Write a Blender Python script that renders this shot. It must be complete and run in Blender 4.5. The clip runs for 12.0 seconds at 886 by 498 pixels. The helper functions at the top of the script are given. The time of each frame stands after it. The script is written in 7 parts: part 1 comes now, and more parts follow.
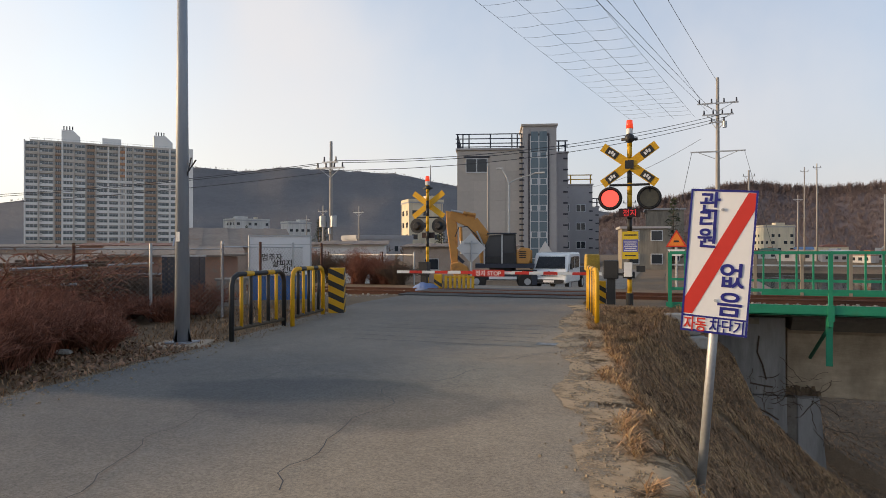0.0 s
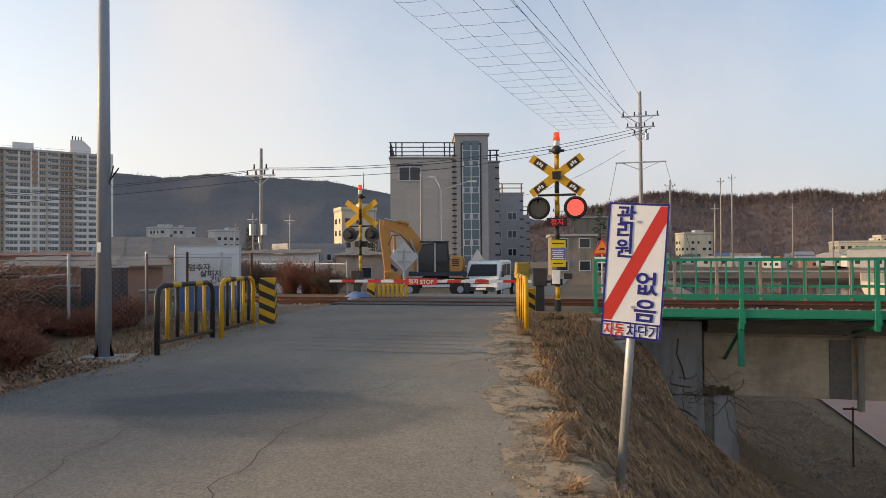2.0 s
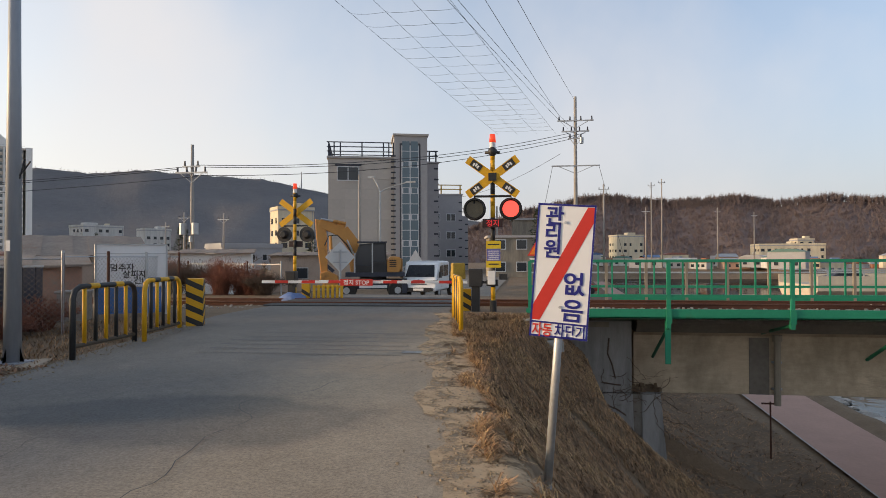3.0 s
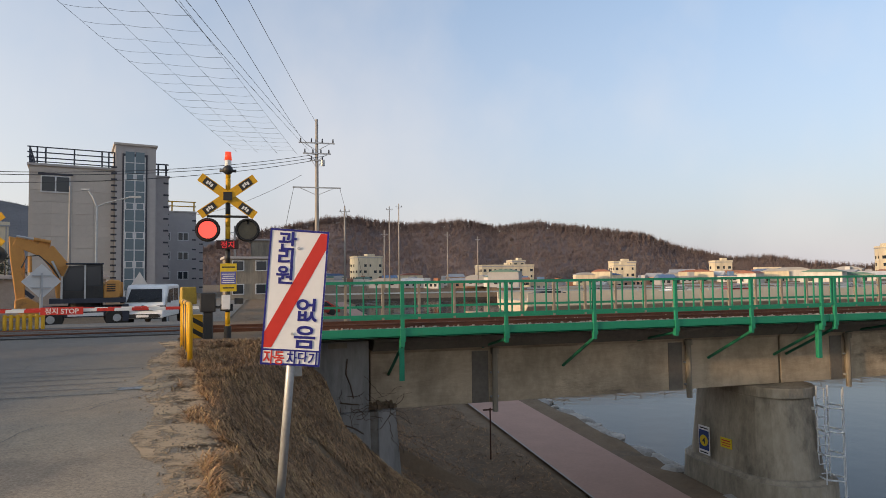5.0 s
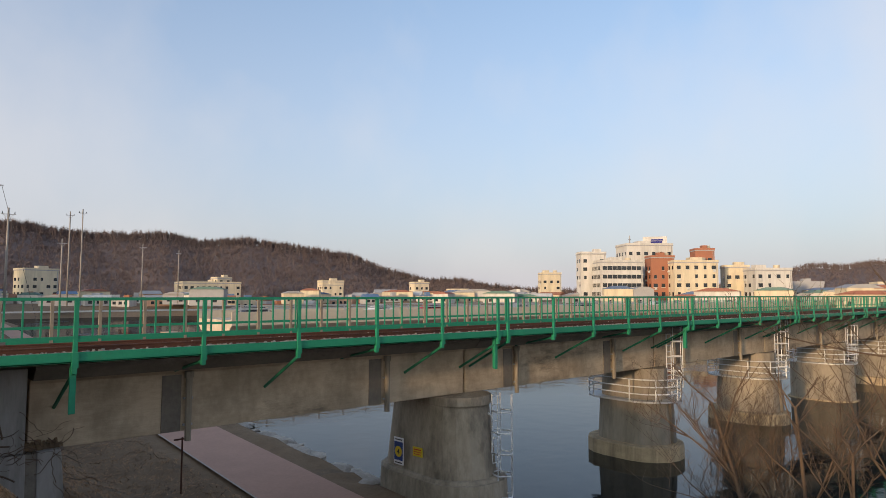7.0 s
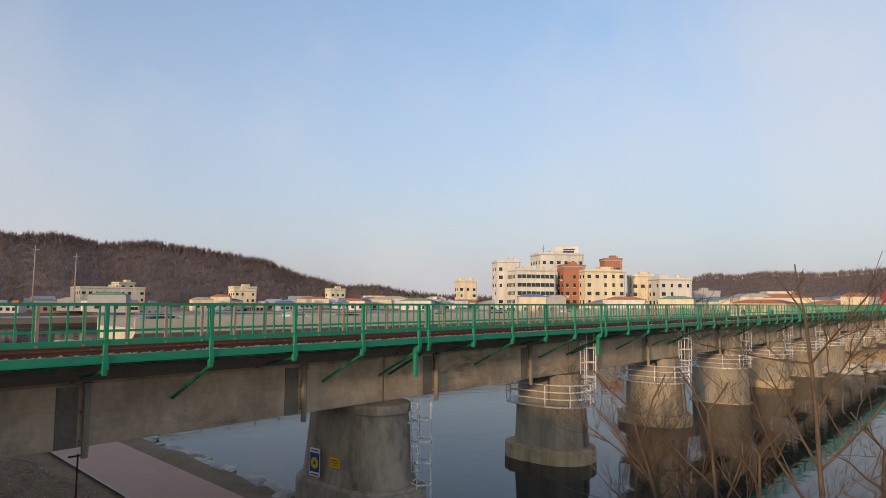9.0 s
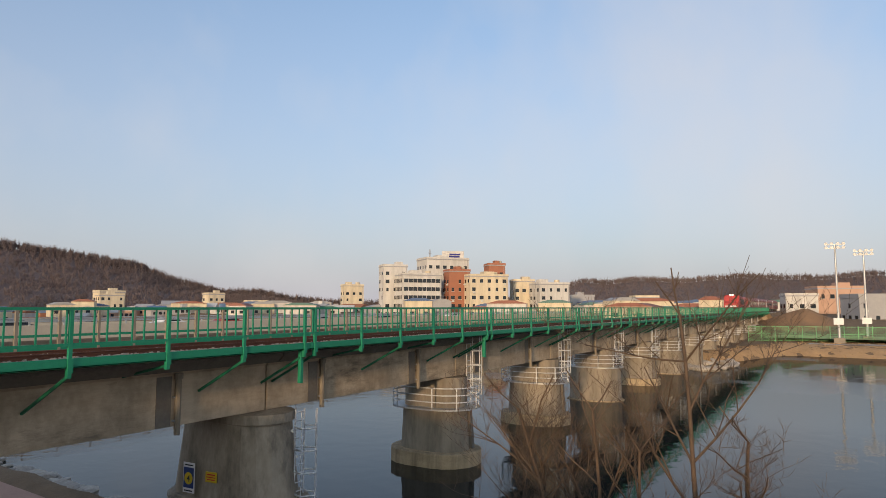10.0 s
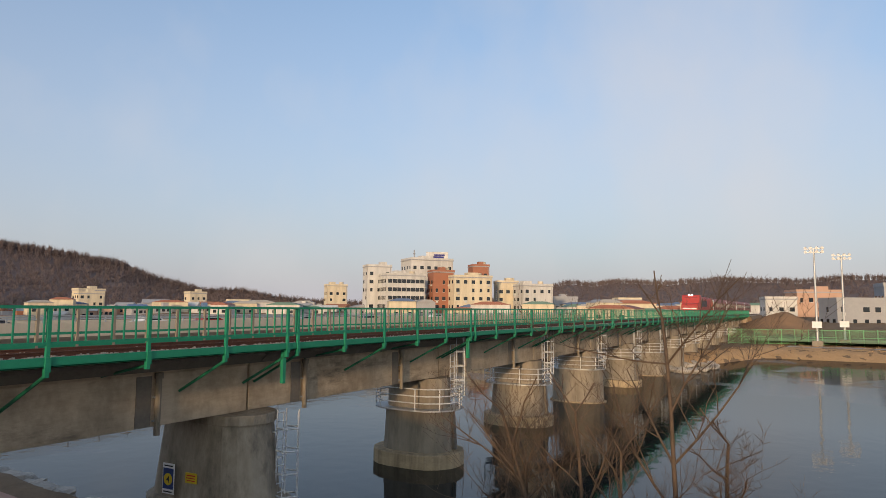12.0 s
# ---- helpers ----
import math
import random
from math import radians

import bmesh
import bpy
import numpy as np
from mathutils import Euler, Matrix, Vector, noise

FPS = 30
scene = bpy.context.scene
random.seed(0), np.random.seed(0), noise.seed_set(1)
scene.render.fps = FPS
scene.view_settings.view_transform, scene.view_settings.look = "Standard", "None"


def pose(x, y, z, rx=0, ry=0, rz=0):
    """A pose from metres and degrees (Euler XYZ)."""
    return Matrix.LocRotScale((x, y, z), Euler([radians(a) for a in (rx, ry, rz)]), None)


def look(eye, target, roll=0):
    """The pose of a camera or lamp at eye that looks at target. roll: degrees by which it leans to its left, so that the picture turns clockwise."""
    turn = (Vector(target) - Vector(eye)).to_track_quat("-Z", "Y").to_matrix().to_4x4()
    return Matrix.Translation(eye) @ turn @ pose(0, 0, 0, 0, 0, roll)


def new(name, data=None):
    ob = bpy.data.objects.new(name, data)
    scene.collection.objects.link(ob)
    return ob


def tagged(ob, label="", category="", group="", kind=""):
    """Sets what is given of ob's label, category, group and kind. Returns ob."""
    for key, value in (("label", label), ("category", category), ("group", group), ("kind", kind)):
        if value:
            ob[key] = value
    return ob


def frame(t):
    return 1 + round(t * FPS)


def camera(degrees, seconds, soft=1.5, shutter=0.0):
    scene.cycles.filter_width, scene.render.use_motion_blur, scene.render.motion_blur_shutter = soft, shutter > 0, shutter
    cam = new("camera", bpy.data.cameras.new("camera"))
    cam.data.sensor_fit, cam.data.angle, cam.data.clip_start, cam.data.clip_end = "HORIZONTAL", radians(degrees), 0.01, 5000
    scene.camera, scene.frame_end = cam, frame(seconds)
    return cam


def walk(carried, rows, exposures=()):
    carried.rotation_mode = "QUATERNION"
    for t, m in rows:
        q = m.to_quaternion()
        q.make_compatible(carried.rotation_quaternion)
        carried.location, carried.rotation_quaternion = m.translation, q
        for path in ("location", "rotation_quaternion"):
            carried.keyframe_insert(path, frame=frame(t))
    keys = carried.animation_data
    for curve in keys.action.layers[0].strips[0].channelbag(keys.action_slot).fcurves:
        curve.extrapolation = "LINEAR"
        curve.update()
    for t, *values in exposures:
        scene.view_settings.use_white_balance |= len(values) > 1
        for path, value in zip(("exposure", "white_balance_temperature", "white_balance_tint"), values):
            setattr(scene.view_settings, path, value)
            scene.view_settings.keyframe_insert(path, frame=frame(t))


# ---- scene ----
cam = camera(69.3, 12.0, 0.7)
PATH = [
    (0.0, 0.93, 0.615, 1.571, 18.7, 0.12, -0.02),
    (0.5, 0.967, 0.555, 1.59, 16.12, 0.4, -0.15),
    (1.0, 0.942, 0.597, 1.605, 13.52, 0.59, 0.01),
    (1.5, 0.884, 0.595, 1.598, 12.54, 0.78, -0.13),
    (2.0, 0.987, 0.496, 1.596, 12.77, 0.8, -0.36),
    (2.5, 1.043, 0.498, 1.598, 12.77, 0.9, -0.2),
    (3.0, 1.053, 0.586, 1.589, 7.35, 0.85, -0.17),
    (5.0, 1.124, 0.57, 1.627, -15.43, 2.56, -0.66),
    (5.5, 1.163, 0.584, 1.632, -22.18, 2.85, -0.64),
    (6.0, 1.223, 0.573, 1.633, -30.53, 3.8, -0.67),
    (6.5, 1.299, 0.647, 1.611, -38.54, 3.91, -0.61),
    (8.5, 1.186, 0.792, 1.619, -43.71, 4.33, 0.53),
    (9.0, 1.321, 0.967, 1.601, -48.34, 4.75, 0.29),
    (9.5, 1.483, 1.152, 1.581, -53.67, 5.05, 0.25),
    (10.0, 1.511, 1.23, 1.57, -58.47, 5.16, 0.08),
    (10.5, 1.529, 1.174, 1.586, -60.09, 5.12, 0.21),
    (11.0, 1.535, 1.202, 1.582, -60.31, 5.17, 0.34),
    (11.5, 1.528, 1.22, 1.576, -60.14, 5.21, 0.47),
    (12.0, 1.517, 1.241, 1.577, -59.87, 5.23, 0.49),
]
walk(cam, [(t, pose(x, y, z, 90 + pitch, 0, yaw) @ pose(0, 0, 0, 0, 0, roll)) for t, x, y, z, yaw, pitch, roll in PATH],
     [(0.0, 0.2, 7150, 10), (3.0, 0.2, 7150, 10), (6.0, 0.15, 7000, 10), (8.5, 0.0, 6850, 10), (9.5, -0.06, 6850, 10), (12.0, -0.12, 6850, 10)])

# ---- world, sun ----
SUN_AZ, SUN_EL = 103.0, 7.5      # degrees to the west of north, and up
world = bpy.data.worlds.new("sky")
scene.world = world
world.use_nodes = True
wn, wl = world.node_tree.nodes, world.node_tree.links
wn.clear()
w_out, w_bg, w_sky = wn.new("ShaderNodeOutputWorld"), wn.new("ShaderNodeBackground"), wn.new("ShaderNodeTexSky")
w_sky.sky_type, w_sky.sun_disc = "NISHITA", False
w_sky.sun_elevation, w_sky.sun_rotation = radians(SUN_EL + 4), radians(-SUN_AZ)
w_sky.air_density, w_sky.dust_density, w_sky.ozone_density = 1.0, 1.6, 1.6
w_bg.inputs["Strength"].default_value = 0.15
w_tc, w_map, w_noise = wn.new("ShaderNodeTexCoord"), wn.new("ShaderNodeMapping"), wn.new("ShaderNodeTexNoise")
w_map.inputs["Scale"].default_value = (1.3, 1.3, 1.0)
w_map.inputs["Location"].default_value = (0.35, 0.1, 0.2)
w_noise.inputs["Scale"].default_value, w_noise.inputs["Detail"].default_value = 1.6, 6.0
w_ramp = wn.new("ShaderNodeMapRange")
w_ramp.inputs[1].default_value, w_ramp.inputs[2].default_value = 0.44, 0.72
w_ramp.inputs[3].default_value, w_ramp.inputs[4].default_value = 0.0, 0.65
w_mix = wn.new("ShaderNodeMixRGB")
w_mix.inputs[2].default_value = (5.0, 4.9, 5.1, 1)
# milky haze: strongest at the horizon
w_sep, w_hz, w_haze, w_gain = wn.new("ShaderNodeSeparateXYZ"), wn.new("ShaderNodeMapRange"), wn.new("ShaderNodeMixRGB"), wn.new("ShaderNodeMixRGB")
w_hz.inputs[1].default_value, w_hz.inputs[2].default_value = -0.02, 0.55
w_hz.inputs[3].default_value, w_hz.inputs[4].default_value = 0.93, 0.12
w_haze.inputs[2].default_value = (3.65, 3.62, 4.3, 1)
w_gain.blend_type = "MULTIPLY"
w_gain.inputs[0].default_value = 1.0
w_gain.inputs[2].default_value = (1.42, 1.7, 1.9, 1)
wl.new(w_tc.outputs["Generated"], w_sep.inputs[0])
wl.new(w_sep.outputs["Z"], w_hz.inputs[0])
wl.new(w_hz.outputs[0], w_haze.inputs[0])
wl.new(w_sky.outputs[0], w_gain.inputs[1])
wl.new(w_gain.outputs[0], w_haze.inputs[1])
wl.new(w_haze.outputs[0], w_mix.inputs[1])
# the haze glows towards the sun
w_dot, w_glow, w_tint = wn.new("ShaderNodeVectorMath"), wn.new("ShaderNodeMapRange"), wn.new("ShaderNodeMixRGB")
w_dot.operation = "DOT_PRODUCT"
w_dot.inputs[1].default_value = (-math.sin(radians(SUN_AZ)), math.cos(radians(SUN_AZ)), 0.13)
w_glow.inputs[1].default_value, w_glow.inputs[2].default_value = -0.3, 0.75
w_tint.inputs[1].default_value, w_tint.inputs[2].default_value = (3.3, 3.27, 3.95, 1), (6.7, 6.3, 6.2, 1)
wl.new(w_tc.outputs["Generated"], w_dot.inputs[0])
wl.new(w_dot.outputs["Value"], w_glow.inputs[0])
wl.new(w_glow.outputs[0], w_tint.inputs[0])
wl.new(w_tint.outputs[0], w_haze.inputs[2])
wl.new(w_tc.outputs["Generated"], w_map.inputs[0])
wl.new(w_map.outputs[0], w_noise.inputs["Vector"])
wl.new(w_noise.outputs["Fac"], w_ramp.inputs[0])
wl.new(w_ramp.outputs[0], w_mix.inputs[0])
wl.new(w_mix.outputs[0], w_bg.inputs[0])
wl.new(w_bg.outputs[0], w_out.inputs[0])
sun = new("sun", bpy.data.lights.new("sun", "SUN"))
sun.data.energy, sun.data.angle, sun.data.color = 3.5, radians(3.0), (1.0, 0.71, 0.44)
sx_, sy_ = -math.sin(radians(SUN_AZ)), math.cos(radians(SUN_AZ))
sun.matrix_world = look((sx_ * 90, sy_ * 90, 90 * math.tan(radians(SUN_EL))), (0, 0, 0))

# ---- helpers for meshes and materials ----
class MB:
    """A light mesh builder: vertices and faces of one part."""

    def __init__(self):
        self.v, self.f = [], []

    def add(self, vs, fs):
        n = len(self.v)
        self.v.extend(tuple(p) for p in vs)
        self.f.extend(tuple(i + n for i in q) for q in fs)
        return self

    def box(self, x, y, z, sx, sy, sz, rz=0.0, top=1.0):
        """A box centred on x, y with its base at z; top: how much its upper face shrinks."""
        c, s = math.cos(radians(rz)), math.sin(radians(rz))
        vs = []
        for k, zz in ((1.0, z), (top, z + sz)):
            for a, b in ((-1, -1), (1, -1), (1, 1), (-1, 1)):
                px, py = a * sx * k / 2, b * sy * k / 2
                vs.append((x + c * px - s * py, y + s * px + c * py, zz))
        return self.add(vs, [(0, 3, 2, 1), (4, 5, 6, 7), (0, 1, 5, 4), (1, 2, 6, 5), (2, 3, 7, 6), (3, 0, 4, 7)])

    def tube(self, p, q, r, r2=None, n=8, caps=True):
        p, q = Vector(p), Vector(q)
        r2 = r if r2 is None else r2
        d = q - p
        if d.length < 1e-6:
            return self
        d.normalize()
        a = d.cross(Vector((0, 0, 1)) if abs(d.z) < 0.95 else Vector((1, 0, 0))).normalized()
        b = d.cross(a)
        vs = []
        for c, rr in ((p, r), (q, r2)):
            for i in range(n):
                w = 2 * math.pi * i / n
                vs.append(c + rr * (math.cos(w) * a + math.sin(w) * b))
        fs = [(i, (i + 1) % n, n + (i + 1) % n, n + i) for i in range(n)]
        if caps:
            fs += [tuple(range(n - 1, -1, -1)), tuple(range(n, 2 * n))]
        return self.add(vs, fs)

    def pipe(self, pts, r, n=6):
        """One bent pipe through the points."""
        pts = [Vector(p) for p in pts]
        vs, fs = [], []
        for i, p in enumerate(pts):
            d = (pts[min(i + 1, len(pts) - 1)] - pts[max(i - 1, 0)]).normalized()
            a = d.cross(Vector((0, 0, 1)) if abs(d.z) < 0.98 else Vector((1, 0, 0))).normalized()
            if i and a.dot(last) < 0:
                a = -a
            last = a
            b = d.cross(a)
            vs += [p + r * (math.cos(2 * math.pi * k / n) * a + math.sin(2 * math.pi * k / n) * b) for k in range(n)]
        for i in range(len(pts) - 1):
            fs += [(i * n + k, i * n + (k + 1) % n, (i + 1) * n + (k + 1) % n, (i + 1) * n + k) for k in range(n)]
        fs += [tuple(range(n - 1, -1, -1)), tuple(range(len(vs) - n, len(vs)))]
        return self.add(vs, fs)

    def prism(self, poly, z0, z1, k=1.0, centre=(0, 0)):
        """A flat outline, drawn up from z0 to z1; k shrinks the top about centre."""
        n = len(poly)
        vs = [(x, y, z0) for x, y in poly]
        vs += [(centre[0] + (x - centre[0]) * k, centre[1] + (y - centre[1]) * k, z1) for x, y in poly]
        fs = [(i, (i + 1) % n, n + (i + 1) % n, n + i) for i in range(n)]
        return self.add(vs, fs + [tuple(range(n - 1, -1, -1)), tuple(range(n, 2 * n))])

    def slab(self, pts, axis, a, b):
        """An outline in the plane across an axis (0 x, 1 y), drawn along it from a to b."""
        n = len(pts)
        place = (lambda u, w, t: (t, u, w)) if axis == 0 else (lambda u, w, t: (u, t, w))
        vs = [place(u, w, a) for u, w in pts] + [place(u, w, b) for u, w in pts]
        fs = [(i, (i + 1) % n, n + (i + 1) % n, n + i) for i in range(n)]
        return self.add(vs, fs + [tuple(range(n - 1, -1, -1)), tuple(range(n, 2 * n))])

    def ball(self, c, r, sz=1.0, n=10, m=6):
        vs, fs = [], []
        for j in range(m + 1):
            w = math.pi * j / m
            for i in range(n):
                u = 2 * math.pi * i / n
                vs.append((c[0] + r * math.sin(w) * math.cos(u), c[1] + r * math.sin(w) * math.sin(u), c[2] + r * sz * math.cos(w)))
        for j in range(m):
            for i in range(n):
                fs.append((j * n + i, (j + 1) * n + i, (j + 1) * n + (i + 1) % n, j * n + (i + 1) % n))
        return self.add(vs, fs)

    def mesh(self, name, mat, smooth=False):
        me = bpy.data.meshes.new(name)
        me.from_pydata(self.v, [], self.f)
        bm = bmesh.new()
        bm.from_mesh(me)
        if len(bm.verts) < 1500:
            bmesh.ops.remove_doubles(bm, verts=bm.verts, dist=0.0004)
        bmesh.ops.recalc_face_normals(bm, faces=bm.faces)
        bm.to_mesh(me)
        bm.free()
        me.materials.append(mat)
        if smooth:
            for p in me.polygons:
                p.use_smooth = True
        return me


def part(name, mb, mat, parent=None, label="", smooth=False, kind="", bevel=0.0):
    ob = new(name, mb.mesh(name, mat, smooth) if isinstance(mb, MB) else mb)
    if parent is not None:
        ob.parent = parent
    if bevel:
        mod = ob.modifiers.new("bevel", "BEVEL")
        mod.width, mod.segments, mod.limit_method, mod.angle_limit = bevel, 2, "ANGLE", radians(40)
    return tagged(ob, label, kind=kind)


def thing(name, label, category, group="", m=None):
    ob = new(name)
    ob.empty_display_size = 0.2
    if m is not None:
        ob.matrix_basis = m
    return tagged(ob, label, category, group)


def single(name, mb, mat, label, category, group="", kind="", smooth=False, bevel=0.0):
    return tagged(part(name, mb, mat, None, label, smooth, kind, bevel), "", category, group)


def nd(tree, kind, **values):
    n = tree.nodes.new(kind)
    for key, value in values.items():
        n.inputs[key.replace("_", " ")].default_value = value
    return n


def material(name, c1, c2=None, scale=3.0, rough=0.8, metal=0.0, bump=0.0, bump_scale=30.0, c3=None, stain_or_shade=0.6, spread=0.25, random_tint=0.0, stretch=None, emit=None, emit_strength=0.0):
    """Base colour from two noises (patches and grain), an optional third stain colour, relief and uneven gloss."""
    m = bpy.data.materials.new(name)
    m.use_nodes = True
    t = m.node_tree
    b = t.nodes["Principled BSDF"]
    tc = t.nodes.new("ShaderNodeTexCoord")
    vec = tc.outputs["Object"]
    if stretch:
        mp = t.nodes.new("ShaderNodeMapping")
        mp.inputs["Scale"].default_value = stretch
        t.links.new(vec, mp.inputs[0])
        vec = mp.outputs[0]
    c2 = c2 or tuple(x * 0.75 for x in c1)
    n1 = nd(t, "ShaderNodeTexNoise", Scale=scale, Detail=7.0, Roughness=0.62)
    n2 = nd(t, "ShaderNodeTexNoise", Scale=scale * 9, Detail=4.0, Roughness=0.6)
    for n in (n1, n2):
        t.links.new(vec, n.inputs["Vector"])
    mix_f = t.nodes.new("ShaderNodeMath")
    mix_f.operation = "MULTIPLY_ADD"
    mix_f.inputs[1].default_value = 0.4
    t.links.new(n2.outputs["Fac"], mix_f.inputs[0])
    half = t.nodes.new("ShaderNodeMath")
    half.operation = "MULTIPLY"
    half.inputs[1].default_value = 0.6
    t.links.new(n1.outputs["Fac"], half.inputs[0])
    t.links.new(half.outputs[0], mix_f.inputs[2])
    rng = t.nodes.new("ShaderNodeMapRange")
    rng.inputs[1].default_value, rng.inputs[2].default_value = 0.5 - spread / 1.6, 0.5 + spread / 1.6
    t.links.new(mix_f.outputs[0], rng.inputs[0])
    mx = t.nodes.new("ShaderNodeMixRGB")
    mx.inputs[1].default_value, mx.inputs[2].default_value = (*c1, 1), (*c2, 1)
    t.links.new(rng.outputs[0], mx.inputs[0])
    col = mx.outputs[0]
    if c3:
        n3 = nd(t, "ShaderNodeTexNoise", Scale=scale * 0.45, Detail=8.0, Roughness=0.7)
        t.links.new(vec, n3.inputs["Vector"])
        r3 = t.nodes.new("ShaderNodeMapRange")
        r3.inputs[1].default_value, r3.inputs[2].default_value = stain_or_shade, stain_or_shade + 0.12
        t.links.new(n3.outputs["Fac"], r3.inputs[0])
        m3 = t.nodes.new("ShaderNodeMixRGB")
        m3.inputs[2].default_value = (*c3, 1)
        t.links.new(r3.outputs[0], m3.inputs[0])
        t.links.new(col, m3.inputs[1])
        col = m3.outputs[0]
    if random_tint:
        oi, hs = t.nodes.new("ShaderNodeObjectInfo"), t.nodes.new("ShaderNodeHueSaturation")
        rr = t.nodes.new("ShaderNodeMapRange")
        rr.inputs[3].default_value, rr.inputs[4].default_value = 1 - random_tint, 1 + random_tint
        t.links.new(oi.outputs["Random"], rr.inputs[0])
        t.links.new(rr.outputs[0], hs.inputs["Value"])
        t.links.new(col, hs.inputs["Color"])
        col = hs.outputs[0]
    t.links.new(col, b.inputs["Base Color"])
    rg = t.nodes.new("ShaderNodeMapRange")
    rg.inputs[3].default_value, rg.inputs[4].default_value = max(0.03, rough - 0.1), min(1, rough + 0.1)
    t.links.new(n2.outputs["Fac"], rg.inputs[0])
    t.links.new(rg.outputs[0], b.inputs["Roughness"])
    b.inputs["Metallic"].default_value = metal
    b.inputs["Specular IOR Level"].default_value = 0.35
    if bump:
        nb = nd(t, "ShaderNodeTexNoise", Scale=bump_scale, Detail=5.0, Roughness=0.65)
        t.links.new(vec, nb.inputs["Vector"])
        bp = t.nodes.new("ShaderNodeBump")
        bp.inputs["Strength"].default_value, bp.inputs["Distance"].default_value = bump, 0.6 / bump_scale
        t.links.new(nb.outputs["Fac"], bp.inputs["Height"])
        t.links.new(bp.outputs[0], b.inputs["Normal"])
    if emit:
        b.inputs["Emission Color"].default_value, b.inputs["Emission Strength"].default_value = (*emit, 1), emit_strength
    return m


def glass(name, tint=(0.025, 0.032, 0.04), rough=0.12):
    m = bpy.data.materials.new(name)
    m.use_nodes = True
    b = m.node_tree.nodes["Principled BSDF"]
    b.inputs["Base Color"].default_value = (*tint, 1)
    b.inputs["Roughness"].default_value, b.inputs["Specular IOR Level"].default_value = rough, 0.5
    return m


# ---- materials ----
asphalt = material("asphalt", (0.155, 0.134, 0.112), (0.235, 0.207, 0.174), 0.6, 0.9, bump=0.7, bump_scale=85, c3=(0.28, 0.25, 0.215), stain_or_shade=0.6, spread=0.32)
asphalt_new = material("asphalt_patch", (0.07, 0.072, 0.078), (0.1, 0.1, 0.105), 1.2, 0.85, bump=0.5, bump_scale=90)
tar = material("tar", (0.045, 0.045, 0.047), (0.06, 0.06, 0.06), 3, 0.7, bump=0.2)
def stain_or_shade(mat, cx, cy, rx, ry, strength, tint, edge=0.5):
    """A soft-edged patch of another tone in a ground material, also for painted shade and light."""
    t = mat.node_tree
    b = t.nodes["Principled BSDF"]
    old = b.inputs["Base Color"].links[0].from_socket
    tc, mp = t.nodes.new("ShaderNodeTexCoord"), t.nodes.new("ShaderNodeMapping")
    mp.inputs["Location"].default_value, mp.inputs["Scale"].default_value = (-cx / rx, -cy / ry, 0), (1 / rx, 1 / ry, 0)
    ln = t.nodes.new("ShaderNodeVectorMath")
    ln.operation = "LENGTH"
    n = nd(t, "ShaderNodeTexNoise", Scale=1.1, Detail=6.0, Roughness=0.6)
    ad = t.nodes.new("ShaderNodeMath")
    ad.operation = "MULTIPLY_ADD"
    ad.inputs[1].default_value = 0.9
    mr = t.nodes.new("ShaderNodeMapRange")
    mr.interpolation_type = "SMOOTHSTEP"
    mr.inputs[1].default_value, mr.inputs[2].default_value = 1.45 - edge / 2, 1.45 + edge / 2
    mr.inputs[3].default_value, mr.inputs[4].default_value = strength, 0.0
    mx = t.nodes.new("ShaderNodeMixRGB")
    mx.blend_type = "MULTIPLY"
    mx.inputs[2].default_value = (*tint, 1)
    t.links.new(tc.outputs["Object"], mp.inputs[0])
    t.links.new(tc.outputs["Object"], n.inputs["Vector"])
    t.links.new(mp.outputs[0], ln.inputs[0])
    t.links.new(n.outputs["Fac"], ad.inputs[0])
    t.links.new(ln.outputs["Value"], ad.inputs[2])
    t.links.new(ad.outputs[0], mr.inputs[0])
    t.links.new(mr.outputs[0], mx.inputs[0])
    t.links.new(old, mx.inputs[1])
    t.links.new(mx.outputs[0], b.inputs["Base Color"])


def speckle(mat, scale, low, high):
    """Fine light and dark grains of stone in a surface."""
    t = mat.node_tree
    b = t.nodes["Principled BSDF"]
    old = b.inputs["Base Color"].links[0].from_socket
    tc, n = t.nodes.new("ShaderNodeTexCoord"), nd(t, "ShaderNodeTexNoise", Scale=scale, Detail=3.0, Roughness=0.8)
    mr, mx = t.nodes.new("ShaderNodeMapRange"), t.nodes.new("ShaderNodeMixRGB")
    mr.inputs[1].default_value, mr.inputs[2].default_value, mr.inputs[3].default_value, mr.inputs[4].default_value = 0.3, 0.7, low, high
    mx.blend_type = "MULTIPLY"
    mx.inputs[0].default_value = 1.0
    t.links.new(tc.outputs["Object"], n.inputs["Vector"])
    t.links.new(n.outputs["Fac"], mr.inputs[0])
    t.links.new(mr.outputs[0], mx.inputs[2])
    t.links.new(old, mx.inputs[1])
    t.links.new(mx.outputs[0], b.inputs["Base Color"])


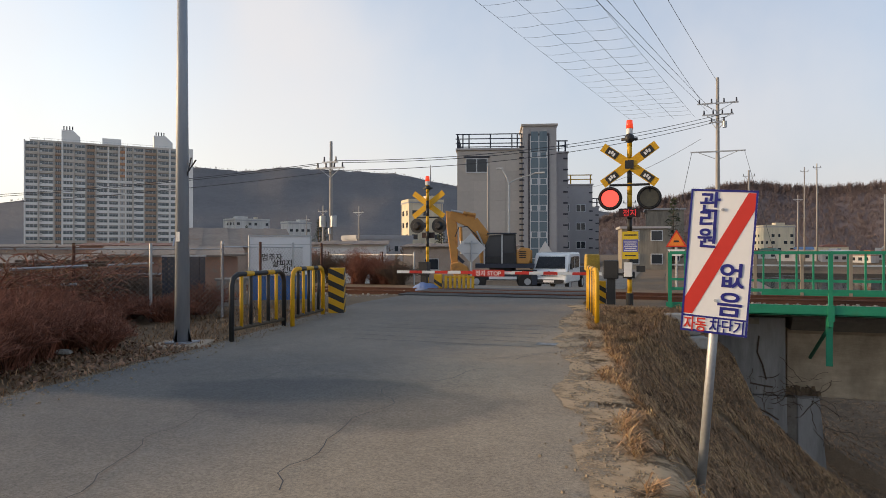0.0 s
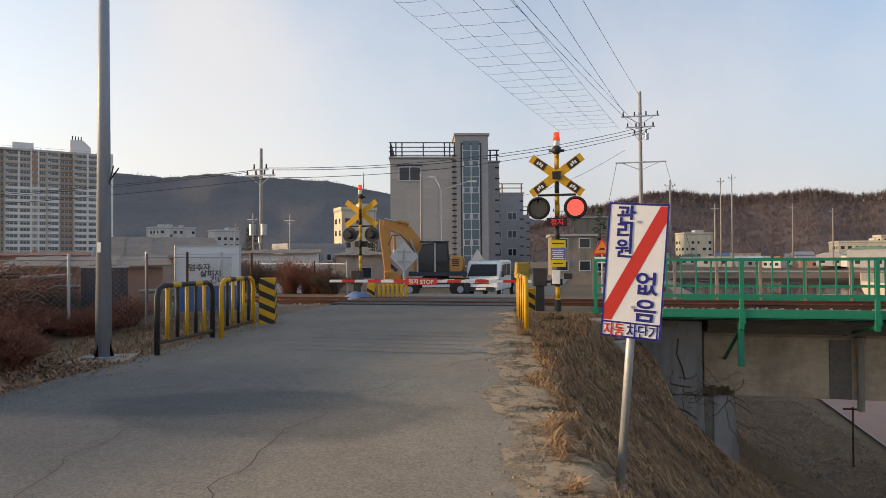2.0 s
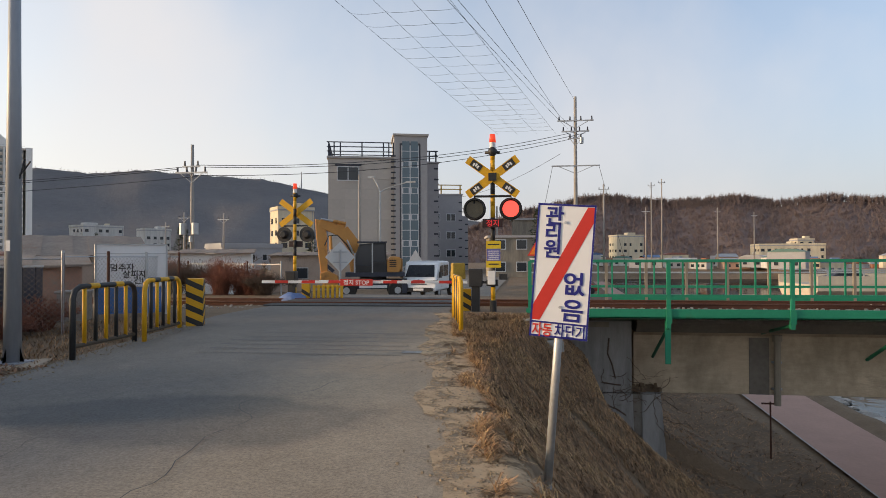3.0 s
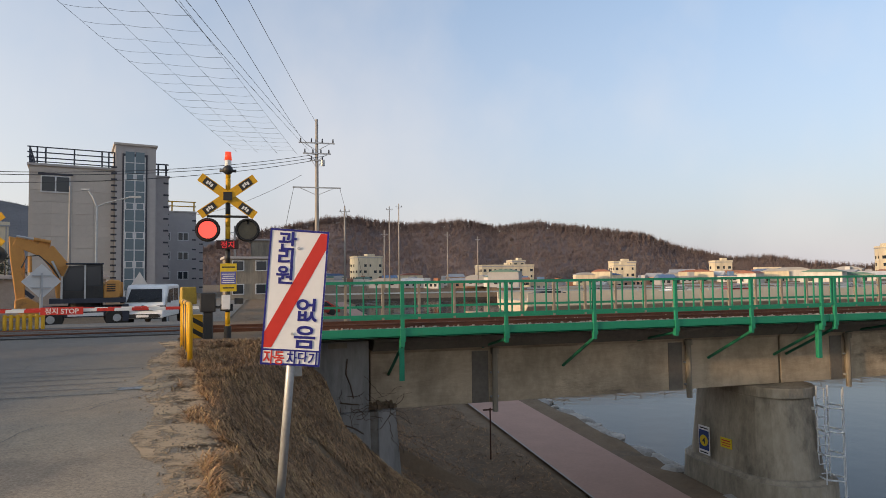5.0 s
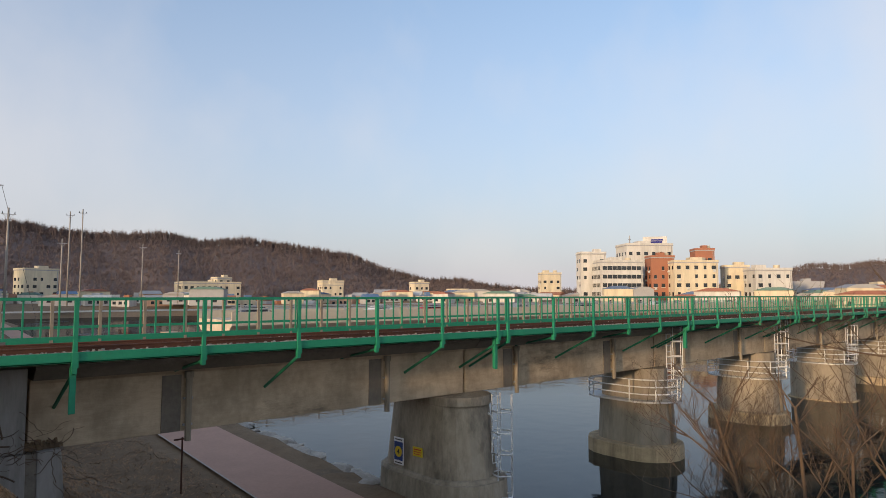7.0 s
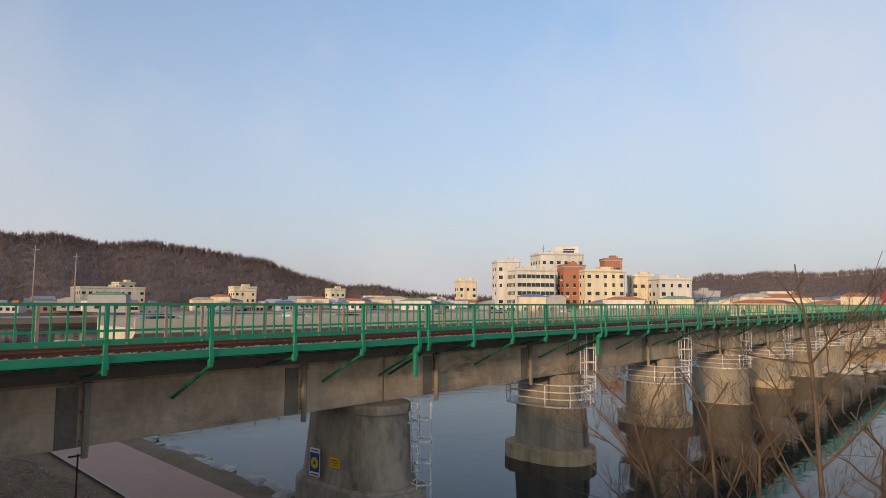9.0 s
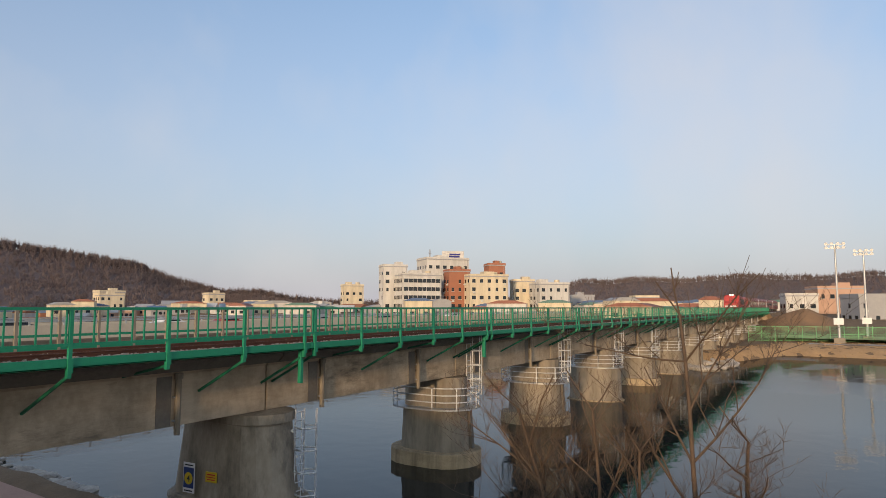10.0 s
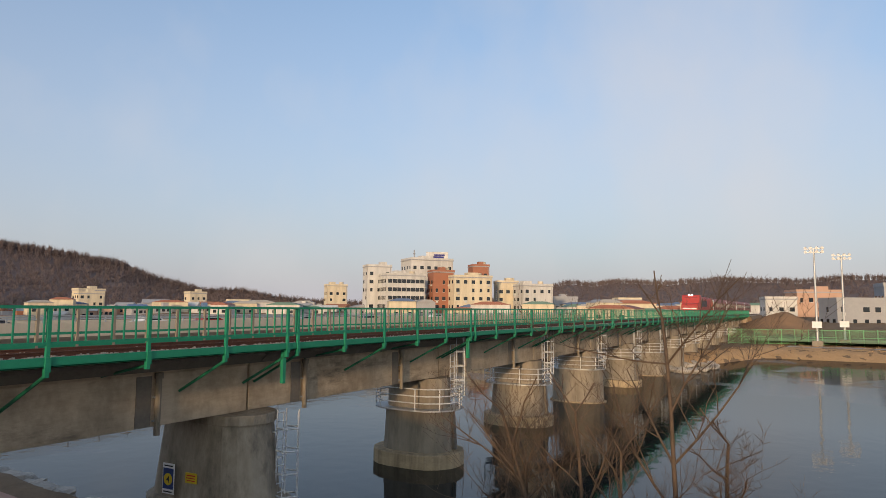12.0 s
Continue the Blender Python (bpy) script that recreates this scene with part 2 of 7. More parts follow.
def streaks(mat, low=0.55, high=1.15, scale=1.6, fall=0.12):
    """Runs of dirt that water has drawn down a wall."""
    t = mat.node_tree
    b = t.nodes["Principled BSDF"]
    old = b.inputs["Base Color"].links[0].from_socket
    tc, mp = t.nodes.new("ShaderNodeTexCoord"), t.nodes.new("ShaderNodeMapping")
    mp.inputs["Scale"].default_value = (1, 1, fall)
    n = nd(t, "ShaderNodeTexNoise", Scale=scale, Detail=7.0, Roughness=0.7)
    mr, mx = t.nodes.new("ShaderNodeMapRange"), t.nodes.new("ShaderNodeMixRGB")
    mr.inputs[1].default_value, mr.inputs[2].default_value, mr.inputs[3].default_value, mr.inputs[4].default_value = 0.36, 0.58, low, high
    mx.blend_type = "MULTIPLY"
    mx.inputs[0].default_value = 1.0
    t.links.new(tc.outputs["Object"], mp.inputs[0])
    t.links.new(mp.outputs[0], n.inputs["Vector"])
    t.links.new(n.outputs["Fac"], mr.inputs[0])
    t.links.new(mr.outputs[0], mx.inputs[2])
    t.links.new(old, mx.inputs[1])
    t.links.new(mx.outputs[0], b.inputs["Base Color"])


def vary(mat, low, high):
    """Every blade, twig or stone of a joined mesh has a tone of its own."""
    t = mat.node_tree
    b = t.nodes["Principled BSDF"]
    old = b.inputs["Base Color"].links[0].from_socket
    g, mr, mx = t.nodes.new("ShaderNodeNewGeometry"), t.nodes.new("ShaderNodeMapRange"), t.nodes.new("ShaderNodeMixRGB")
    mr.inputs[3].default_value, mr.inputs[4].default_value = low, high
    mx.blend_type = "MULTIPLY"
    mx.inputs[0].default_value = 1.0
    t.links.new(g.outputs["Random Per Island"], mr.inputs[0])
    t.links.new(mr.outputs[0], mx.inputs[2])
    t.links.new(old, mx.inputs[1])
    t.links.new(mx.outputs[0], b.inputs["Base Color"])


def patchy(mat, scale, low, high):
    """Lies only in patches, with ragged gaps between them."""
    t = mat.node_tree
    b = t.nodes["Principled BSDF"]
    tc, n, mr = t.nodes.new("ShaderNodeTexCoord"), nd(t, "ShaderNodeTexNoise", Scale=scale, Detail=9.0, Roughness=0.75), t.nodes.new("ShaderNodeMapRange")
    mr.inputs[1].default_value, mr.inputs[2].default_value = low, high
    t.links.new(tc.outputs["Object"], n.inputs["Vector"])
    t.links.new(n.outputs["Fac"], mr.inputs[0])
    t.links.new(mr.outputs[0], b.inputs["Alpha"])


speckle(asphalt, 45, 0.62, 1.38)
# soft darker patch in the middle of the road
stain_or_shade(asphalt, -2.3, 6.6, 1.9, 1.0, 0.9, (0.62, 0.66, 0.72), 0.35)
# shade painted into the asphalt: left side darker and bluer
stain_or_shade(asphalt, -4.6, 6.4, 2.7, 2.6, 0.9, (0.62, 0.68, 0.77), 0.9)
# warm light painted into the asphalt along the right side
stain_or_shade(asphalt, -0.4, 7.0, 1.6, 8.0, 0.9, (1.6, 1.43, 1.2), 1.2)
# slightly darker tone around the crossing
stain_or_shade(asphalt, -3.2, 17, 4.5, 3.5, 0.6, (0.8, 0.8, 0.82), 0.9)
road_paint = material("worn_paint", (0.36, 0.345, 0.32), (0.15, 0.14, 0.13), 5.0, 0.85, bump=0.2, bump_scale=70, spread=0.15)
dust = material("dust", (0.48, 0.335, 0.2), (0.37, 0.255, 0.152), 2.0, 0.95, bump=0.5, bump_scale=50)
grit = material("grit", (0.3, 0.235, 0.165), (0.2, 0.155, 0.11), 3.0, 0.95)
patchy(dust, 1.7, 0.4, 0.53)
earth = material("earth", (0.15, 0.098, 0.056), (0.225, 0.15, 0.09), 0.7, 0.95, bump=0.9, bump_scale=14, c3=(0.11, 0.085, 0.06), stain_or_shade=0.56)
dry_grass = material("dry_grass", (0.23, 0.13, 0.066), (0.37, 0.222, 0.118), 3.0, 0.9, c3=(0.11, 0.062, 0.036), stain_or_shade=0.52)
vary(dry_grass, 0.25, 1.7)
straw = material("straw", (0.46, 0.28, 0.13), (0.56, 0.37, 0.19), 3.0, 0.9)
vary(straw, 0.5, 1.25)
concrete = material("concrete", (0.42, 0.335, 0.245), (0.31, 0.245, 0.18), 0.6, 0.85, bump=0.35, bump_scale=18, c3=(0.12, 0.105, 0.09), stain_or_shade=0.6, stretch=(1, 1, 0.35))
concrete_pale = material("pale_concrete", (0.29, 0.25, 0.198), (0.215, 0.185, 0.146), 0.7, 0.85, bump=0.3, bump_scale=20, c3=(0.2, 0.18, 0.155), stain_or_shade=0.6, stretch=(1, 1, 0.3))
concrete_dark = material("stained_concrete", (0.2, 0.175, 0.145), (0.13, 0.113, 0.095), 0.9, 0.85, bump=0.4, bump_scale=20, c3=(0.26, 0.24, 0.21), stain_or_shade=0.6)
girder_concrete = material("girder_concrete", (0.5, 0.4, 0.285), (0.37, 0.29, 0.205), 0.9, 0.85, bump=0.35, bump_scale=16, c3=(0.13, 0.105, 0.08), stain_or_shade=0.57, stretch=(0.4, 1, 1.5))
pier_concrete = material("pier_concrete", (0.37, 0.315, 0.245), (0.25, 0.213, 0.165), 0.8, 0.85, bump=0.4, bump_scale=18, c3=(0.12, 0.1, 0.08), stain_or_shade=0.55, stretch=(1, 1, 0.5))
footing_concrete = material("footing_concrete", (0.43, 0.335, 0.215), (0.3, 0.23, 0.145), 1.0, 0.9, bump=0.4, bump_scale=16, stretch=(1, 1, 3))
green = material("green_paint", (0.012, 0.235, 0.13), (0.01, 0.19, 0.11), 2.5, 0.55, bump=0.08, c3=(0.035, 0.17, 0.095), stain_or_shade=0.62)
green_dark = material("green_brace_paint", (0.01, 0.16, 0.09), (0.008, 0.11, 0.065), 3.0, 0.6)
abutment_concrete = material("abutment_concrete", (0.31, 0.295, 0.28), (0.24, 0.227, 0.213), 0.8, 0.85, bump=0.3, bump_scale=20, c3=(0.19, 0.165, 0.14), stain_or_shade=0.6, stretch=(1, 1, 0.4))
streaks(girder_concrete, 0.72, 1.12, 0.9, 0.6)
streaks(pier_concrete, 0.6, 1.12, 1.1, 0.3)
streaks(concrete_pale, 0.75, 1.1, 1.2, 0.25)
streaks(abutment_concrete, 0.7, 1.1)
streaks(footing_concrete, 0.7, 1.15, 2.5)
ladder_steel = material("ladder_steel", (0.66, 0.67, 0.68), (0.52, 0.53, 0.54), 4, 0.5, 0.15)
galv = material("galvanised", (0.5, 0.51, 0.52), (0.38, 0.39, 0.4), 4, 0.5, 0.6)
grey_steel = material("grey_steel", (0.34, 0.36, 0.39), (0.27, 0.29, 0.32), 2, 0.5, 0.2, stretch=(1, 1, 0.2))
rust = material("rusty_rail", (0.13, 0.055, 0.035), (0.08, 0.04, 0.03), 4, 0.75, 0.3)
ballast = material("ballast", (0.40, 0.36, 0.31), (0.24, 0.205, 0.175), 6, 0.95, bump=1.0, bump_scale=22, random_tint=0.2)
red_path = material("red_path", (0.44, 0.265, 0.2), (0.37, 0.225, 0.172), 0.8, 0.9, bump=0.2, bump_scale=60)
white_line = material("white_line", (0.42, 0.38, 0.34), (0.33, 0.29, 0.26), 4, 0.8)
white_paint = material("white_paint", (0.72, 0.72, 0.71), (0.64, 0.64, 0.63), 2, 0.5)
sign_white = material("sign_white", (0.72, 0.72, 0.73), (0.66, 0.665, 0.675), 1.2, 0.4, c3=(0.58, 0.57, 0.55), stain_or_shade=0.68)
sign_blue = material("sign_blue", (0.018, 0.02, 0.2), (0.016, 0.018, 0.16), 4, 0.4)
sign_red = material("sign_red", (0.55, 0.035, 0.025), (0.48, 0.03, 0.02), 2, 0.4)
black_paint = material("black_paint", (0.02, 0.02, 0.022), (0.035, 0.034, 0.033), 4, 0.5)
yellow = material("yellow_paint", (0.68, 0.37, 0.015), (0.56, 0.29, 0.015), 3, 0.5, c3=(0.42, 0.22, 0.02), stain_or_shade=0.63)
bark = material("bark", (0.125, 0.085, 0.058), (0.08, 0.055, 0.04), 6, 0.9, bump=0.5, bump_scale=40)
red_twig = material("red_twigs", (0.3, 0.115, 0.07), (0.17, 0.075, 0.05), 2, 0.9)
vary(red_twig, 0.4, 1.5)
dead_leaf = material("dead_leaves", (0.3, 0.17, 0.1), (0.2, 0.115, 0.075), 3, 0.9)
vary(dead_leaf, 0.35, 1.5)
rock = material("rock", (0.46, 0.42, 0.375), (0.28, 0.255, 0.22), 1.4, 0.9, bump=0.7, bump_scale=9, random_tint=0.2)
woods = material("winter_woods", (0.15, 0.116, 0.112), (0.12, 0.093, 0.092), 0.02, 1.0, bump=0.4, bump_scale=0.2, c3=(0.085, 0.077, 0.07), stain_or_shade=0.6)
# distance haze is mixed into these two colours: paler and greyer woods
woods_hazed = material("hazed_winter_woods", (0.155, 0.145, 0.145), (0.12, 0.113, 0.115), 0.01, 1.0, bump=0.6, bump_scale=0.12)
hazed_twigs = material("hazed_twigs", (0.22, 0.205, 0.205), (0.17, 0.16, 0.163), 0.01, 1.0)
twigs_far = material("crown_twigs", (0.16, 0.123, 0.119), (0.13, 0.1, 0.099), 0.02, 1.0, c3=(0.075, 0.068, 0.062), stain_or_shade=0.6)
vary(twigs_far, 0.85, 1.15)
window_glass = glass("window_glass")
dark_steel = material("dark_steel", (0.05, 0.055, 0.075), (0.035, 0.04, 0.055), 3, 0.5, 0.3)
rubber = material("rubber", (0.025, 0.024, 0.023), (0.045, 0.04, 0.036), 5, 0.9)
red_lit = material("lit_red", (0.6, 0.05, 0.04), None, 3, 0.4, emit=(1.0, 0.09, 0.07), emit_strength=1.3)
wire = material("wire", (0.05, 0.05, 0.055), None, 3, 0.6)


def text_mesh(words, size, mat, thick=0.002, bold=0.0, name="writing"):
    """Letters as a flat mesh in the xz plane, centred, facing -y."""
    cu = bpy.data.curves.new(name, "FONT")
    cu.body, cu.size, cu.align_x, cu.align_y, cu.extrude, cu.offset = words, size, "CENTER", "CENTER", thick, bold
    cu.resolution_u = 3
    tmp = new("writing_tmp", cu)
    bpy.context.view_layer.update()
    me = bpy.data.meshes.new_from_object(tmp.evaluated_get(bpy.context.evaluated_depsgraph_get()))
    bpy.data.objects.remove(tmp)
    me.transform(Matrix.Rotation(radians(90), 4, "X"))
    lo = [min(v.co[i] for v in me.vertices) for i in range(3)]
    hi = [max(v.co[i] for v in me.vertices) for i in range(3)]
    me.transform(Matrix.Translation((-(lo[0] + hi[0]) / 2, 0, -(lo[2] + hi[2]) / 2)))
    me.name = name
    me.materials.clear()
    me.materials.append(mat)
    return me


def writing(words, size, mat, parent, x, y, z, bold=0.0, rz=0.0, label="", narrow=1.0):
    ob = part("lettering", text_mesh(words, size, mat, bold=bold), mat, parent, label)
    ob.matrix_basis = pose(x, y, z, 0, 0, rz) @ Matrix.Diagonal((narrow, 1, 1, 1))
    return ob


# ---- the lie of the land ----
WATER = -6.45
RAIL_Z = 0.33


def smooth(a, b, x):
    t = min(1.0, max(0.0, (x - a) / (b - a)))
    return t * t * (3 - 2 * t)


def road_z(y):
    return 0.26 * smooth(8.5, 16.5, y) - 0.8 * smooth(22.5, 36, y)


def road_right(y):
    return 0.87 - 0.165 * (y - 4) if y < 11 else -0.285 - 0.1 * (y - 11) if y < 17 else -0.885


def road_left(y):
    return -5.55 - 0.12 * (y - 5) if y < 10 else -6.15


def bank_edge(y):
    return road_right(y) + 0.34 + 1.75 * smooth(8, 17, y) if y < 22 else 2.0 + 0.06 * (y - 22)


def shore_far(y):
    return 121 - 22 * smooth(8, 17, y)


def land(x, y):
    """Height of the ground."""
    base = road_z(y) - 0.03 + (0.025 * smooth(-5, -1, x) if y < 17 else 0)
    if x < -6.6:
        base += 0.03 + 0.10 * (noise.noise((x * 0.3, y * 0.3, 0)))
        base -= 0.5 * smooth(-9, -30, x)
    s = x - bank_edge(y)
    z = base
    if s > 0:
        k_ = 0.95 + 0.12 * smooth(10, 16, y)
        drop = k_ * s if s > 0.5 else k_ * 0.5 * s * (1 + s / 0.5)
        z = base - 5.62 * math.tanh((drop / 5.62) ** 1.15) ** 0.9
        z = max(-5.62, z - 0.95 * smooth(1.25, 1.8, s) * smooth(13.2, 16.2, y))
        if drop > 8:
            z = -5.62
    if x > 0 and s > 0:
        px = x - 0.055 * (y - 20)
        z -= 2.4 * smooth(15.6, 18.4, px)
        z += 2.95 * smooth(shore_far(y) - 3, shore_far(y) + 8, x)
        z += 3.6 * smooth(150, 190, x) + 1.2 * smooth(190, 260, x)
        z += 6.0 * smooth(230, 300, y) * (1 - smooth(100, 130, x))
        rough = 0.16 if s < 10 else 0.25
        if 11.0 < px < 14.8 and y < 200:
            rough = 0
            z = min(z, -5.66)
        if s < 14 or x > 95:
            z += rough * noise.noise((x * 0.8, y * 0.8, 3.3)) * min(1, s) + 0.3 * rough * noise.noise((x * 3, y * 3, 7)) * min(1, s)
    return z


def axis(marks):
    out = []
    for a, b, step in marks:
        n = max(1, round((b - a) / step))
        out += [a + (b - a) * i / n for i in range(n)]
    return out + [marks[-1][1]]


gx = axis([(-4200, -400, 600), (-400, -40, 30), (-40, -8, 2.0), (-8, -1, 0.7), (-1, 10, 0.3), (10, 20, 0.5), (20, 96, 6), (96, 135, 1.5), (135, 400, 15), (400, 4200, 600)])
gy = axis([(-4200, -200, 600), (-200, -14, 15), (-14, 0, 1.0), (0, 24, 0.4), (24, 44, 1.0), (44, 100, 4), (100, 340, 20), (340, 4200, 600)])
gv = [(x, y, land(x, y)) for y in gy for x in gx]
gf = [(j * len(gx) + i, j * len(gx) + i + 1, (j + 1) * len(gx) + i + 1, (j + 1) * len(gx) + i) for j in range(len(gy) - 1) for i in range(len(gx) - 1)]
ground_mb = MB()
ground_mb.v, ground_mb.f = gv, gf
ground = single("ground", ground_mb, earth, "bare brown earth and trodden dry grass", "ground", kind="structure", smooth=True)

# water
wm = bpy.data.materials.new("river_water")
wm.use_nodes = True
wt = wm.node_tree
wt.nodes.remove(wt.nodes["Principled BSDF"])
w_c, w_n, w_b = wt.nodes.new("ShaderNodeTexCoord"), nd(wt, "ShaderNodeTexNoise", Scale=0.9, Detail=4.0), wt.nodes.new("ShaderNodeBump")
w_b.inputs["Strength"].default_value, w_b.inputs["Distance"].default_value = 0.1, 0.12
wt.links.new(w_c.outputs["Object"], w_n.inputs["Vector"])
wt.links.new(w_n.outputs["Fac"], w_b.inputs["Height"])
# thin grey ice lies in sheets on parts of the river
w_i, w_r, w_m, w_q = nd(wt, "ShaderNodeTexNoise", Scale=0.07, Detail=7.0, Roughness=0.55), wt.nodes.new("ShaderNodeMapRange"), wt.nodes.new("ShaderNodeMixRGB"), wt.nodes.new("ShaderNodeMapRange")
w_r.inputs[1].default_value, w_r.inputs[2].default_value = 0.6, 0.63
w_m.inputs[1].default_value, w_m.inputs[2].default_value = (0.014, 0.018, 0.018, 1), (0.07, 0.075, 0.08, 1)
w_q.inputs[3].default_value, w_q.inputs[4].default_value = 0.035, 0.14
wt.links.new(w_c.outputs["Object"], w_i.inputs["Vector"])
wt.links.new(w_i.outputs["Fac"], w_r.inputs[0])
wt.links.new(w_r.outputs[0], w_m.inputs[0])
wt.links.new(w_r.outputs[0], w_q.inputs[0])
# ripples keep the surface from ever turning into a full mirror
w_f, w_cap, w_g, w_x = nd(wt, "ShaderNodeFresnel", IOR=1.33), wt.nodes.new("ShaderNodeMath"), wt.nodes.new("ShaderNodeBsdfGlossy"), wt.nodes.new("ShaderNodeMixShader")
w_d, w_o = wt.nodes.new("ShaderNodeBsdfDiffuse"), wt.nodes["Material Output"]
w_cap.operation = "MINIMUM"
w_cap.inputs[1].default_value = 0.39
wt.links.new(w_f.outputs[0], w_cap.inputs[0])
wt.links.new(w_cap.outputs[0], w_x.inputs[0])
wt.links.new(w_m.outputs[0], w_d.inputs["Color"])
wt.links.new(w_q.outputs[0], w_g.inputs["Roughness"])
for n_ in (w_f, w_g, w_d):
    wt.links.new(w_b.outputs[0], n_.inputs["Normal"])
wt.links.new(w_d.outputs[0], w_x.inputs[1])
wt.links.new(w_g.outputs[0], w_x.inputs[2])
wt.links.new(w_x.outputs[0], w_o.inputs["Surface"])
river = single("water", MB().add([(12, -400, WATER), (170, -400, WATER), (170, 330, WATER), (12, 330, WATER)], [(0, 1, 2, 3)]), wm, "still dark river water reflecting the sky", "river", kind="structure")


# ---- road ----
def strip(name, left, right, ys, lift, mat, label, category, cols=1, zf=None):
    mb = MB()
    zf = zf or (lambda x, y: road_z(y))
    vs = []
    for y in ys:
        a, b = left(y), right(y)
        for i in range(cols + 1):
            x = a + (b - a) * i / cols
            vs.append((x, y, zf(x, y) + lift))
    n = cols + 1
    fs = [(j * n + i, j * n + i + 1, (j + 1) * n + i + 1, (j + 1) * n + i) for j in range(len(ys) - 1) for i in range(cols)]
    mb.add(vs, fs)
    return single(name, mb, mat, label, category, kind="structure", smooth=True)


road_ys = axis([(-40, 0, 2), (0, 24, 0.5), (24, 90, 2)])
edge_wob = lambda y, k: 0.12 * noise.noise((y * 0.9, k, 0)) + 0.05 * noise.noise((y * 3.1, k, 2))
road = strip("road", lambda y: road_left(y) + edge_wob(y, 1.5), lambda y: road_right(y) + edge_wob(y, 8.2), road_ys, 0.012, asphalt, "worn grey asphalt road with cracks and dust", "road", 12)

# ---- railway bridge ----
SPAN, JOINT = 13.2, 17.85
BR_END = JOINT + 13 * SPAN
RAIL_Y, GIRDER_Y = 16.55, 18.58
joints = [JOINT + SPAN * k for k in range(-1, 14)]

bridge = thing("railway_bridge", "long concrete girder railway bridge with green steel fascia", "bridge")
for a, b in zip(joints, joints[1:]):
    if a < JOINT:
        a = 3.9
    fa = 1.05 if a < 4 else a
    for y0 in (GIRDER_Y, 20.15):
        part("girder", MB().slab([(y0, -2.05), (y0 + 0.55, -2.05), (y0 + 0.55, -0.45), (y0 + 0.75, -0.35), (y0 - 0.12, -0.35), (y0, -0.5)], 0, a + 0.04, b - 0.04), girder_concrete, bridge, bevel=0.02)
    part("deck_slab", MB().slab([(18.0, -0.36), (21.4, -0.36), (21.6, -0.1), (21.6, 0.12), (17.75, 0.12), (17.75, -0.1)], 0, a + 0.02, b - 0.02), concrete_dark, bridge)
    part("fascia", MB().box((fa + b) / 2, RAIL_Y, 0.14, b - fa - 0.02, 0.06, 0.22).box((fa + b) / 2, RAIL_Y + 0.05, 0.135, b - fa - 0.02, 0.16, 0.03), green, bridge, "green painted steel channel")
    part("walkway", MB().box((fa + b) / 2, 17.15, 0.19, b - fa - 0.02, 1.1, 0.05), concrete_dark, bridge)
    for u in (0.21, 0.72):
        x = a + (b - a) * u if a > 5 else (7.6, 14.2)[u > 0.5]
        part("drainpipe", MB().tube((x, GIRDER_Y - 0.12, -0.5), (x, GIRDER_Y - 0.12, -2.3), 0.09, n=8).tube((x, GIRDER_Y - 0.12, -0.45), (x, GIRDER_Y - 0.12, -0.62), 0.13, n=8), concrete_pale, bridge)
        for zz in (-1.2, -1.9):
            part("pipe_clip", MB().box(x, GIRDER_Y - 0.06, zz, 0.24, 0.1, 0.05), grey_steel, bridge)
        part("repair_panel", MB().box(x - 0.42, GIRDER_Y - 0.012, -2.04, 0.5, 0.03, 1.5), concrete_dark, bridge, "darker concrete repair panel")
    part("far_fascia", MB().box((a + b) / 2, 22.6, 0.14, b - a - 0.02, 0.06, 0.22), green, bridge, "green painted steel channel")

# braces under the near walkway and the posts of the railing
railing = thing("bridge_railing", "green painted steel railing along the bridge edge", "railing")
far_railing = thing("bridge_railing", "pale posts and slender rails on the far bridge edge", "railing")
post_xs = [1.15, 4.45]
for k in range(14):
    j = joints[k]
    n = 5
    first = j + 0.25 if k else 7.25
    last = joints[k + 1] - 0.25
    n = 5 if k else 4
    post_xs += [first + (last - first) * i / n for i in range(n + 1)]
post_me = MB().box(0, 0, 0.1, 0.085, 0.085, 1.42).box(0, -0.05, 0.02, 0.13, 0.04, 0.34).mesh("post", green)
base_me = MB().box(0, 0, 0, 0.035, 0.035, 0.8).mesh("baluster", green)
foot_me = MB().box(0, 0.02, -0.1, 0.09, 0.12, 0.26).mesh("bracket", green)
for x in post_xs:
    ob = part("post", post_me, green, railing)
    ob.location = (x, RAIL_Y, 0)
    ob = part("bracket_foot", foot_me, green, bridge)
    ob.location = (x, RAIL_Y, 0)
for i, x in enumerate(post_xs[1:]):
    m_ = green_dark
    if i % 2 == 0 or abs(((x - JOINT + 0.5) % SPAN)) < 1.0:
        part("brace", MB().tube((x, RAIL_Y, -0.05), (x, GIRDER_Y - 0.02, -1.08), 0.045, n=6), m_, bridge, "dark green diagonal steel brace")
    else:
        part("brace", MB().tube((x, RAIL_Y, 0.0), (x, GIRDER_Y - 0.02, -0.42), 0.04, n=6), m_, bridge, "dark green steel bracket")
for x in (4.45, JOINT - 0.25, JOINT + SPAN - 0.25):
    part("hanger", MB().box(x, RAIL_Y + 0.12, -0.98, 0.13, 0.05, 1.1).box(x, RAIL_Y + 0.2, -0.98, 0.04, 0.14, 1.1), green, bridge, "green steel hanger plate", bevel=0.006)
x0, x1 = post_xs[0], BR_END
part("top_rail", MB().box((x0 + x1) / 2, RAIL_Y, 1.48, x1 - x0, 0.09, 0.07), green, railing)
part("bottom_rail", MB().box((x0 + x1) / 2, RAIL_Y, 0.64, x1 - x0, 0.06, 0.07), green, railing)
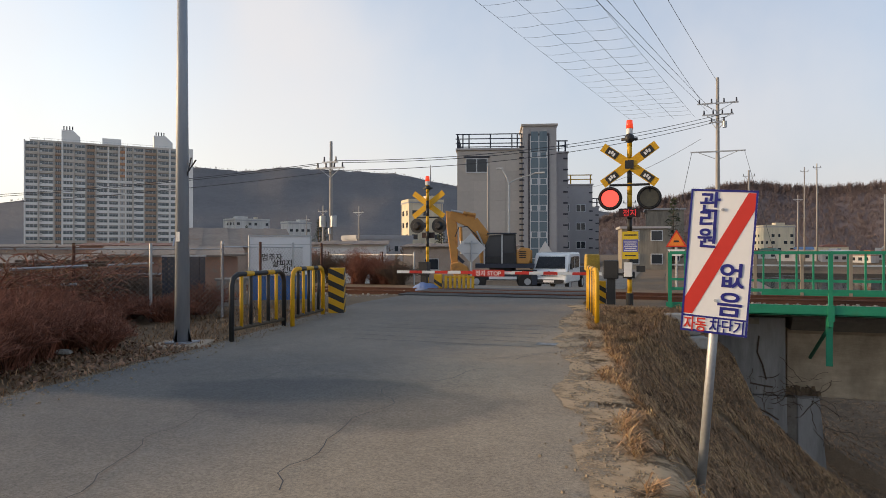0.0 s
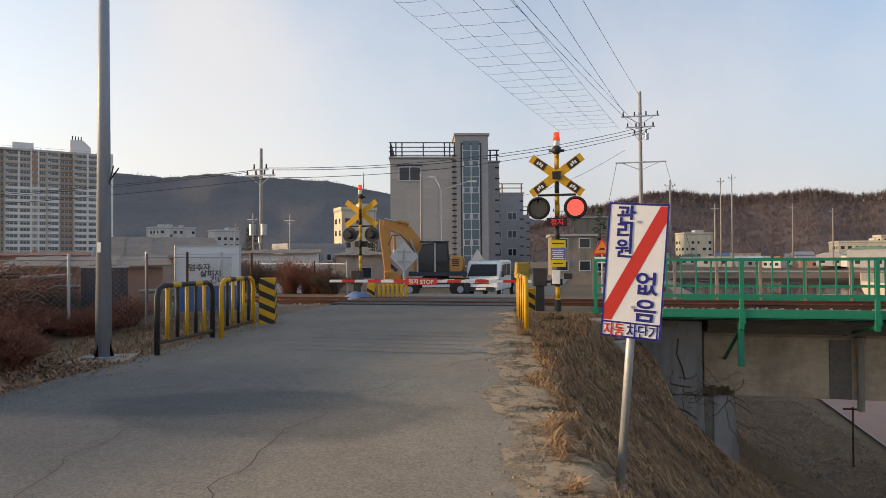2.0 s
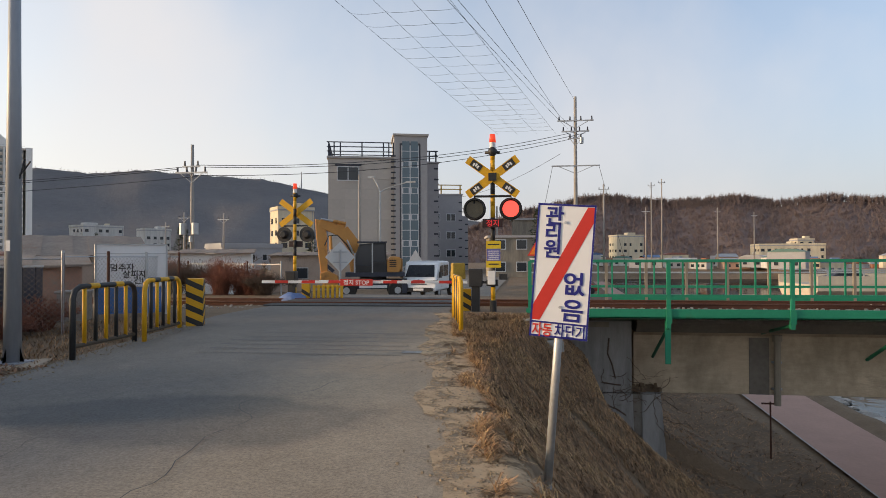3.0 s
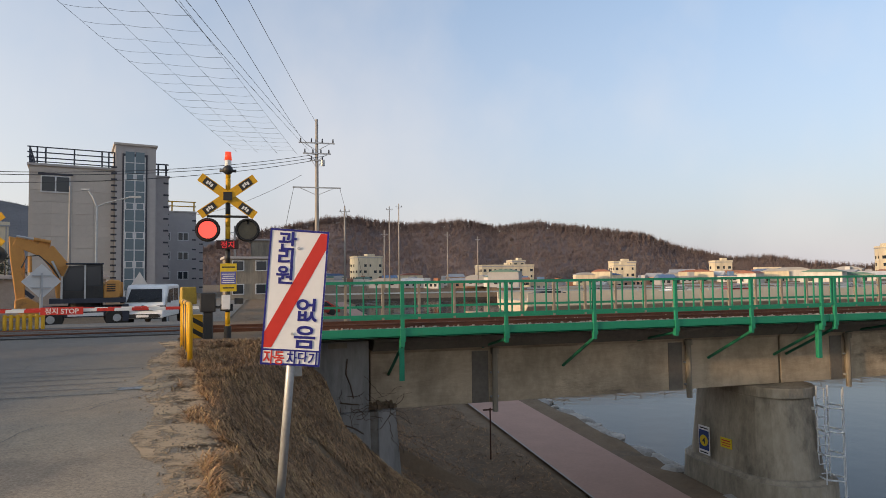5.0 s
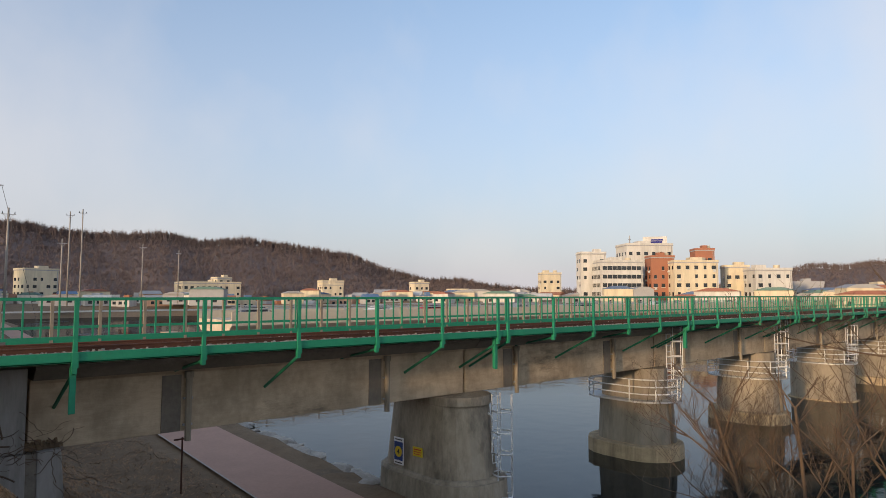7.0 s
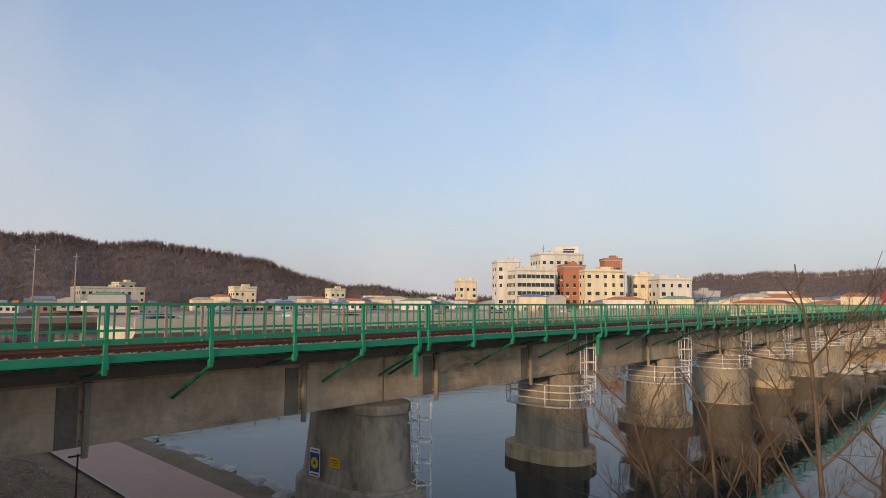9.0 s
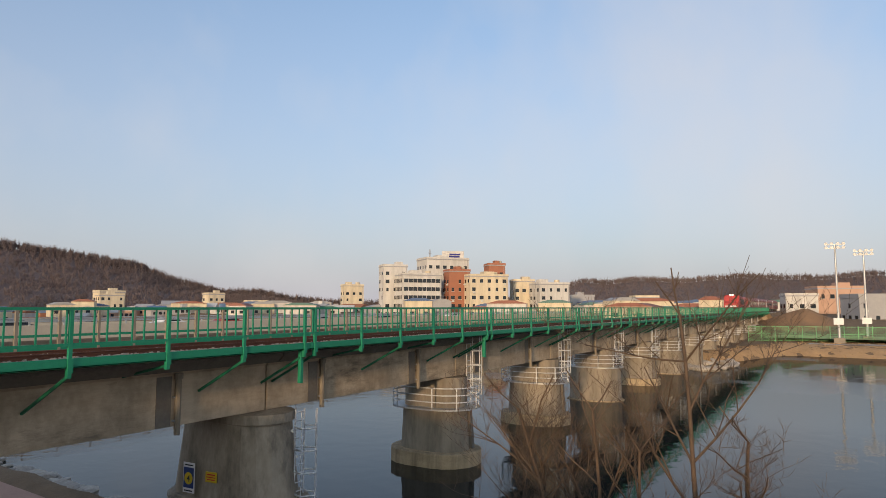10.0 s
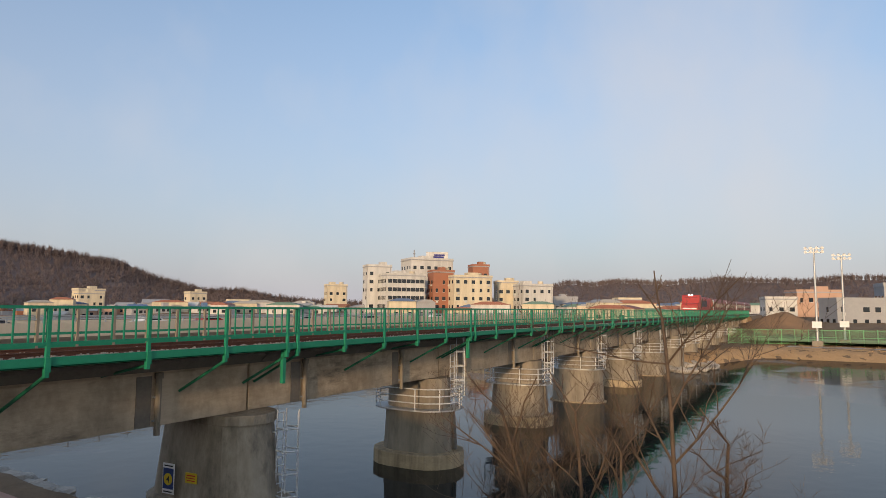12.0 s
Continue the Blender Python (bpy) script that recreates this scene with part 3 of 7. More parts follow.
rest = MB()
count = 0
for i in range(int((x1 - x0) / 0.33)):
    x = x0 + 0.33 * (i + 1)
    if min(abs(x - q) for q in post_xs) < 0.09:
        continue
    if count < 290:
        ob = part("baluster", base_me, green, railing)
        ob.location = (x, RAIL_Y, 0.7)
        count += 1
    else:
        rest.box(x, RAIL_Y, 0.7, 0.045, 0.045, 0.8)
part("far_baluster_rest", rest, green, railing, kind="stuff")
# the far railing: pale posts and three slender rails
for zz in (1.44, 1.08):
    part("rail_bar", MB().box((x0 + x1) / 2, 22.6, zz, x1 - x0, 0.05, 0.05), galv, far_railing)
part("bottom_rail", MB().box((x0 + x1) / 2, 22.6, 0.6, x1 - x0, 0.06, 0.08), green, far_railing, "green lower rail")
pale_post = MB().box(0, 0, 0.1, 0.085, 0.085, 1.4).mesh("pale_post", concrete_pale)
for i in range(145):
    ob = part("pale_post", pale_post, concrete_pale, far_railing)
    ob.location = (x0 + 1.29 * i, 22.6, 0)

# track
track = thing("railway_track", "single railway track with rusty rails on pale ballast", "railway track")
for y in (19.6 - 0.755, 19.6 + 0.755):
    part("rail", MB().slab([(y - 0.07, 0.17), (y + 0.07, 0.17), (y + 0.07, 0.19), (y + 0.015, 0.21), (y + 0.015, 0.29), (y + 0.036, 0.3), (y + 0.036, RAIL_Z), (y - 0.036, RAIL_Z), (y - 0.036, 0.3), (y - 0.015, 0.29), (y - 0.015, 0.21), (y - 0.07, 0.19)], 0, -70, 420), rust, track)
sl_me = MB().box(0, 0, 0.0, 0.24, 2.4, 0.17, top=0.9).mesh("sleeper", concrete)
for i in range(150):
    ob = part("sleeper", sl_me, concrete, track)
    ob.location = (-38 + i * 0.62, 19.6, 0.01)
part("ballast_bed", MB().slab([(17.35, 0.02), (21.8, 0.02), (21.5, 0.19), (17.7, 0.19)], 0, 1.5, 420), ballast, track)
part("ballast_bed", MB().slab([(16.4, -0.35), (22.8, -0.35), (21.6, 0.16), (17.6, 0.16)], 0, -70, -6.3), ballast, track)
stones = MB()
for i in range(9000):
    x = random.uniform(1.6, 75) if i > 2500 else random.uniform(-30, -6.6)
    y = random.uniform(16.62, 17.7) if random.random() < 0.55 and x > 0 else random.uniform(17.5, 21.7)
    if x < 0:
        y = random.uniform(16.3, 22.5)
    zz = 0.24 if y < 17.7 and x > 0 else 0.17 if 17.6 < y < 21.6 else -0.1
    s = random.uniform(0.03, 0.075)
    stones.box(x, y, zz, s * 1.3, s, s * 1.1, random.uniform(0, 90), 0.6)
part("ballast_stones", stones, ballast, track, kind="stuff")


# ---- piers ----
def stadium(cx, cy, sx, sy, n=9):
    """An outline with round ends north and south."""
    r = sx / 2
    out = []
    for i in range(n):
        w = math.pi + math.pi * i / (n - 1)
        out.append((cx + r * math.cos(w), cy - sy / 2 + r + r * math.sin(w)))
    for i in range(n):
        w = math.pi * i / (n - 1)
        out.append((cx + r * math.cos(w), cy + sy / 2 - r + r * math.sin(w)))
    return out


def ladder(parent, x, y, z0, z1, hoops=True):
    mb = MB()
    for dx in (-0.22, 0.22):
        mb.tube((x + dx, y, z0), (x + dx, y, z1), 0.03, n=6)
    z = z0 + 0.2
    while z < z1:
        mb.tube((x - 0.22, y, z), (x + 0.22, y, z), 0.02, n=5)
        z += 0.3
    lad = part("ladder", mb, ladder_steel, parent, "galvanised steel ladder")
    if hoops:
        cage = MB()
        for z in [z0 + 0.6 + 0.75 * i for i in range(int((z1 - z0) / 0.75))]:
            cage.pipe([(x - 0.25, y, z), (x - 0.38, y - 0.45, z), (x, y - 0.75, z), (x + 0.38, y - 0.45, z), (x + 0.25, y, z)], 0.03)
        for dx, dy in ((-0.38, -0.45), (0, -0.75), (0.38, -0.45)):
            cage.tube((x + dx, y + dy, z0 + 0.6), (x + dx, y + dy, z1), 0.02, n=5)
        part("safety_cage", cage, ladder_steel, lad)


for k, j in enumerate(joints[1:-1]):
    cx = j - 0.15
    if k == 0:
        p = thing("bridge_pier", "thick stained concrete pier at the river's edge", "bridge pier", "piers under the bridge")
        part("shaft", MB().prism(stadium(cx, 19.8, 3.0, 5.4), -6.6, -2.4, 0.8, (cx, 19.7)), pier_concrete, p)
        part("cap", MB().prism(stadium(cx, 19.7, 2.42, 4.4), -2.4, -2.06), pier_concrete, p, bevel=0.03)
        part("collar", MB().prism(stadium(cx, 19.75, 3.15, 5.45), -5.05, -4.9, 0.97, (cx, 19.7)), pier_concrete, p, "weathered ledge round the pier", bevel=0.03)
        part("lifting_eye", MB().tube((cx + 0.55, 17.72, -2.75), (cx + 0.55, 17.6, -2.75), 0.05, n=8).tube((cx + 0.6, 17.55, -3.6), (cx + 0.6, 17.42, -3.6), 0.05, n=8), white_paint, p)
        part("footing", MB().prism(stadium(cx, 19.7, 3.5, 5.9), -7.5, -5.0, 0.95, (cx, 19.7)), pier_concrete, p)
        ladder(p, cx + 0.75, 17.5, -6.2, -2.0)
    else:
        p = thing("bridge_pier", "pale concrete pier with rounded ends standing in the river", "bridge pier", "piers under the bridge")
        if k in (3, 5, 6):
            part("shaft", MB().prism(stadium(cx, 19.7, 3.3, 4.6), -8.0, -3.66, 0.97, (cx, 19.7)), concrete_pale, p, bevel=0.04)
        else:
            part("shaft", MB().prism(stadium(cx, 19.7, 2.62, 4.0), -6.5, -3.66, 0.92, (cx, 19.7)), concrete_pale, p)
            part("pilaster", MB().slab([(17.62, -5.7), (17.85, -5.7), (18.0, -3.7), (17.78, -3.7)], 0, cx + 0.25, cx + 0.5), concrete_dark, p, "dark cast joint down the shaft")
        part("upper_shaft", MB().prism(stadium(cx, 19.7, 2.15, 3.5), -3.66, -2.06), concrete_pale, p)
        part("footing", MB().prism(stadium(cx, 19.7, 3.6, 5.0), -9, -5.75 if k not in (3, 5, 6) else -6.36), footing_concrete, p, "weathered brown concrete footing", bevel=0.06)
        plat = part("platform", MB().prism(stadium(cx, 19.7, 3.3, 4.9), -3.66, -3.58), galv, p, "galvanised steel inspection platform")
        o = stadium(cx, 19.7, 3.3, 4.9)
        o.append(o[0])
        for h in (0.35, 0.7, 1.05):
            part("guard_rail", MB().pipe([(x, y, -3.58 + h) for x, y in o], 0.032, 5), ladder_steel, plat)
        for x, y in o[:-1:2]:
            part("rail_post", MB().tube((x, y, -3.58), (x, y, -2.53), 0.032, n=5), ladder_steel, plat)
        ladder(p, cx + 0.75, 18.1, -3.58, 0.1, hoops=k < 6)

ab = thing("bridge_abutment", "grey concrete bridge abutment set in the bank", "abutment")
part("wing_wall", MB().slab([(1.6, -0.05), (3.78, -0.05), (3.78, -1.92), (1.6, -1.92)], 1, 17.8, 18.1), abutment_concrete, ab, bevel=0.015)
part("lower_wall", MB().slab([(1.6, -1.935), (3.8, -1.935), (3.86, -5.4), (1.6, -5.4)], 1, 17.78, 18.2), abutment_concrete, ab, bevel=0.015)
part("breast_wall", MB().box(2.9, 19.9, -5.5, 1.7, 3.4, 5.42), concrete, ab)
part("joint_strip", MB().slab([(3.8, -1.96), (4.02, -1.96), (4.06, -5.2), (3.86, -5.2)], 1, 17.82, 18.3), concrete_dark, ab, "damp dark strip between two castings")
part("seat_block", MB().slab([(4.02, -1.93), (4.5, -1.93), (4.78, -5.2), (4.06, -5.2)], 1, 17.79, 21.6), abutment_concrete, ab, bevel=0.02)
part("bearing_ledge", MB().slab([(3.8, -2.06), (4.55, -2.06), (4.62, -1.95), (3.8, -1.95)], 1, 18.2, 21.5), concrete_dark, ab)
part("name_plate", MB().box(2.95, 17.79, -0.22, 0.5, 0.015, 0.14), concrete_pale, ab, "small pale plate near the top")
crack_ = MB()
for pts in ([(3.2, -0.5), (3.16, -0.9), (3.28, -1.2), (3.36, -1.55)], [(2.9, -2.2), (3.15, -2.25), (3.4, -2.35), (3.62, -2.5)], [(3.0, -1.65), (3.3, -1.7), (3.5, -1.72)]):
    crack_.pipe([(x, 17.775, z) for x, z in pts], 0.018, 4)
part("dead_stem", crack_, bark, ab, "dead creeper stems on the concrete")
rubble = MB()
rr_ = random.Random(9)
for i in range(70):
    rubble.box(rr_.uniform(3.75, 4.5), rr_.uniform(17.95, 18.5), -1.94 + rr_.uniform(0, 0.06), rr_.uniform(0.04, 0.16), rr_.uniform(0.04, 0.14), rr_.uniform(0.03, 0.14), rr_.uniform(0, 90), 0.7)
part("rubble", rubble, earth, ab, "crumbled mortar and litter on the ledge", kind="stuff")
ab2 = single("bridge_abutment", MB().box(BR_END + 2, 19.6, -6.5, 4.2, 5, 6.4), concrete, "concrete abutment on the far bank", "abutment")

vine = MB()
rnd_v = random.Random(4)
for i in range(46):
    x, z = rnd_v.uniform(2.7, 4.6), rnd_v.uniform(-2.6, -1.4)
    pts = [Vector((x, 17.8, z))]
    a = rnd_v.uniform(0, 6.28)
    for k in range(7):
        a += rnd_v.uniform(-0.7, 0.7)
        pts.append(pts[-1] + Vector((0.11 * math.cos(a), rnd_v.uniform(-0.03, 0.02), 0.11 * math.sin(a))))
    vine.pipe(pts, rnd_v.uniform(0.004, 0.01), 3)
single("dead_vines", vine, bark, "dead vines creeping over the abutment wall", "vines", kind="stuff")

# ---- riverside ----
bank_path = strip("pavement", lambda y: 11.35 + 0.055 * (y - 20), lambda y: 14.4 + 0.055 * (y - 20), axis([(-40, 60, 1.5), (60, 200, 10)]), 0.06, red_path, "red-brown asphalt riverside path", "path", 3, lambda x, y: -5.6)
for off in (0.0,):
    strip("path_edge", lambda y, o=off: 11.3 + o + 0.055 * (y - 20), lambda y, o=off: 11.37 + o + 0.055 * (y - 20), axis([(-40, 60, 1.5), (60, 200, 10)]), 0.075, white_line, "pale edge line of the path", "path edge", 1, lambda x, y: -5.6)
rock_meshes = []
for i in range(7):
    mb = MB()
    mb.ball((0, 0, 0), 0.5, 0.6, 8, 5)
    mb.v = [(x * (1 + 0.35 * noise.noise((x * 2 + i * 7, y * 2, z * 2))), y * (1 + 0.35 * noise.noise((x * 2, y * 2 + i * 5, z * 2))), z * (1 + 0.3 * noise.noise((x, y, z + i)))) for x, y, z in mb.v]
    rock_meshes.append(mb.mesh("rock", rock))


def lay_rock(x, y, z, s, mat=None, label="grey weathered stone on the river bank"):
    ob = part("rock", random.choice(rock_meshes), rock, None, label)
    ob.matrix_basis = Matrix.LocRotScale((x, y, z), Euler((random.uniform(-0.3, 0.3), random.uniform(-0.3, 0.3), random.uniform(0, 6.28))), (s * random.uniform(0.8, 1.5), s, s * random.uniform(0.6, 1.0)))
    tagged(ob, "", "rock", "stones along the shore")


for i in range(190):
    y = random.uniform(14, 44)
    u = random.betavariate(2, 2)
    lay_rock(15.7 + 1.9 * u + 0.055 * (y - 20), y, -5.75 - 0.75 * u, random.uniform(0.3, 1.15))
for i in range(40):
    lay_rock(random.uniform(86, 106), random.uniform(13.5, 19), -6.25, random.uniform(0.6, 1.6))

# dry grass on the bank: tufts of bent blades
def blades(count, where, length, mat, name, label, lean=0.8, width=0.007):
    mb = MB()
    vs, fs = [], []
    for i in range(count):
        x, y, z = where()
        h, w = random.uniform(*length), random.uniform(0, 6.28)
        l = random.uniform(0.62 if lean > 0.9 else 0.2, lean)
        dx, dy = math.cos(w) * h * l, math.sin(w) * h * l
        bx, by = -math.sin(w) * width, math.cos(w) * width
        up = h * math.sqrt(max(0.05, 1 - min(l, 0.97) ** 2))
        n = len(vs)
        vs += [(x - bx, y - by, z), (x + bx, y + by, z), (x + dx * 0.5 - bx * 0.8, y + dy * 0.5 - by * 0.8, z + up * 0.65), (x + dx * 0.5 + bx * 0.8, y + dy * 0.5 + by * 0.8, z + up * 0.65), (x + dx, y + dy, z + up * 0.8)]
        fs += [(n, n + 1, n + 3, n + 2), (n + 2, n + 3, n + 4)]
    mb.v, mb.f = vs, fs
    return single(name, mb, mat, label, "grass", kind="stuff")


def on_bank():
    while True:
        y = random.uniform(2.2, 17.3)
        u = random.random()
        x = road_right(y) + 0.12 + 7.0 * u ** 1.25
        if (y < 15.4 or x > 1.3) and noise.noise((x * 1.3, y * 1.3, 11)) > -0.35 + 0.5 * (x < road_right(y) + 0.4):
            return x, y, land(x, y) - 0.01


def on_straw():
    while True:
        x, y, z = on_bank()
        if noise.noise((x * 0.9, y * 0.9, 23)) > 0.08 - 0.25 * (1 - smooth(0.3, 1.6, x - road_right(y))):
            return x, y, z


def on_verge():
    y = random.uniform(3, 14)
    x = road_left(y) - random.uniform(0.1, 2.6)
    return x, y, land(x, y) - 0.01


def on_flat():
    x, y = random.uniform(4, 11.2), random.uniform(9, 42)
    return x, y, land(x, y) - 0.02


def on_far_bank():
    y = random.uniform(-40, 16)
    x = shore_far(y) + random.uniform(1, 22)
    return x, y, land(x, y) - 0.02


def fallen(count, where, length, mat, name, label, width, heap):
    """Long dead stalks that lie pressed down the slope in tangled swathes."""
    vs, fs = [], []
    for i in range(count):
        x, y, z = where()
        h = random.uniform(*length)
        w = 5.6 + 3.5 * noise.noise((x * 0.9, y * 0.9, 5)) + random.gauss(0, 1.25)
        dx, dy = math.cos(w) * h, math.sin(w) * h
        wd = width * random.uniform(0.5, 1.3)
        bx, by = -math.sin(w) * wd, math.cos(w) * wd
        z0 = z + random.uniform(0, heap)
        x1, y1, x2, y2 = x + dx * 0.5, y + dy * 0.5, x + dx, y + dy
        z1 = max(land(x1, y1), min(z0, land(x1, y1) + 0.05)) + random.uniform(0.01, heap * 1.3)
        z2 = max(land(x2, y2), min(z1, land(x2, y2) + 0.04)) + random.uniform(-0.01, heap)
        n = len(vs)
        vs += [(x - bx, y - by, z0), (x + bx, y + by, z0), (x1 - bx, y1 - by, z1), (x1 + bx, y1 + by, z1), (x2, y2, z2)]
        fs += [(n, n + 1, n + 3, n + 2), (n + 2, n + 3, n + 4)]
    mb = MB()
    mb.v, mb.f = vs, fs
    return single(name, mb, mat, label, "grass", kind="stuff")


fallen(95000, on_bank, (0.07, 0.3), dry_grass, "dry_grass", "matted brown dead grass pressed down the steep bank", 0.0048, 0.07)
fallen(24000, on_straw, (0.06, 0.24), straw, "dry_grass", "golden dead straw lying in heaps on the bank", 0.0042, 0.07)
blades(7000, on_verge, (0.05, 0.2), dry_grass, "dry_grass", "short dry grass beside the road", 1.0)
fallen(20000, on_flat, (0.1, 0.35), dry_grass, "dry_grass", "dry brown grass beside the riverside path", 0.011, 0.05)
blades(9000, on_far_bank, (0.08, 0.25), straw, "dry_grass", "short golden dry reeds on the far bank", 0.8, 0.05)

# stone steps in the bank
for i, (x, y) in enumerate([(1.25, 14.4), (1.4, 14.2), (1.55, 14.0)]):
    single("stone_block", MB().box(x, y, land(x, y) - 0.05, 0.5, 0.35, 0.22, 12, 0.95), rock, "squared grey stone block set in the bank", "stone block", "blocks in the bank", bevel=0.02)


# ---- bare trees ----
def bare_tree(x, y, z, height, lean, seed, spread=0.6, label="leafless young tree with thin grey-brown branches", r0=0.07, depth=5):
    rnd = random.Random(seed)
    t = thing("tree", label, "tree", "bare trees on the bank", pose(x, y, z))
    trunk, crown = MB(), MB()

    def grow(p, d, length, r, level):
        n = 8 if level == 0 else 4 if level < 2 else 3
        q = p
        for i in range(n):
            d2 = (d + Vector((rnd.uniform(-1, 1), rnd.uniform(-1, 1), rnd.uniform(-0.4, 0.7))) * (0.07 if level == 0 else 0.22)).normalized()
            e = q + d2 * length / n
            ra, rb = r * (1 - 0.55 * i / n), r * (1 - 0.55 * (i + 1) / n)
            (trunk if level == 0 else crown).tube(q, e, ra, rb, 6 if level < 2 else 3 if level > 2 else 4, caps=False)
            if e.z > height * 1.08:
                break
            if level < depth and (level > 0 or i > 2):
                for k in range(rnd.choice((1, 2, 2)) if level < 3 else rnd.choice((1, 1, 2))):
                    side = Vector((rnd.uniform(-1, 1), rnd.uniform(-1, 1), rnd.uniform(-0.2, 0.6))).normalized()
                    nd_ = (d2 * (1 - spread) + side * spread + Vector((0, 0, 0.22))).normalized()
                    if level < 4:
                        grow(e, nd_, length * (rnd.uniform(0.22, 0.38) if level == 0 else rnd.uniform(0.4, 0.62)), max(0.0035, rb * 0.6), level + 1)
            q, d = e, d2

    grow(Vector((0, 0, 0)), Vector(lean).normalized(), height, r0, 0)
    part("trunk", trunk, bark, t, smooth=True)
    part("crown", crown, bark, t, "bare twigs without leaves", smooth=True)
    return t


# ---- crossing sign in the foreground ----
sign = thing("road_sign", "white board with blue letters and red stripe on leaning post", "road sign", m=pose(1.2, 5.82, -0.42, 0, 4.4, 0) @ pose(0, 0, 0, 0, 0, -9))
part("post", MB().tube((0, 0.045, 0), (0, 0.045, 2.4), 0.034, n=14), galv, sign, "galvanised steel post", smooth=True)
part("bolt", MB().tube((0, -0.008, 2.3), (0, -0.02, 2.3), 0.012, n=8).tube((0, -0.008, 1.62), (0, -0.02, 1.62), 0.012, n=8), galv, sign)
part("clamp", MB().tube((0, 0.045, 0.1), (0, 0.045, 0.16), 0.043, n=14), galv, sign)
bd = part("board", MB().box(0.0, 0, 1.37, 0.462, 0.018, 1.08), sign_white, sign, bevel=0.004)
bz = 1.37 + 0.54
bx = 0.0
border = MB()
for zz, hh in ((bz + 0.531, 0.016), (bz - 0.531, 0.016), (bz - 0.42, 0.014)):
    border.box(bx, -0.011, zz - hh / 2, 0.462, 0.004, hh)
for xx in (-0.224, 0.224):
    border.box(bx + xx, -0.0112, bz - 0.54, 0.014, 0.004, 1.08)
part("border", border, sign_blue, bd, "blue painted border")
part("stripe", MB().slab([(-0.217, bz - 0.405), (-0.217, bz - 0.285), (0.165, bz + 0.52), (0.217, bz + 0.52), (0.217, bz + 0.395), (-0.155, bz - 0.405)], 1, -0.0115, -0.0095), sign_red, bd, "red diagonal stripe")
for word, u, v, size in (("관", -0.092, 0.445, 0.16), ("리", -0.096, 0.31, 0.16), ("원", -0.096, 0.175, 0.16), ("없", 0.1, -0.095, 0.195), ("음", 0.098, -0.31, 0.195)):
    writing(word, size, sign_blue, bd, u, -0.013, bz + v, 0.004)
writing("자동", 0.115, sign_red, bd, -0.13, -0.013, bz - 0.48, 0.002, narrow=0.78)
writing("차단기", 0.115, sign_blue, bd, 0.088, -0.013, bz - 0.48, 0.002, narrow=0.78)

# ---- crossing signals ----
sheet_yellow = material("sheet_yellow", (0.7, 0.5, 0.03), None, 2, 0.5)
sheet_blue = material("sheet_blue", (0.12, 0.13, 0.38), None, 2, 0.5)
lens_dark = material("dark_lens", (0.16, 0.13, 0.08), (0.1, 0.085, 0.06), 8, 0.25)
led_dark = material("led_panel", (0.03, 0.012, 0.012), None, 5, 0.5)
led_red = material("led_red", (0.3, 0.02, 0.02), None, 3, 0.4, emit=(0.9, 0.04, 0.05), emit_strength=0.45)
beacon_red = material("beacon_red", (0.75, 0.06, 0.03), None, 3, 0.3, emit=(1.0, 0.08, 0.03), emit_strength=0.55)


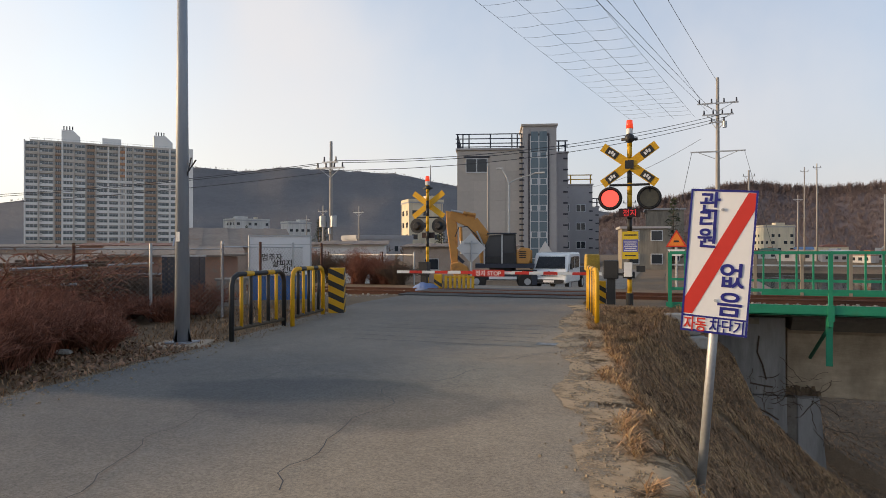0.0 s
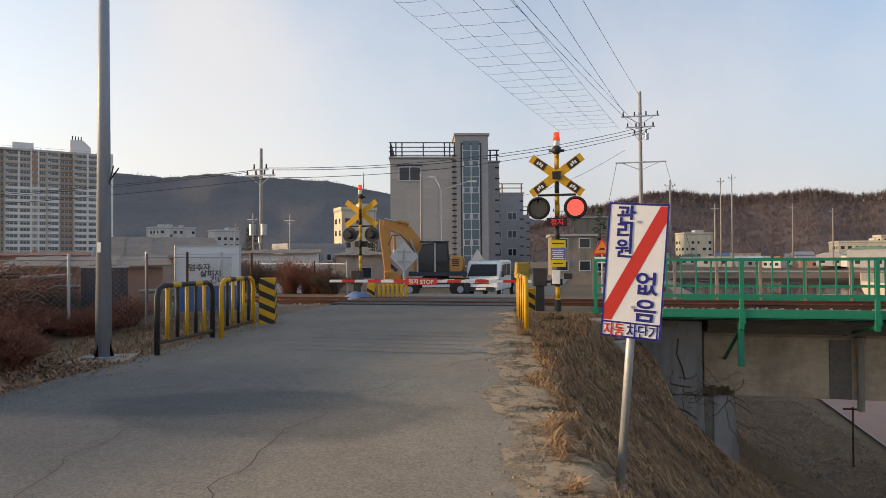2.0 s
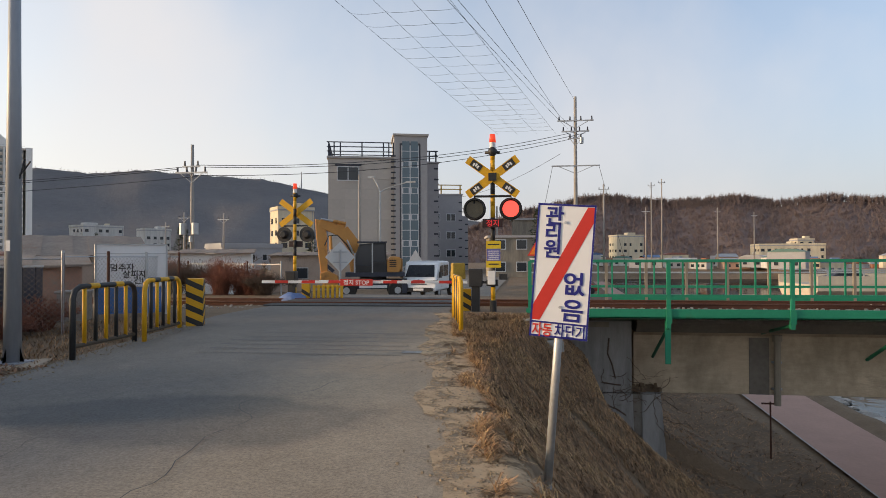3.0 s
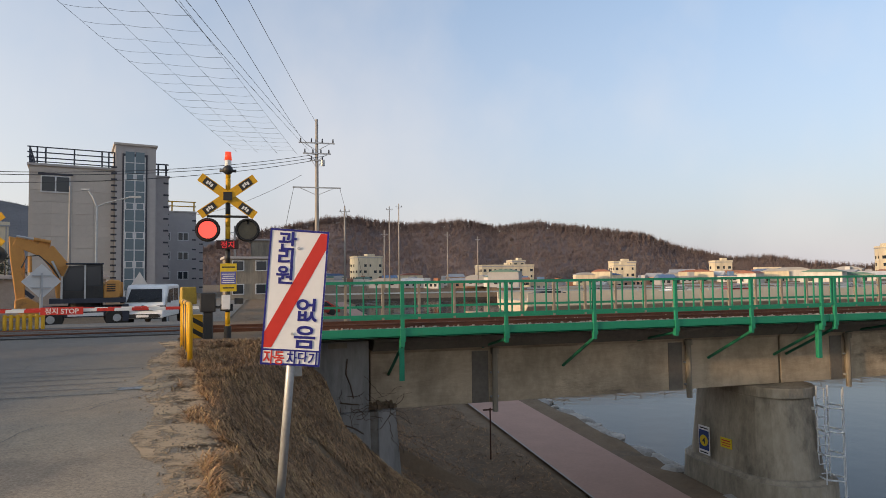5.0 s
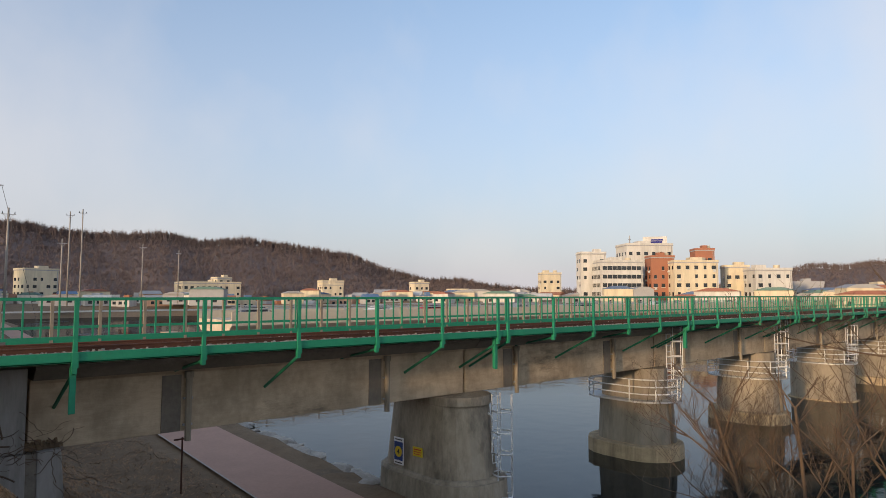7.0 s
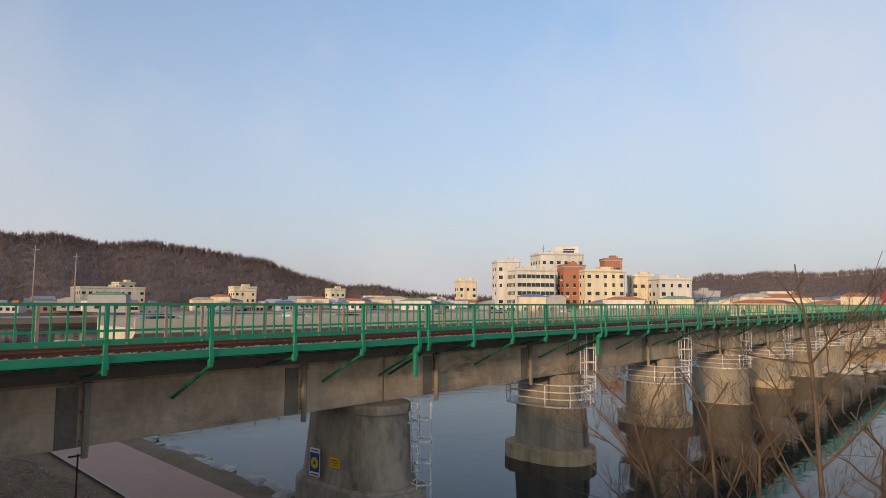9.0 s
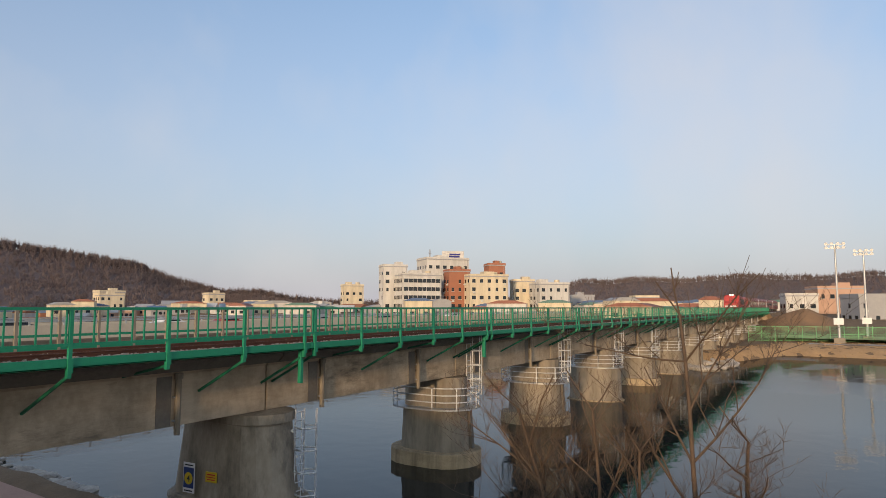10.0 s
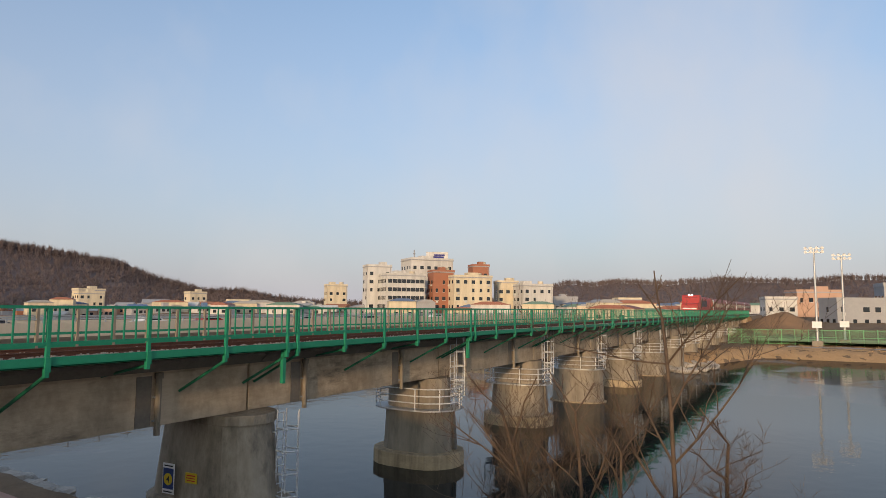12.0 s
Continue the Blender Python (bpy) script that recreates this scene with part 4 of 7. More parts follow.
def crossing_signal(x, y, z, rz, label, front=True):
    s = thing("crossing_signal", label, "crossing signal", "signals at the crossing", pose(x, y, z, 0, 0, rz))
    for i in range(14):
        part("mast", MB().tube((0, 0.06, 0.05 + 0.29 * i), (0, 0.06, 0.05 + 0.29 * (i + 1)), 0.058, n=12), yellow if (i // 2) % 2 == 0 else black_paint, s, smooth=True)
    part("mast_foot", MB().tube((0, 0.06, 0), (0, 0.06, 0.3), 0.085, n=12), black_paint, s)
    bell = part("bell", MB().ball((0, 0.02, 4.02), 0.12).tube((-0.19, 0.02, 4.0), (0.19, 0.02, 4.0), 0.035), black_paint, s, "black warning bell", smooth=True)
    part("beacon", MB().tube((0, 0.06, 4.26), (0, 0.06, 4.46), 0.085, 0.07, 12), beacon_red, s, "red beacon on a white base", smooth=True)
    part("beacon_base", MB().tube((0, 0.06, 4.12), (0, 0.06, 4.27), 0.075, n=12), white_paint, s)
    for k, a in enumerate((36, -36)):
        arm = part("crossbuck_arm", MB().box(0, 0, -0.105, 1.54, 0.02, 0.21), yellow, s, "yellow crossbuck arm with black lettering patch")
        arm.matrix_basis = pose(0, -0.03 - 0.024 * k, 3.38, 0, a, 0)
        for u in (-0.5, 0.5):
            part("patch", MB().box(u, -0.0135, -0.085, 0.3, 0.006, 0.17), black_paint, arm)
            dots = MB()
            for r_ in range(3):
                dots.box(u + 0.06 * (r_ - 1), -0.018, -0.05 + 0.02 * (r_ % 2), 0.045, 0.004, 0.08)
            part("marking", dots, white_paint, arm)
    part("centre_patch", MB().box(0, -0.075, 3.28, 0.2, 0.01, 0.2), black_paint, s)
    part("lamp_bar", MB().pipe([(-0.46, 0, 2.72), (-0.46, 0, 2.9), (0.46, 0, 2.9), (0.46, 0, 2.72)], 0.03, 8), black_paint, s)
    for sx in (-0.45, 0.45):
        lamp = part("lamp", MB().tube((sx, 0.0, 2.58), (sx, 0.03, 2.58), 0.285, n=28).tube((sx, 0.03, 2.58), (sx, 0.16, 2.58), 0.17, 0.1, n=16), black_paint, s, "round black lamp with a dark lens")
        hood = MB()
        for i in range(22):
            w0, w1 = 2 * math.pi * i / 22, 2 * math.pi * (i + 1) / 22
            rr = [0.235, 0.25]
            ring = [(sx + r * math.cos(w), yy, 2.58 + r * math.sin(w)) for w in (w0, w1) for r in rr for yy in (0.0, -0.14)]
            hood.add(ring, [(0, 1, 5, 4), (2, 6, 7, 3), (1, 3, 7, 5), (0, 4, 6, 2)])
        part("hood", hood, black_paint, lamp)
        part("lens", MB().tube((sx, -0.002, 2.58), (sx, -0.012, 2.58), 0.215, n=26), lens_dark, lamp, "unlit smoky lens")
    led = part("stop_panel", MB().box(0, -0.03, 2.12, 0.5, 0.09, 0.21), led_dark, s, "dark panel with red glowing letters")
    if front:
        writing("정지", 0.18, led_red, led, 0, -0.079, 2.225, 0.002)
        sh = part("notice", MB().box(0.02, -0.03, 1.12, 0.37, 0.012, 0.66), sheet_yellow, s, "yellow and blue printed notice")
        part("notice_field", MB().box(0.02, -0.038, 1.29, 0.35, 0.006, 0.3), sheet_blue, sh)
        bars = MB()
        for i in range(5):
            bars.box(0.02, -0.0425, 1.32 + 0.05 * i, 0.29 - 0.04 * (i % 2), 0.003, 0.018)
        part("print", bars, white_paint, sh)
        part("print", MB().box(0.02, -0.0385, 1.68, 0.29, 0.006, 0.03).box(0.02, -0.0385, 1.19, 0.25, 0.006, 0.03), black_paint, sh)
        part("switch_box", MB().box(-0.03, -0.06, 0.7, 0.19, 0.14, 0.34), white_paint, s, "pale steel switch box", bevel=0.01)
        part("relay_box", MB().box(0.26, -0.02, 0.82, 0.2, 0.14, 0.14), black_paint, s)
    return s


SIG = (0.24, 16.6, 0.24)
single("signal_plinth", MB().box(0.28, 16.55, -0.28, 0.95, 0.75, 0.5, top=0.98), concrete, "rough concrete plinth under the signal", "plinth", bevel=0.02)
signal = crossing_signal(*SIG, 0, "yellow and black crossing signal with crossbuck and red lamps")
lit_lens = part("lit_lens", MB().tube((0, -0.014, 0), (0, -0.03, 0), 0.205, n=26), red_lit, signal, "glowing red lens")
far_signal = crossing_signal(-6.72, 21.6, 0.05, 176, "crossing signal seen from behind, yellow crossbuck", False)
far_signal.scale = (0.92, 0.92, 0.92)


def barrier_machine(x, y, z, reach, rz, label, words=True):
    b = thing("crossing_barrier", label, "barrier", "barriers at the crossing", pose(x, y, z, 0, 0, rz))
    part("stand", MB().box(0, 0, 0, 0.2, 0.2, 0.7), black_paint, b)
    part("housing", MB().box(0, 0, 0.68, 0.34, 0.34, 0.45), black_paint, b, bevel=0.02)
    n = int(reach / 0.35)
    for i in range(n):
        part("arm_segment", MB().box(-0.2 - reach * (i + 0.5) / n, -0.12, 0.76, reach / n, 0.03, 0.07, top=0.95), sign_red if i % 2 else white_paint, b)
    part("counterweight", MB().box(0.42, -0.12, 0.7, 0.28, 0.12, 0.16).box(0.2, -0.12, 0.76, 0.3, 0.03, 0.06), black_paint, b)
    if words:
        pl = part("stop_plate", MB().box(-3.05, -0.16, 0.7, 0.85, 0.012, 0.17), sign_red, b, "red plate with white letters")
        writing("정지 STOP", 0.15, white_paint, pl, -3.05, -0.169, 0.785, 0.002)
    return b


barrier_machine(-0.2, 16.75, 0.2, 5.4, 0, "lowered red and white barrier arm with black housing")
barrier_machine(-6.75, 21.3, 0.05, 4.6, 180, "lowered striped barrier arm on the far side", False)


# ---- yellow and black hoop guards, striped posts ----
def hoop_guard(a, b, z, height, first_black, label, bars=5):
    dx, dy = b[0] - a[0], b[1] - a[1]
    length = math.hypot(dx, dy)
    g = thing("guard_rail", label, "guard rail", "hoop guards beside the road", pose(a[0], a[1], z, 0, 0, math.degrees(math.atan2(dy, dx))))
    r = 0.045
    pts = [(0, 0, -0.1), (0, 0, height - 0.18), (0.05, 0, height - 0.06), (0.18, 0, height), (length - 0.18, 0, height), (length - 0.05, 0, height - 0.06), (length, 0, height - 0.18), (length, 0, -0.1)]
    frame_mat = black_paint if first_black else yellow
    part("hoop", MB().pipe(pts, r, 10), frame_mat, g, smooth=True)
    part("lower_bar", MB().tube((0, 0, 0.2), (length, 0, 0.2), 0.035, n=8), material("worn_bar", (0.1, 0.075, 0.05), None, 5, 0.8), g)
    for i in range(bars):
        u = length * (i + 1) / (bars + 1)
        part("upright", MB().tube((u, 0, 0.2), (u, 0, height), 0.032, n=10), yellow if (i % 2 == 0) == first_black else black_paint, g, smooth=True)
    for u in (length * 0.3, length * 0.7):
        part("band", MB().tube((u - 0.12, 0, height), (u + 0.12, 0, height), r + 0.003, n=10), yellow if first_black else black_paint, g)
    return g


hoop_guard((-5.94, 9.75), (-6.04, 11.5), 0.03, 1.13, True, "black hoop guard with yellow uprights on the verge")
hoop_guard((-5.85, 11.5), (-6.08, 13.1), 0.07, 1.13, False, "yellow hoop guard with black uprights on the verge")
hoop_guard((-0.17, 12.7), (-0.55, 14.9), 0.08, 1.12, False, "yellow hoop guard at the bank's edge", 6)
stub = thing("guard_rail", "row of thick yellow posts beyond the track", "guard rail", "hoop guards beside the road", pose(-5.85, 20.95, 0.05, 0, 0, 15))
for i in range(7):
    part("post", MB().tube((0.15 * i, 0, -0.1), (0.15 * i, 0, 0.68), 0.05, n=10), yellow, stub, smooth=True)
part("top_bar", MB().tube((-0.05, 0.03, 0.62), (0.95, 0.03, 0.62), 0.035, n=8), yellow, stub)


def striped_post(x, y, z, w, h, rz, label):
    p = thing("striped_post", label, "marker post", "striped posts", pose(x, y, z, 0, 0, rz))
    part("core", MB().box(0, 0, -0.2, w, w * 0.9, h + 0.2), yellow, p, bevel=0.01)
    n = int(h / 0.26)
    for i in range(n):
        zz = 0.03 + i * 0.26
        mb = MB().add([(-w / 2, -w * 0.453, zz + 0.16), (w / 2, -w * 0.453, zz), (w / 2, -w * 0.453, zz + 0.12), (-w / 2, -w * 0.453, zz + 0.28)], [(0, 1, 2, 3)])
        mb.add([(w * 0.503, -w * 0.45, zz), (w * 0.503, w * 0.45, zz + 0.16), (w * 0.503, w * 0.45, zz + 0.28), (w * 0.503, -w * 0.45, zz + 0.12)], [(0, 1, 2, 3)])
        part("stripe", mb, black_paint, p)
    return p


striped_post(-5.92, 13.45, 0.1, 0.34, 1.08, 20, "yellow concrete post with black diagonal stripes")
striped_post(-0.5, 17.2, 0.2, 0.26, 0.6, 10, "small yellow post with black stripes")
striped_post(-6.12, 20.95, 0.05, 0.26, 0.72, 10, "yellow post with black stripes beyond the track")
tarp_blue = material("blue_tarp", (0.1, 0.17, 0.36), (0.16, 0.22, 0.38), 4, 0.6, bump=0.8, bump_scale=10)
tm = MB().ball((0, 0, 0), 0.34, 0.75, 14, 8)
tm.v = [(x * 1.3 * (1 + 0.3 * noise.noise((x * 6, y * 6, z * 6))), y, max(-0.05, z * (1 + 0.4 * noise.noise((x * 5, y * 5, 2))))) for x, y, z in tm.v]
tarp = single("tarpaulin", tm, tarp_blue, "crumpled blue tarpaulin on the ground", "tarpaulin", smooth=True)
tarp.location = (-6.45, 20.6, 0.24)
wrap = material("yellow_sheet", (0.5, 0.33, 0.05), (0.3, 0.2, 0.05), 5, 0.8, bump=0.6, bump_scale=12)
wrapped = single("wrapped_post", MB().box(0, 0, -0.95, 0.2, 0.2, 1.0).box(0, 0, 0, 0.36, 0.36, 0.42, 15, 0.92), wrap, "post wrapped in faded yellow sheeting", "marker post", bevel=0.03)
wrapped.location = (-0.72, 17.4, 1.05)


# plates on posts
def plate_on_post(x, y, z, rz, outline, size, height, plate_mat, label, inner=None):
    s = thing("road_sign", label, "road sign", "", pose(x, y, z, 0, 0, rz))
    part("post", MB().tube((0, 0.03, -0.2), (0, 0.03, height), 0.035, n=10), galv, s)
    part("plate", MB().slab([(u * size, height + w * size) for u, w in outline], 1, -0.012, 0.0), plate_mat, s)
    if inner:
        for k, m_ in inner:
            part("field", MB().slab([(u * size * k, height + w * size * k - 0.0) for u, w in outline], 1, -0.016, -0.011), m_, s)
    return s


DIAMOND, TRI = [(0, -1), (1, 0), (0, 1), (-1, 0)], [(-1, -0.6), (1, -0.6), (0, 1.1)]
sign_back = material("sign_back", (0.62, 0.61, 0.6), (0.55, 0.54, 0.52), 3, 0.5)
ds = plate_on_post(-5.25, 21.9, -0.1, 32, DIAMOND, 0.52, 1.75, sign_back, "diamond warning sign seen from its pale grey back")
part("strap", MB().box(0, -0.03, 1.55, 0.5, 0.03, 0.04).box(0, -0.03, 1.9, 0.5, 0.03, 0.04), galv, ds)
part("strap_post", MB().box(0, -0.05, 0.4, 0.05, 0.04, 1.6), galv, ds)
plate_on_post(-5.76, 40.0, -0.55, 10, TRI, 0.55, 2.1, sign_back, "triangular road sign seen from behind")
orange = material("sign_orange", (0.75, 0.22, 0.03), None, 3, 0.5)
ts = plate_on_post(1.48, 24.6, -0.35, -4, TRI, 0.36, 2.25, sign_red, "orange triangular warning sign with red edge", [(0.78, orange)])
part("hump", MB().box(0, -0.02, 2.2, 0.22, 0.004, 0.07, top=0.6), black_paint, ts)
part("lower_plate", MB().slab([(-0.3, 1.95), (-0.14, 1.72), (0.14, 1.72), (0.3, 1.95)], 1, -0.012, 0.0), white_paint, ts)

# ---- street lamp on the verge ----
lampole = thing("lamp_post", "tall tapered galvanised steel lamp post on a concrete base", "lamp post", m=pose(-6.68, 9.42, 0.02))
part("pole", MB().tube((0, 0, 0), (0, 0, 9), 0.125, 0.055, 20), grey_steel, lampole, smooth=True)
part("base_plate", MB().box(0, 0, 0.0, 0.4, 0.4, 0.025), grey_steel, lampole)
for i in range(4):
    w = math.pi / 2 * i
    part("rib", MB().add([(0.11 * math.cos(w), 0.11 * math.sin(w), 0.02), (0.2 * math.cos(w), 0.2 * math.sin(w), 0.02), (0.11 * math.cos(w), 0.11 * math.sin(w), 0.3)], [(0, 1, 2), (2, 1, 0)]), grey_steel, lampole)
part("bracket", MB().tube((0.1, 0, 2.85), (0.32, -0.05, 3.05), 0.012).tube((0.1, 0, 2.8), (0.2, -0.02, 3.1), 0.01), wire, lampole)
part("arm", MB().pipe([(0, 0, 8.8), (0.6, 0, 9.3), (1.8, 0, 9.5)], 0.04, 8), grey_steel, lampole)
part("lantern", MB().box(2.0, 0, 9.42, 0.6, 0.24, 0.12), grey_steel, lampole)
part("label_band", MB().box(0.01, -0.112, 1.7, 0.07, 0.006, 0.16), white_paint, lampole, "white sticker band")
part("concrete_base", MB().box(0, 0, -0.22, 0.95, 0.95, 0.22, 20, 0.9), concrete, lampole, "low concrete base", bevel=0.03)
for i in range(7):
    lay_rock(random.uniform(-9.2, -7.2), random.uniform(7.4, 9.4), 0.06, random.uniform(0.15, 0.5), label="stone among dry brush")
blades(2200, lambda: (random.uniform(-9, -5.9), random.uniform(5.5, 9.2), 0.02), (0.02, 0.09), dead_leaf, "leaf_litter", "brown leaf litter on the verge", 1.0, 0.02)


# ---- dry brush ----
def shrub(x, y, h, r, seed, mat=None):
    rnd = random.Random(seed)
    mb = MB()
    for i in range(300):
        w, k = rnd.uniform(0, 6.28), rnd.random() ** 0.5
        p = Vector((rnd.uniform(-0.25, 0.25) * r, rnd.uniform(-0.25, 0.25) * r, 0))
        tip = Vector((math.cos(w) * r * k, math.sin(w) * r * k, h * (0.35 + 0.65 * (1 - k * k * 0.6)) * rnd.uniform(0.7, 1.1)))
        mid = p.lerp(tip, 0.5) + Vector((0, 0, h * 0.12))
        mb.tube(p, mid, 0.007, 0.005, 3, False)
        mb.tube(mid, tip, 0.005, 0.002, 3, False)
        for j in range(5):
            q = mid.lerp(tip, rnd.random())
            mb.tube(q, q + Vector((rnd.uniform(-1, 1), rnd.uniform(-1, 1), rnd.uniform(-0.2, 1))) * 0.16, 0.004, 0.002, 3, False)
    ob = single("shrub", mb, mat or red_twig, "dense leafless reddish-brown shrub", "shrub", "dry shrubs by the road")
    ob.location = (x, y, land(x, y) - 0.02)


k = 0
for (x, y, h, r) in [(-6.75, 5.9, 0.75, 0.6), (-7.1, 6.7, 0.95, 0.7), (-7.6, 6.0, 1.0, 0.7), (-7.5, 7.4, 0.95, 0.7), (-8.2, 7.1, 1.15, 0.8), (-7.8, 8.2, 0.8, 0.6), (-7.3, 8.35, 0.6, 0.55), (-8.8, 8.2, 1.1, 0.8), (-9.3, 7.2, 1.2, 0.9), (-8.6, 6.1, 1.15, 0.8), (-9.2, 9.0, 1.0, 0.7), (-10.2, 8.2, 1.2, 0.9), (-8.2, 8.9, 0.75, 0.6), (-9.8, 6.4, 1.3, 0.9)]:
    k += 1
    shrub(x, y, h, r, k)

# ---- yard beside the track: fence, sheds, sign board ----
brick = material("old_brick", (0.44, 0.25, 0.185), (0.34, 0.205, 0.155), 3, 0.9, bump=0.5, bump_scale=14, c3=(0.3, 0.25, 0.21), stain_or_shade=0.58)
render_grey = material("old_render", (0.46, 0.355, 0.285), (0.33, 0.255, 0.205), 1.5, 0.9, bump=0.3, bump_scale=12, c3=(0.14, 0.12, 0.11), stain_or_shade=0.6)
tin = material("tin_roof", (0.27, 0.215, 0.175), (0.17, 0.13, 0.105), 1, 0.8, c3=(0.22, 0.12, 0.075), stain_or_shade=0.55)
solar = glass("solar_panel", (0.2, 0.22, 0.27), 0.4)
blue_panel = material("blue_panel", (0.05, 0.16, 0.42), (0.06, 0.14, 0.33), 2, 0.6)


fence_wire = material("fence_wire", (0.3, 0.27, 0.24), (0.2, 0.16, 0.13), 3, 0.7, 0.2)


def chain_link(a, b, z, h, posts=3):
    dx, dy = b[0] - a[0], b[1] - a[1]
    n = math.hypot(dx, dy)
    f = thing("chain_link_fence", "rusty chain-link fence on thin steel posts", "fence", "fences of the yard", pose(a[0], a[1], z, 0, 0, math.degrees(math.atan2(dy, dx))))
    mb = MB()
    step = 0.11
    k = -h
    while k < n:
        for s in (1, -1):
            u0, u1 = (k, k + h)
            z0, z1 = (0.05, h)
            if u0 < 0:
                z0 += -u0 * (h - 0.05) / h
                u0 = 0
            if u1 > n:
                z1 -= (u1 - n) * (h - 0.05) / h
                u1 = n
            if u1 > u0:
                p, q = ((u0, 0, z0), (u1, 0, z1)) if s > 0 else ((u0, 0, h + 0.05 - z0), (u1, 0, h + 0.05 - z1))
                mb.tube(p, q, 0.003, n=3, caps=False)
        k += step
    part("mesh", mb, fence_wire, f, "diamond wire mesh")
    for i in range(posts + 1):
        part("post", MB().tube((n * i / posts, 0, -0.2), (n * i / posts, 0, h + 0.12), 0.03, n=8), rust if i % 2 else galv, f)
    part("top_wire", MB().tube((0, 0, h), (n, 0, h), 0.012, n=5), galv, f)


chain_link((-11.4, 9.6), (-8.1, 12.3), -0.15, 1.75, 3)
chain_link((-8.1, 12.3), (-7.75, 16.0), -0.1, 1.75, 3)
chain_link((-7.75, 22.9), (-16, 27), -0.3, 1.7, 5)
chain_link((-9.5, 24.5), (-22, 33), -0.4, 1.7, 6)

notice = thing("notice_board", "white safety board with three lines of black letters", "notice board", m=pose(-8.31, 14.87, 0, 0, 0, 33))
part("panel", MB().box(0, 0, 0.95, 1.5, 0.03, 1.0), sign_white, notice, bevel=0.005)
part("lower_panel", MB().box(0, 0.02, 0.3, 1.5, 0.03, 0.62), blue_panel, notice, "blue sheet below the board")
part("rim", MB().box(0, -0.01, 1.93, 1.54, 0.05, 0.03).box(-0.76, -0.01, 0.2, 0.03, 0.05, 1.76).box(0.76, -0.01, 0.2, 0.03, 0.05, 1.76).box(0, -0.01, 0.93, 1.54, 0.05, 0.02).box(0, -0.018, 1.72, 1.5, 0.01, 0.015), galv, notice)
for words, u, v in (("멈추자", -0.2, 1.4), ("살피자", 0.06, 1.24), ("건너자", 0.3, 1.08)):
    writing(words, 0.19, black_paint, notice, u, -0.02, v, 0.004)
for sx in (-0.76, 0.76):
    part("leg", MB().tube((sx, 0.02, -0.3), (sx, 0.02, 1.95), 0.03, n=8), galv, notice)


def shed(x, y, z, w, d, h, rz, wall_mat, roof_mat, label, openings=(), slope=0.25):
    s = thing("shed", label, "shed", "sheds of the yard", pose(x, y, z, 0, 0, rz))
    part("wall", MB().box(0, 0, 0, w, d, h), wall_mat, s)
    n = max(2, int(w / 0.5))
    for i in range(n):
        u0, u1 = -w / 2 - 0.2 + (w + 0.4) * i / n, -w / 2 - 0.2 + (w + 0.4) * (i + 1) / n
        j = 0.02 * (i % 2)
        rf = MB()
        rf.add([(u0, -d / 2 - 0.3, h + j), (u1, -d / 2 - 0.3, h + j), (u1, d / 2 + 0.3, h + slope + j), (u0, d / 2 + 0.3, h + slope + j),
                (u0, -d / 2 - 0.3, h + j + 0.05), (u1, -d / 2 - 0.3, h + j + 0.05), (u1, d / 2 + 0.3, h + slope + j + 0.05), (u0, d / 2 + 0.3, h + slope + j + 0.05)],
               [(0, 1, 2, 3), (4, 5, 6, 7), (0, 1, 5, 4), (1, 2, 6, 5), (2, 3, 7, 6), (3, 0, 4, 7)])
        part("roof_sheet", rf, roof_mat, s)
    for kind, u, zz, ow, oh in openings:
        o = part(kind, MB().box(u, -d / 2 - 0.01, zz, ow, 0.06, oh), galv if kind == "window" else dark_steel, s)
        if kind == "window":
            part("pane", MB().box(u, -d / 2 - 0.045, zz + 0.05, ow - 0.1, 0.01, oh - 0.1), window_glass, o)
    return s


shed(-15.6, 13.5, -0.6, 7.5, 3.0, 1.75, 42, render_grey, tin, "low weathered shed with patched tin roof", [("window", 1.4, 0.9, 0.5, 0.6), ("window", -1.5, 0.9, 0.5, 0.5)])
shed(-20.5, 8.2, -0.6, 7.0, 3.0, 1.6, 44, brick, tin, "low brick shed with sagging tin roof", [("door", 0.5, 0.1, 0.8, 1.4)])
shed(-12.0, 15.2, -0.5, 3.4, 2.4, 1.9, 38, brick, tin, "small red brick hut with a dark doorway", [("door", -0.9, 0.05, 0.75, 1.6), ("window", 0.6, 0.9, 0.4, 0.5)])
shed(-17.6, 25.5, -0.5, 4.6, 3.4, 2.2, 38, render_grey, tin, "shed under a slope of solar panels", slope=0.9)
sp = thing("solar_array", "tilted row of dark solar panels on a shed", "solar panel", m=pose(-17.7, 24.4, 1.72, 22, 0, 38))
for i in range(5):
    pn = part("panel_frame", MB().box(-1.5 + 0.72 * i, 0, 0.06, 0.7, 1.9, 0.04), galv, sp)
    part("panel_cell", MB().box(-1.5 + 0.72 * i, 0, 0.104, 0.66, 1.85, 0.006), solar, pn)
shed(-17.3, 37.0, -0.6, 4.0, 3.0, 2.5, 22, white_paint, tin, "white container hut in the yard")
shed(-26, 40.0, -0.7, 9, 5, 2.6, 28, white_paint, tin, "white shed with grey roof", [("window", -2, 1, 1, 0.8), ("window", 1, 1, 1, 0.8)])
shed(-36, 42, -0.7, 12, 5, 2.6, 40, brick, material("rust_roof", (0.23, 0.11, 0.08), None, 1, 0.8), "long low shed with rusty roof")
shed(-13, 46, -0.8, 8, 5, 2.6, 15, render_grey, tin, "grey low house beyond the track", [("window", -2, 1, 1, 0.8)])
shed(-48, 38, -0.7, 14, 6, 2.5, 50, render_grey, tin, "long low grey warehouse")
